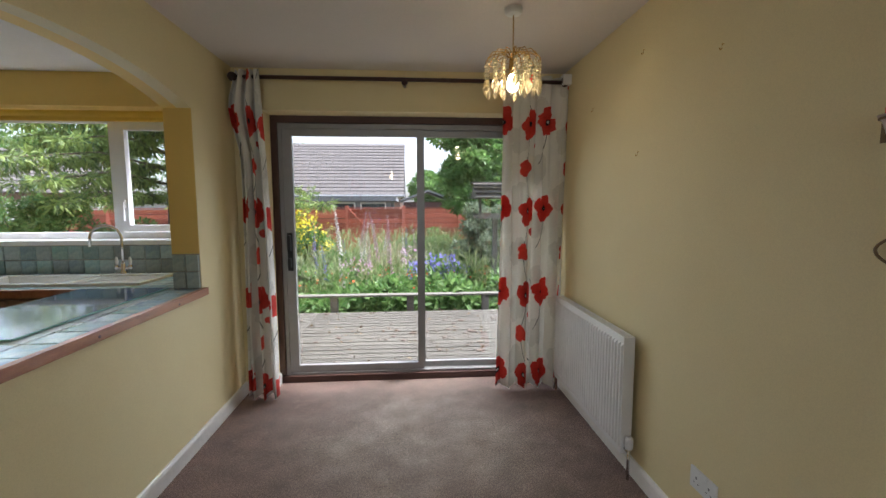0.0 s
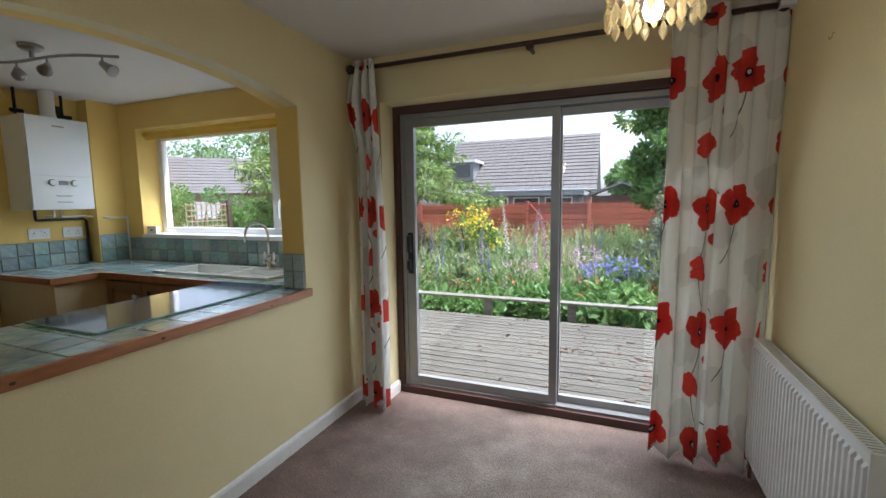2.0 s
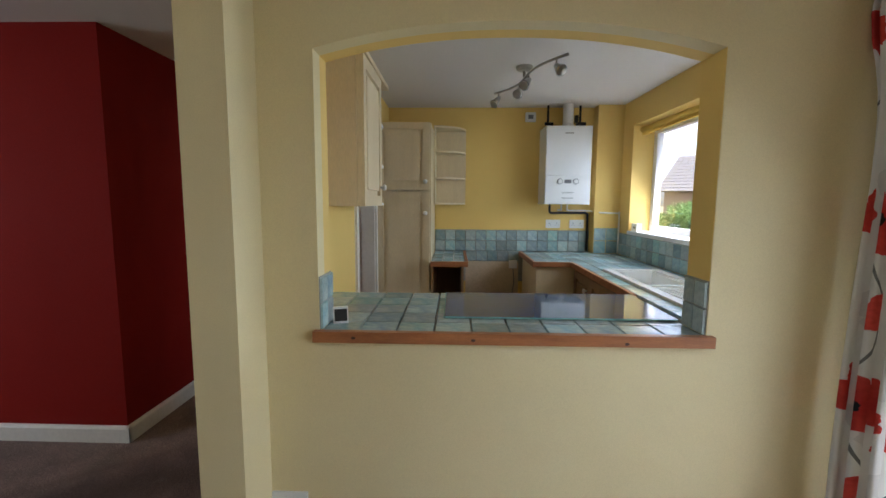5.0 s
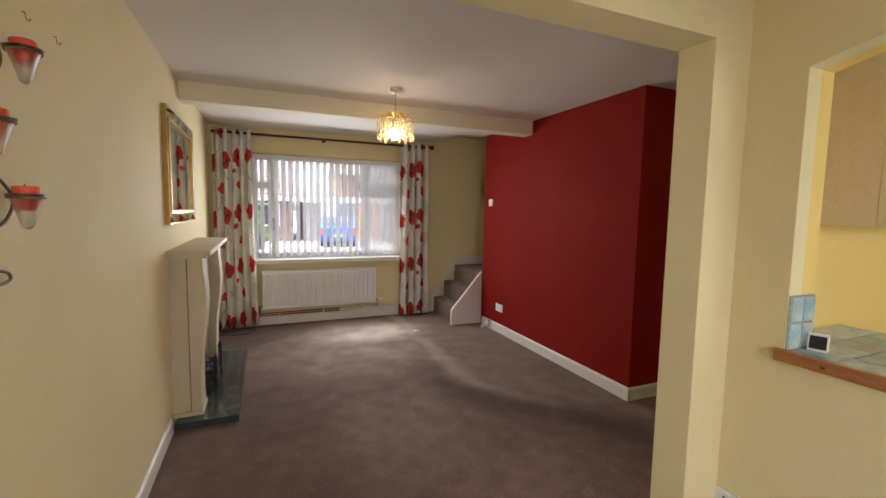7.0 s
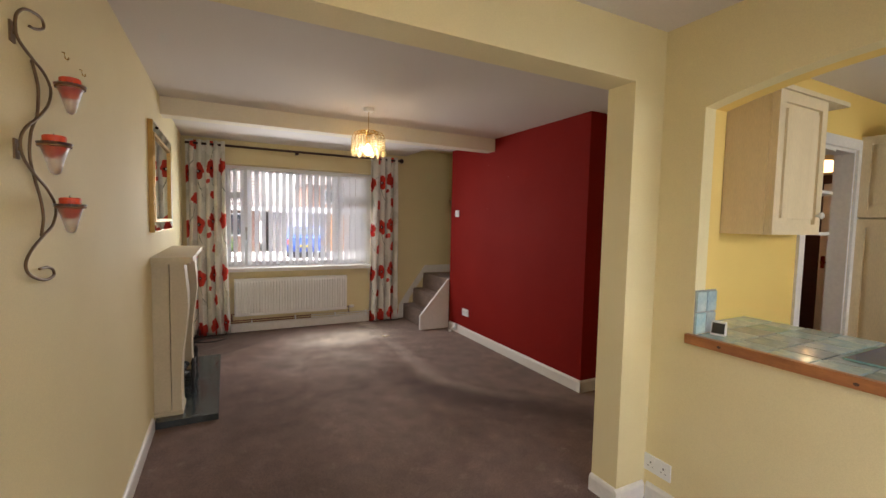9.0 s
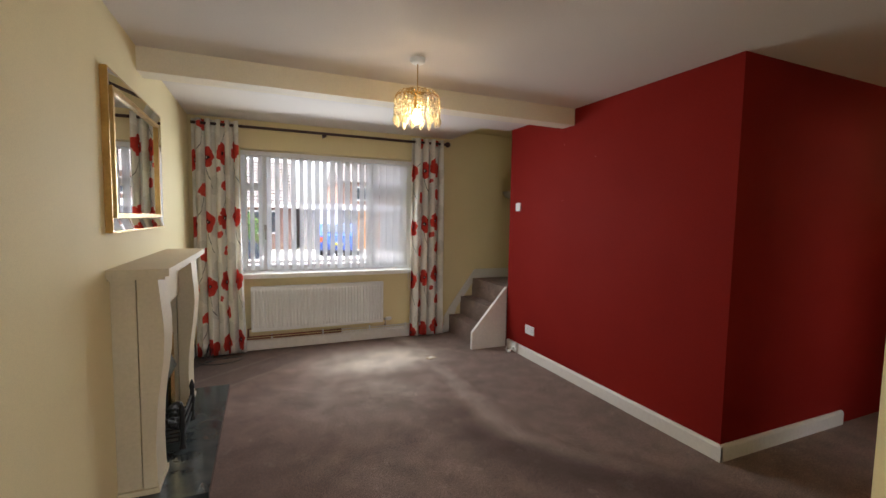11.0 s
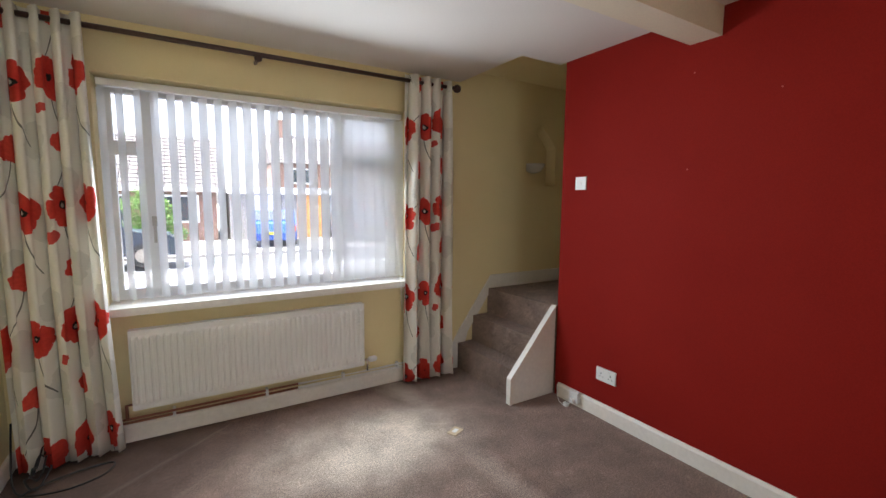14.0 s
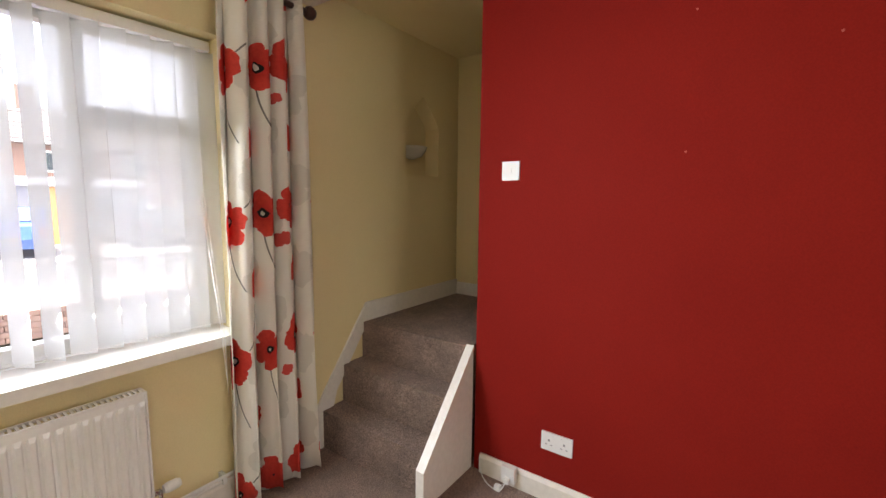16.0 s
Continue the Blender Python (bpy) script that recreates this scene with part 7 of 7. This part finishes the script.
# ---- street in front ----
fz = -0.45
structure("front_garden", "gravel and grass front garden", "ground", GRASS, (-60, 60, -9.0, -3.72, fz - 0.2, fz + 0.03))
structure("pavement", "pale concrete pavement", "pavement", PAVE, (-150, 150, -12.7, -9.0, fz - 0.2, fz + 0.08))
structure("road", "grey asphalt road", "road", ROADM, (-150, 150, -16.5, -12.7, fz - 0.2, fz - 0.02))
structure("forecourt", "pale concrete drive and forecourt", "pavement", PAVE, (-150, 150, -250, -16.5, fz - 0.2, fz + 0.08))
lw = thing("garden_wall", 0, -8.9, fz, "low pinkish brick garden wall", "wall")
make("courses", boxes(*[(-9 + 0.225 * i + 0.11 * (j % 2), -8.785 + 0.225 * i + 0.11 * (j % 2), -0.05, 0.05, 0.03 + 0.075 * j, 0.098 + 0.075 * j) for i in range(70) for j in range(5)]), BRICK, lw)
hs = thing("house", 3.6, -22, fz, "brick house across the road with grey tiled roof", "house")
make("wall", boxes((-4.5, 4.5, -8, -0.3, 0, 2.4)), BRICK, hs)
for x in (-3.8, -1.2, 1.8):
    wn = make("window", boxes((x, x + 1.6, -0.3, -0.24, 0.9, 2.1)), WHITEB, hs)
    make("pane", boxes((x + 0.08, x + 1.52, -0.24, -0.23, 0.98, 2.02)), GLASSD, wn)
tiled_roof(hs, -4.8, 4.8, 0.0, 2.4, -4.2, 5.05, 0.32, 14, 6)
make("roof_deck", extrude_profile([(-0.02, 2.38), (-4.2, 5.0), (-8.4, 2.38)], "x", -4.75, 4.75), RUBBER, hs)
make("fascia", boxes((-4.8, 4.8, 0.02, 0.05, 2.25, 2.42)), WHITEB, hs)
gr = thing("garage_block", -4.2, -22, fz, "flat-roofed garage block with white fascia and coloured doors", "garage")
make("wall", boxes((-3.0, 2.8, -6, 0, 0, 2.25)), PAVE, gr)
make("fascia", boxes((-3.1, 2.9, -0.02, 0.12, 2.2, 2.5)), WHITEB, gr, "white fascia board")
for x, mt in ((-2.7, GREYSH), (-1.4, ORANGED), (0.9, WHITEB)):
    make("door", boxes((x, x + (1.25 if mt is ORANGED else 1.0), 0.0, 0.04, 0.0, 2.15)), mt, gr)
    for q in range(4):
        make("door_rib", boxes((x + 0.1, x + 0.9, 0.04, 0.055, 0.25 + 0.48 * q, 0.32 + 0.48 * q)), mt, gr)
hs = thing("house", -10, -32, fz, "red brick gabled house with chimney in the distance", "house")
make("wall", boxes((-5, 5, -7, 0, 0, 4.6)), BRICK, hs)
for x in (-4, -1, 2.4):
    for z in (0.9, 3.1):
        wn = make("window", boxes((x, x + 1.4, 0, 0.06, z, z + 1.1)), WHITEB, hs)
        make("pane", boxes((x + 0.1, x + 1.3, 0.06, 0.07, z + 0.1, z + 1.0)), GLASSD, wn)
tiled_roof(hs, -5.2, 5.2, 0.2, 4.5, -3.5, 6.9, 0.4, 10, 7)
make("roof_deck", extrude_profile([(0.1, 4.5), (-3.5, 6.85), (-7.2, 4.5)], "x", -5.1, 5.1), ROOFM, hs)
make("chimney", boxes((3.2, 4.0, -3.9, -3.1, 6.0, 8.0)), BRICK, hs)


def car(x, y, heading, paint, label):
    root = thing("car", x, y, fz + 0.08, label, "car")
    prof = [(-2.0, 0.30), (-2.05, 0.62), (-1.85, 0.85), (-1.0, 0.95), (-0.45, 1.36), (0.75, 1.42), (1.55, 1.0), (1.98, 0.92), (2.05, 0.55), (1.98, 0.28)]
    make("body", extrude_profile(prof, "y", -0.82, 0.82), paint, root, bevel=0.07, segments=3)
    for s in (-1, 1):
        make("side_window", extrude_profile([(-0.85, 0.96), (-0.4, 1.30), (0.7, 1.35), (1.2, 1.0)], "y", 0.815 * s, 0.826 * s), GLASSD, root)
        for wx in (-1.25, 1.25):
            bm = bmesh.new()
            tube(bm, [(wx, s * 0.66, 0.31), (wx, s * 0.845, 0.31)], 0.31, 20)
            ty = make("wheel", bm, RUBBER, root, bevel=0.02)
            bm = bmesh.new()
            tube(bm, [(wx, s * 0.84, 0.31), (wx, s * 0.855, 0.31)], 0.19, 16)
            make("rim", bm, NICKEL, ty)
    make("windscreen", extrude_profile([(-0.98, 0.985), (-0.52, 1.335), (-0.50, 1.35), (-0.96, 0.995)], "y", -0.70, 0.70), GLASSD, root)
    make("rear_window", extrude_profile([(0.86, 1.375), (1.50, 1.035), (1.52, 1.045), (0.88, 1.39)], "y", -0.70, 0.70), GLASSD, root)
    make("number_plate", boxes((2.04, 2.06, -0.26, 0.26, 0.50, 0.61)), YELLOWP, root, "yellow number plate")
    for s in (-1, 1):
        make("tail_light", boxes((1.98, 2.05, s * 0.72 - 0.08, s * 0.72 + 0.08, 0.62, 0.84)), ORANGEP, root, "red tail light")
    root.rotation_euler = (0, 0, radians(heading))


car(-2.9, -19.8, 80, BLUECAR, "bright blue hatchback parked on the forecourt")
car(-6.6, -20.5, 95, DARKCAR, "dark saloon car parked by the garages")
car(2.6, -14.9, 2, DARKCAR, "dark car parked at the kerb")
bush("street_shrub", 1.4, -18.6, 1.1, 0.7, 2.3, "bright green shrub in the opposite front garden", LEAF, 4000, 0.12, 101, z=fz)
bush("street_shrub", 3.6, -8.0, 1.3, 0.8, 2.6, "green front garden hedge", LEAF, 6500, 0.09, 102, z=fz)
bush("street_shrub", 2.3, -6.5, 0.7, 0.6, 1.4, "leafy shrub below the front window", LEAF, 3200, 0.07, 103, z=fz)
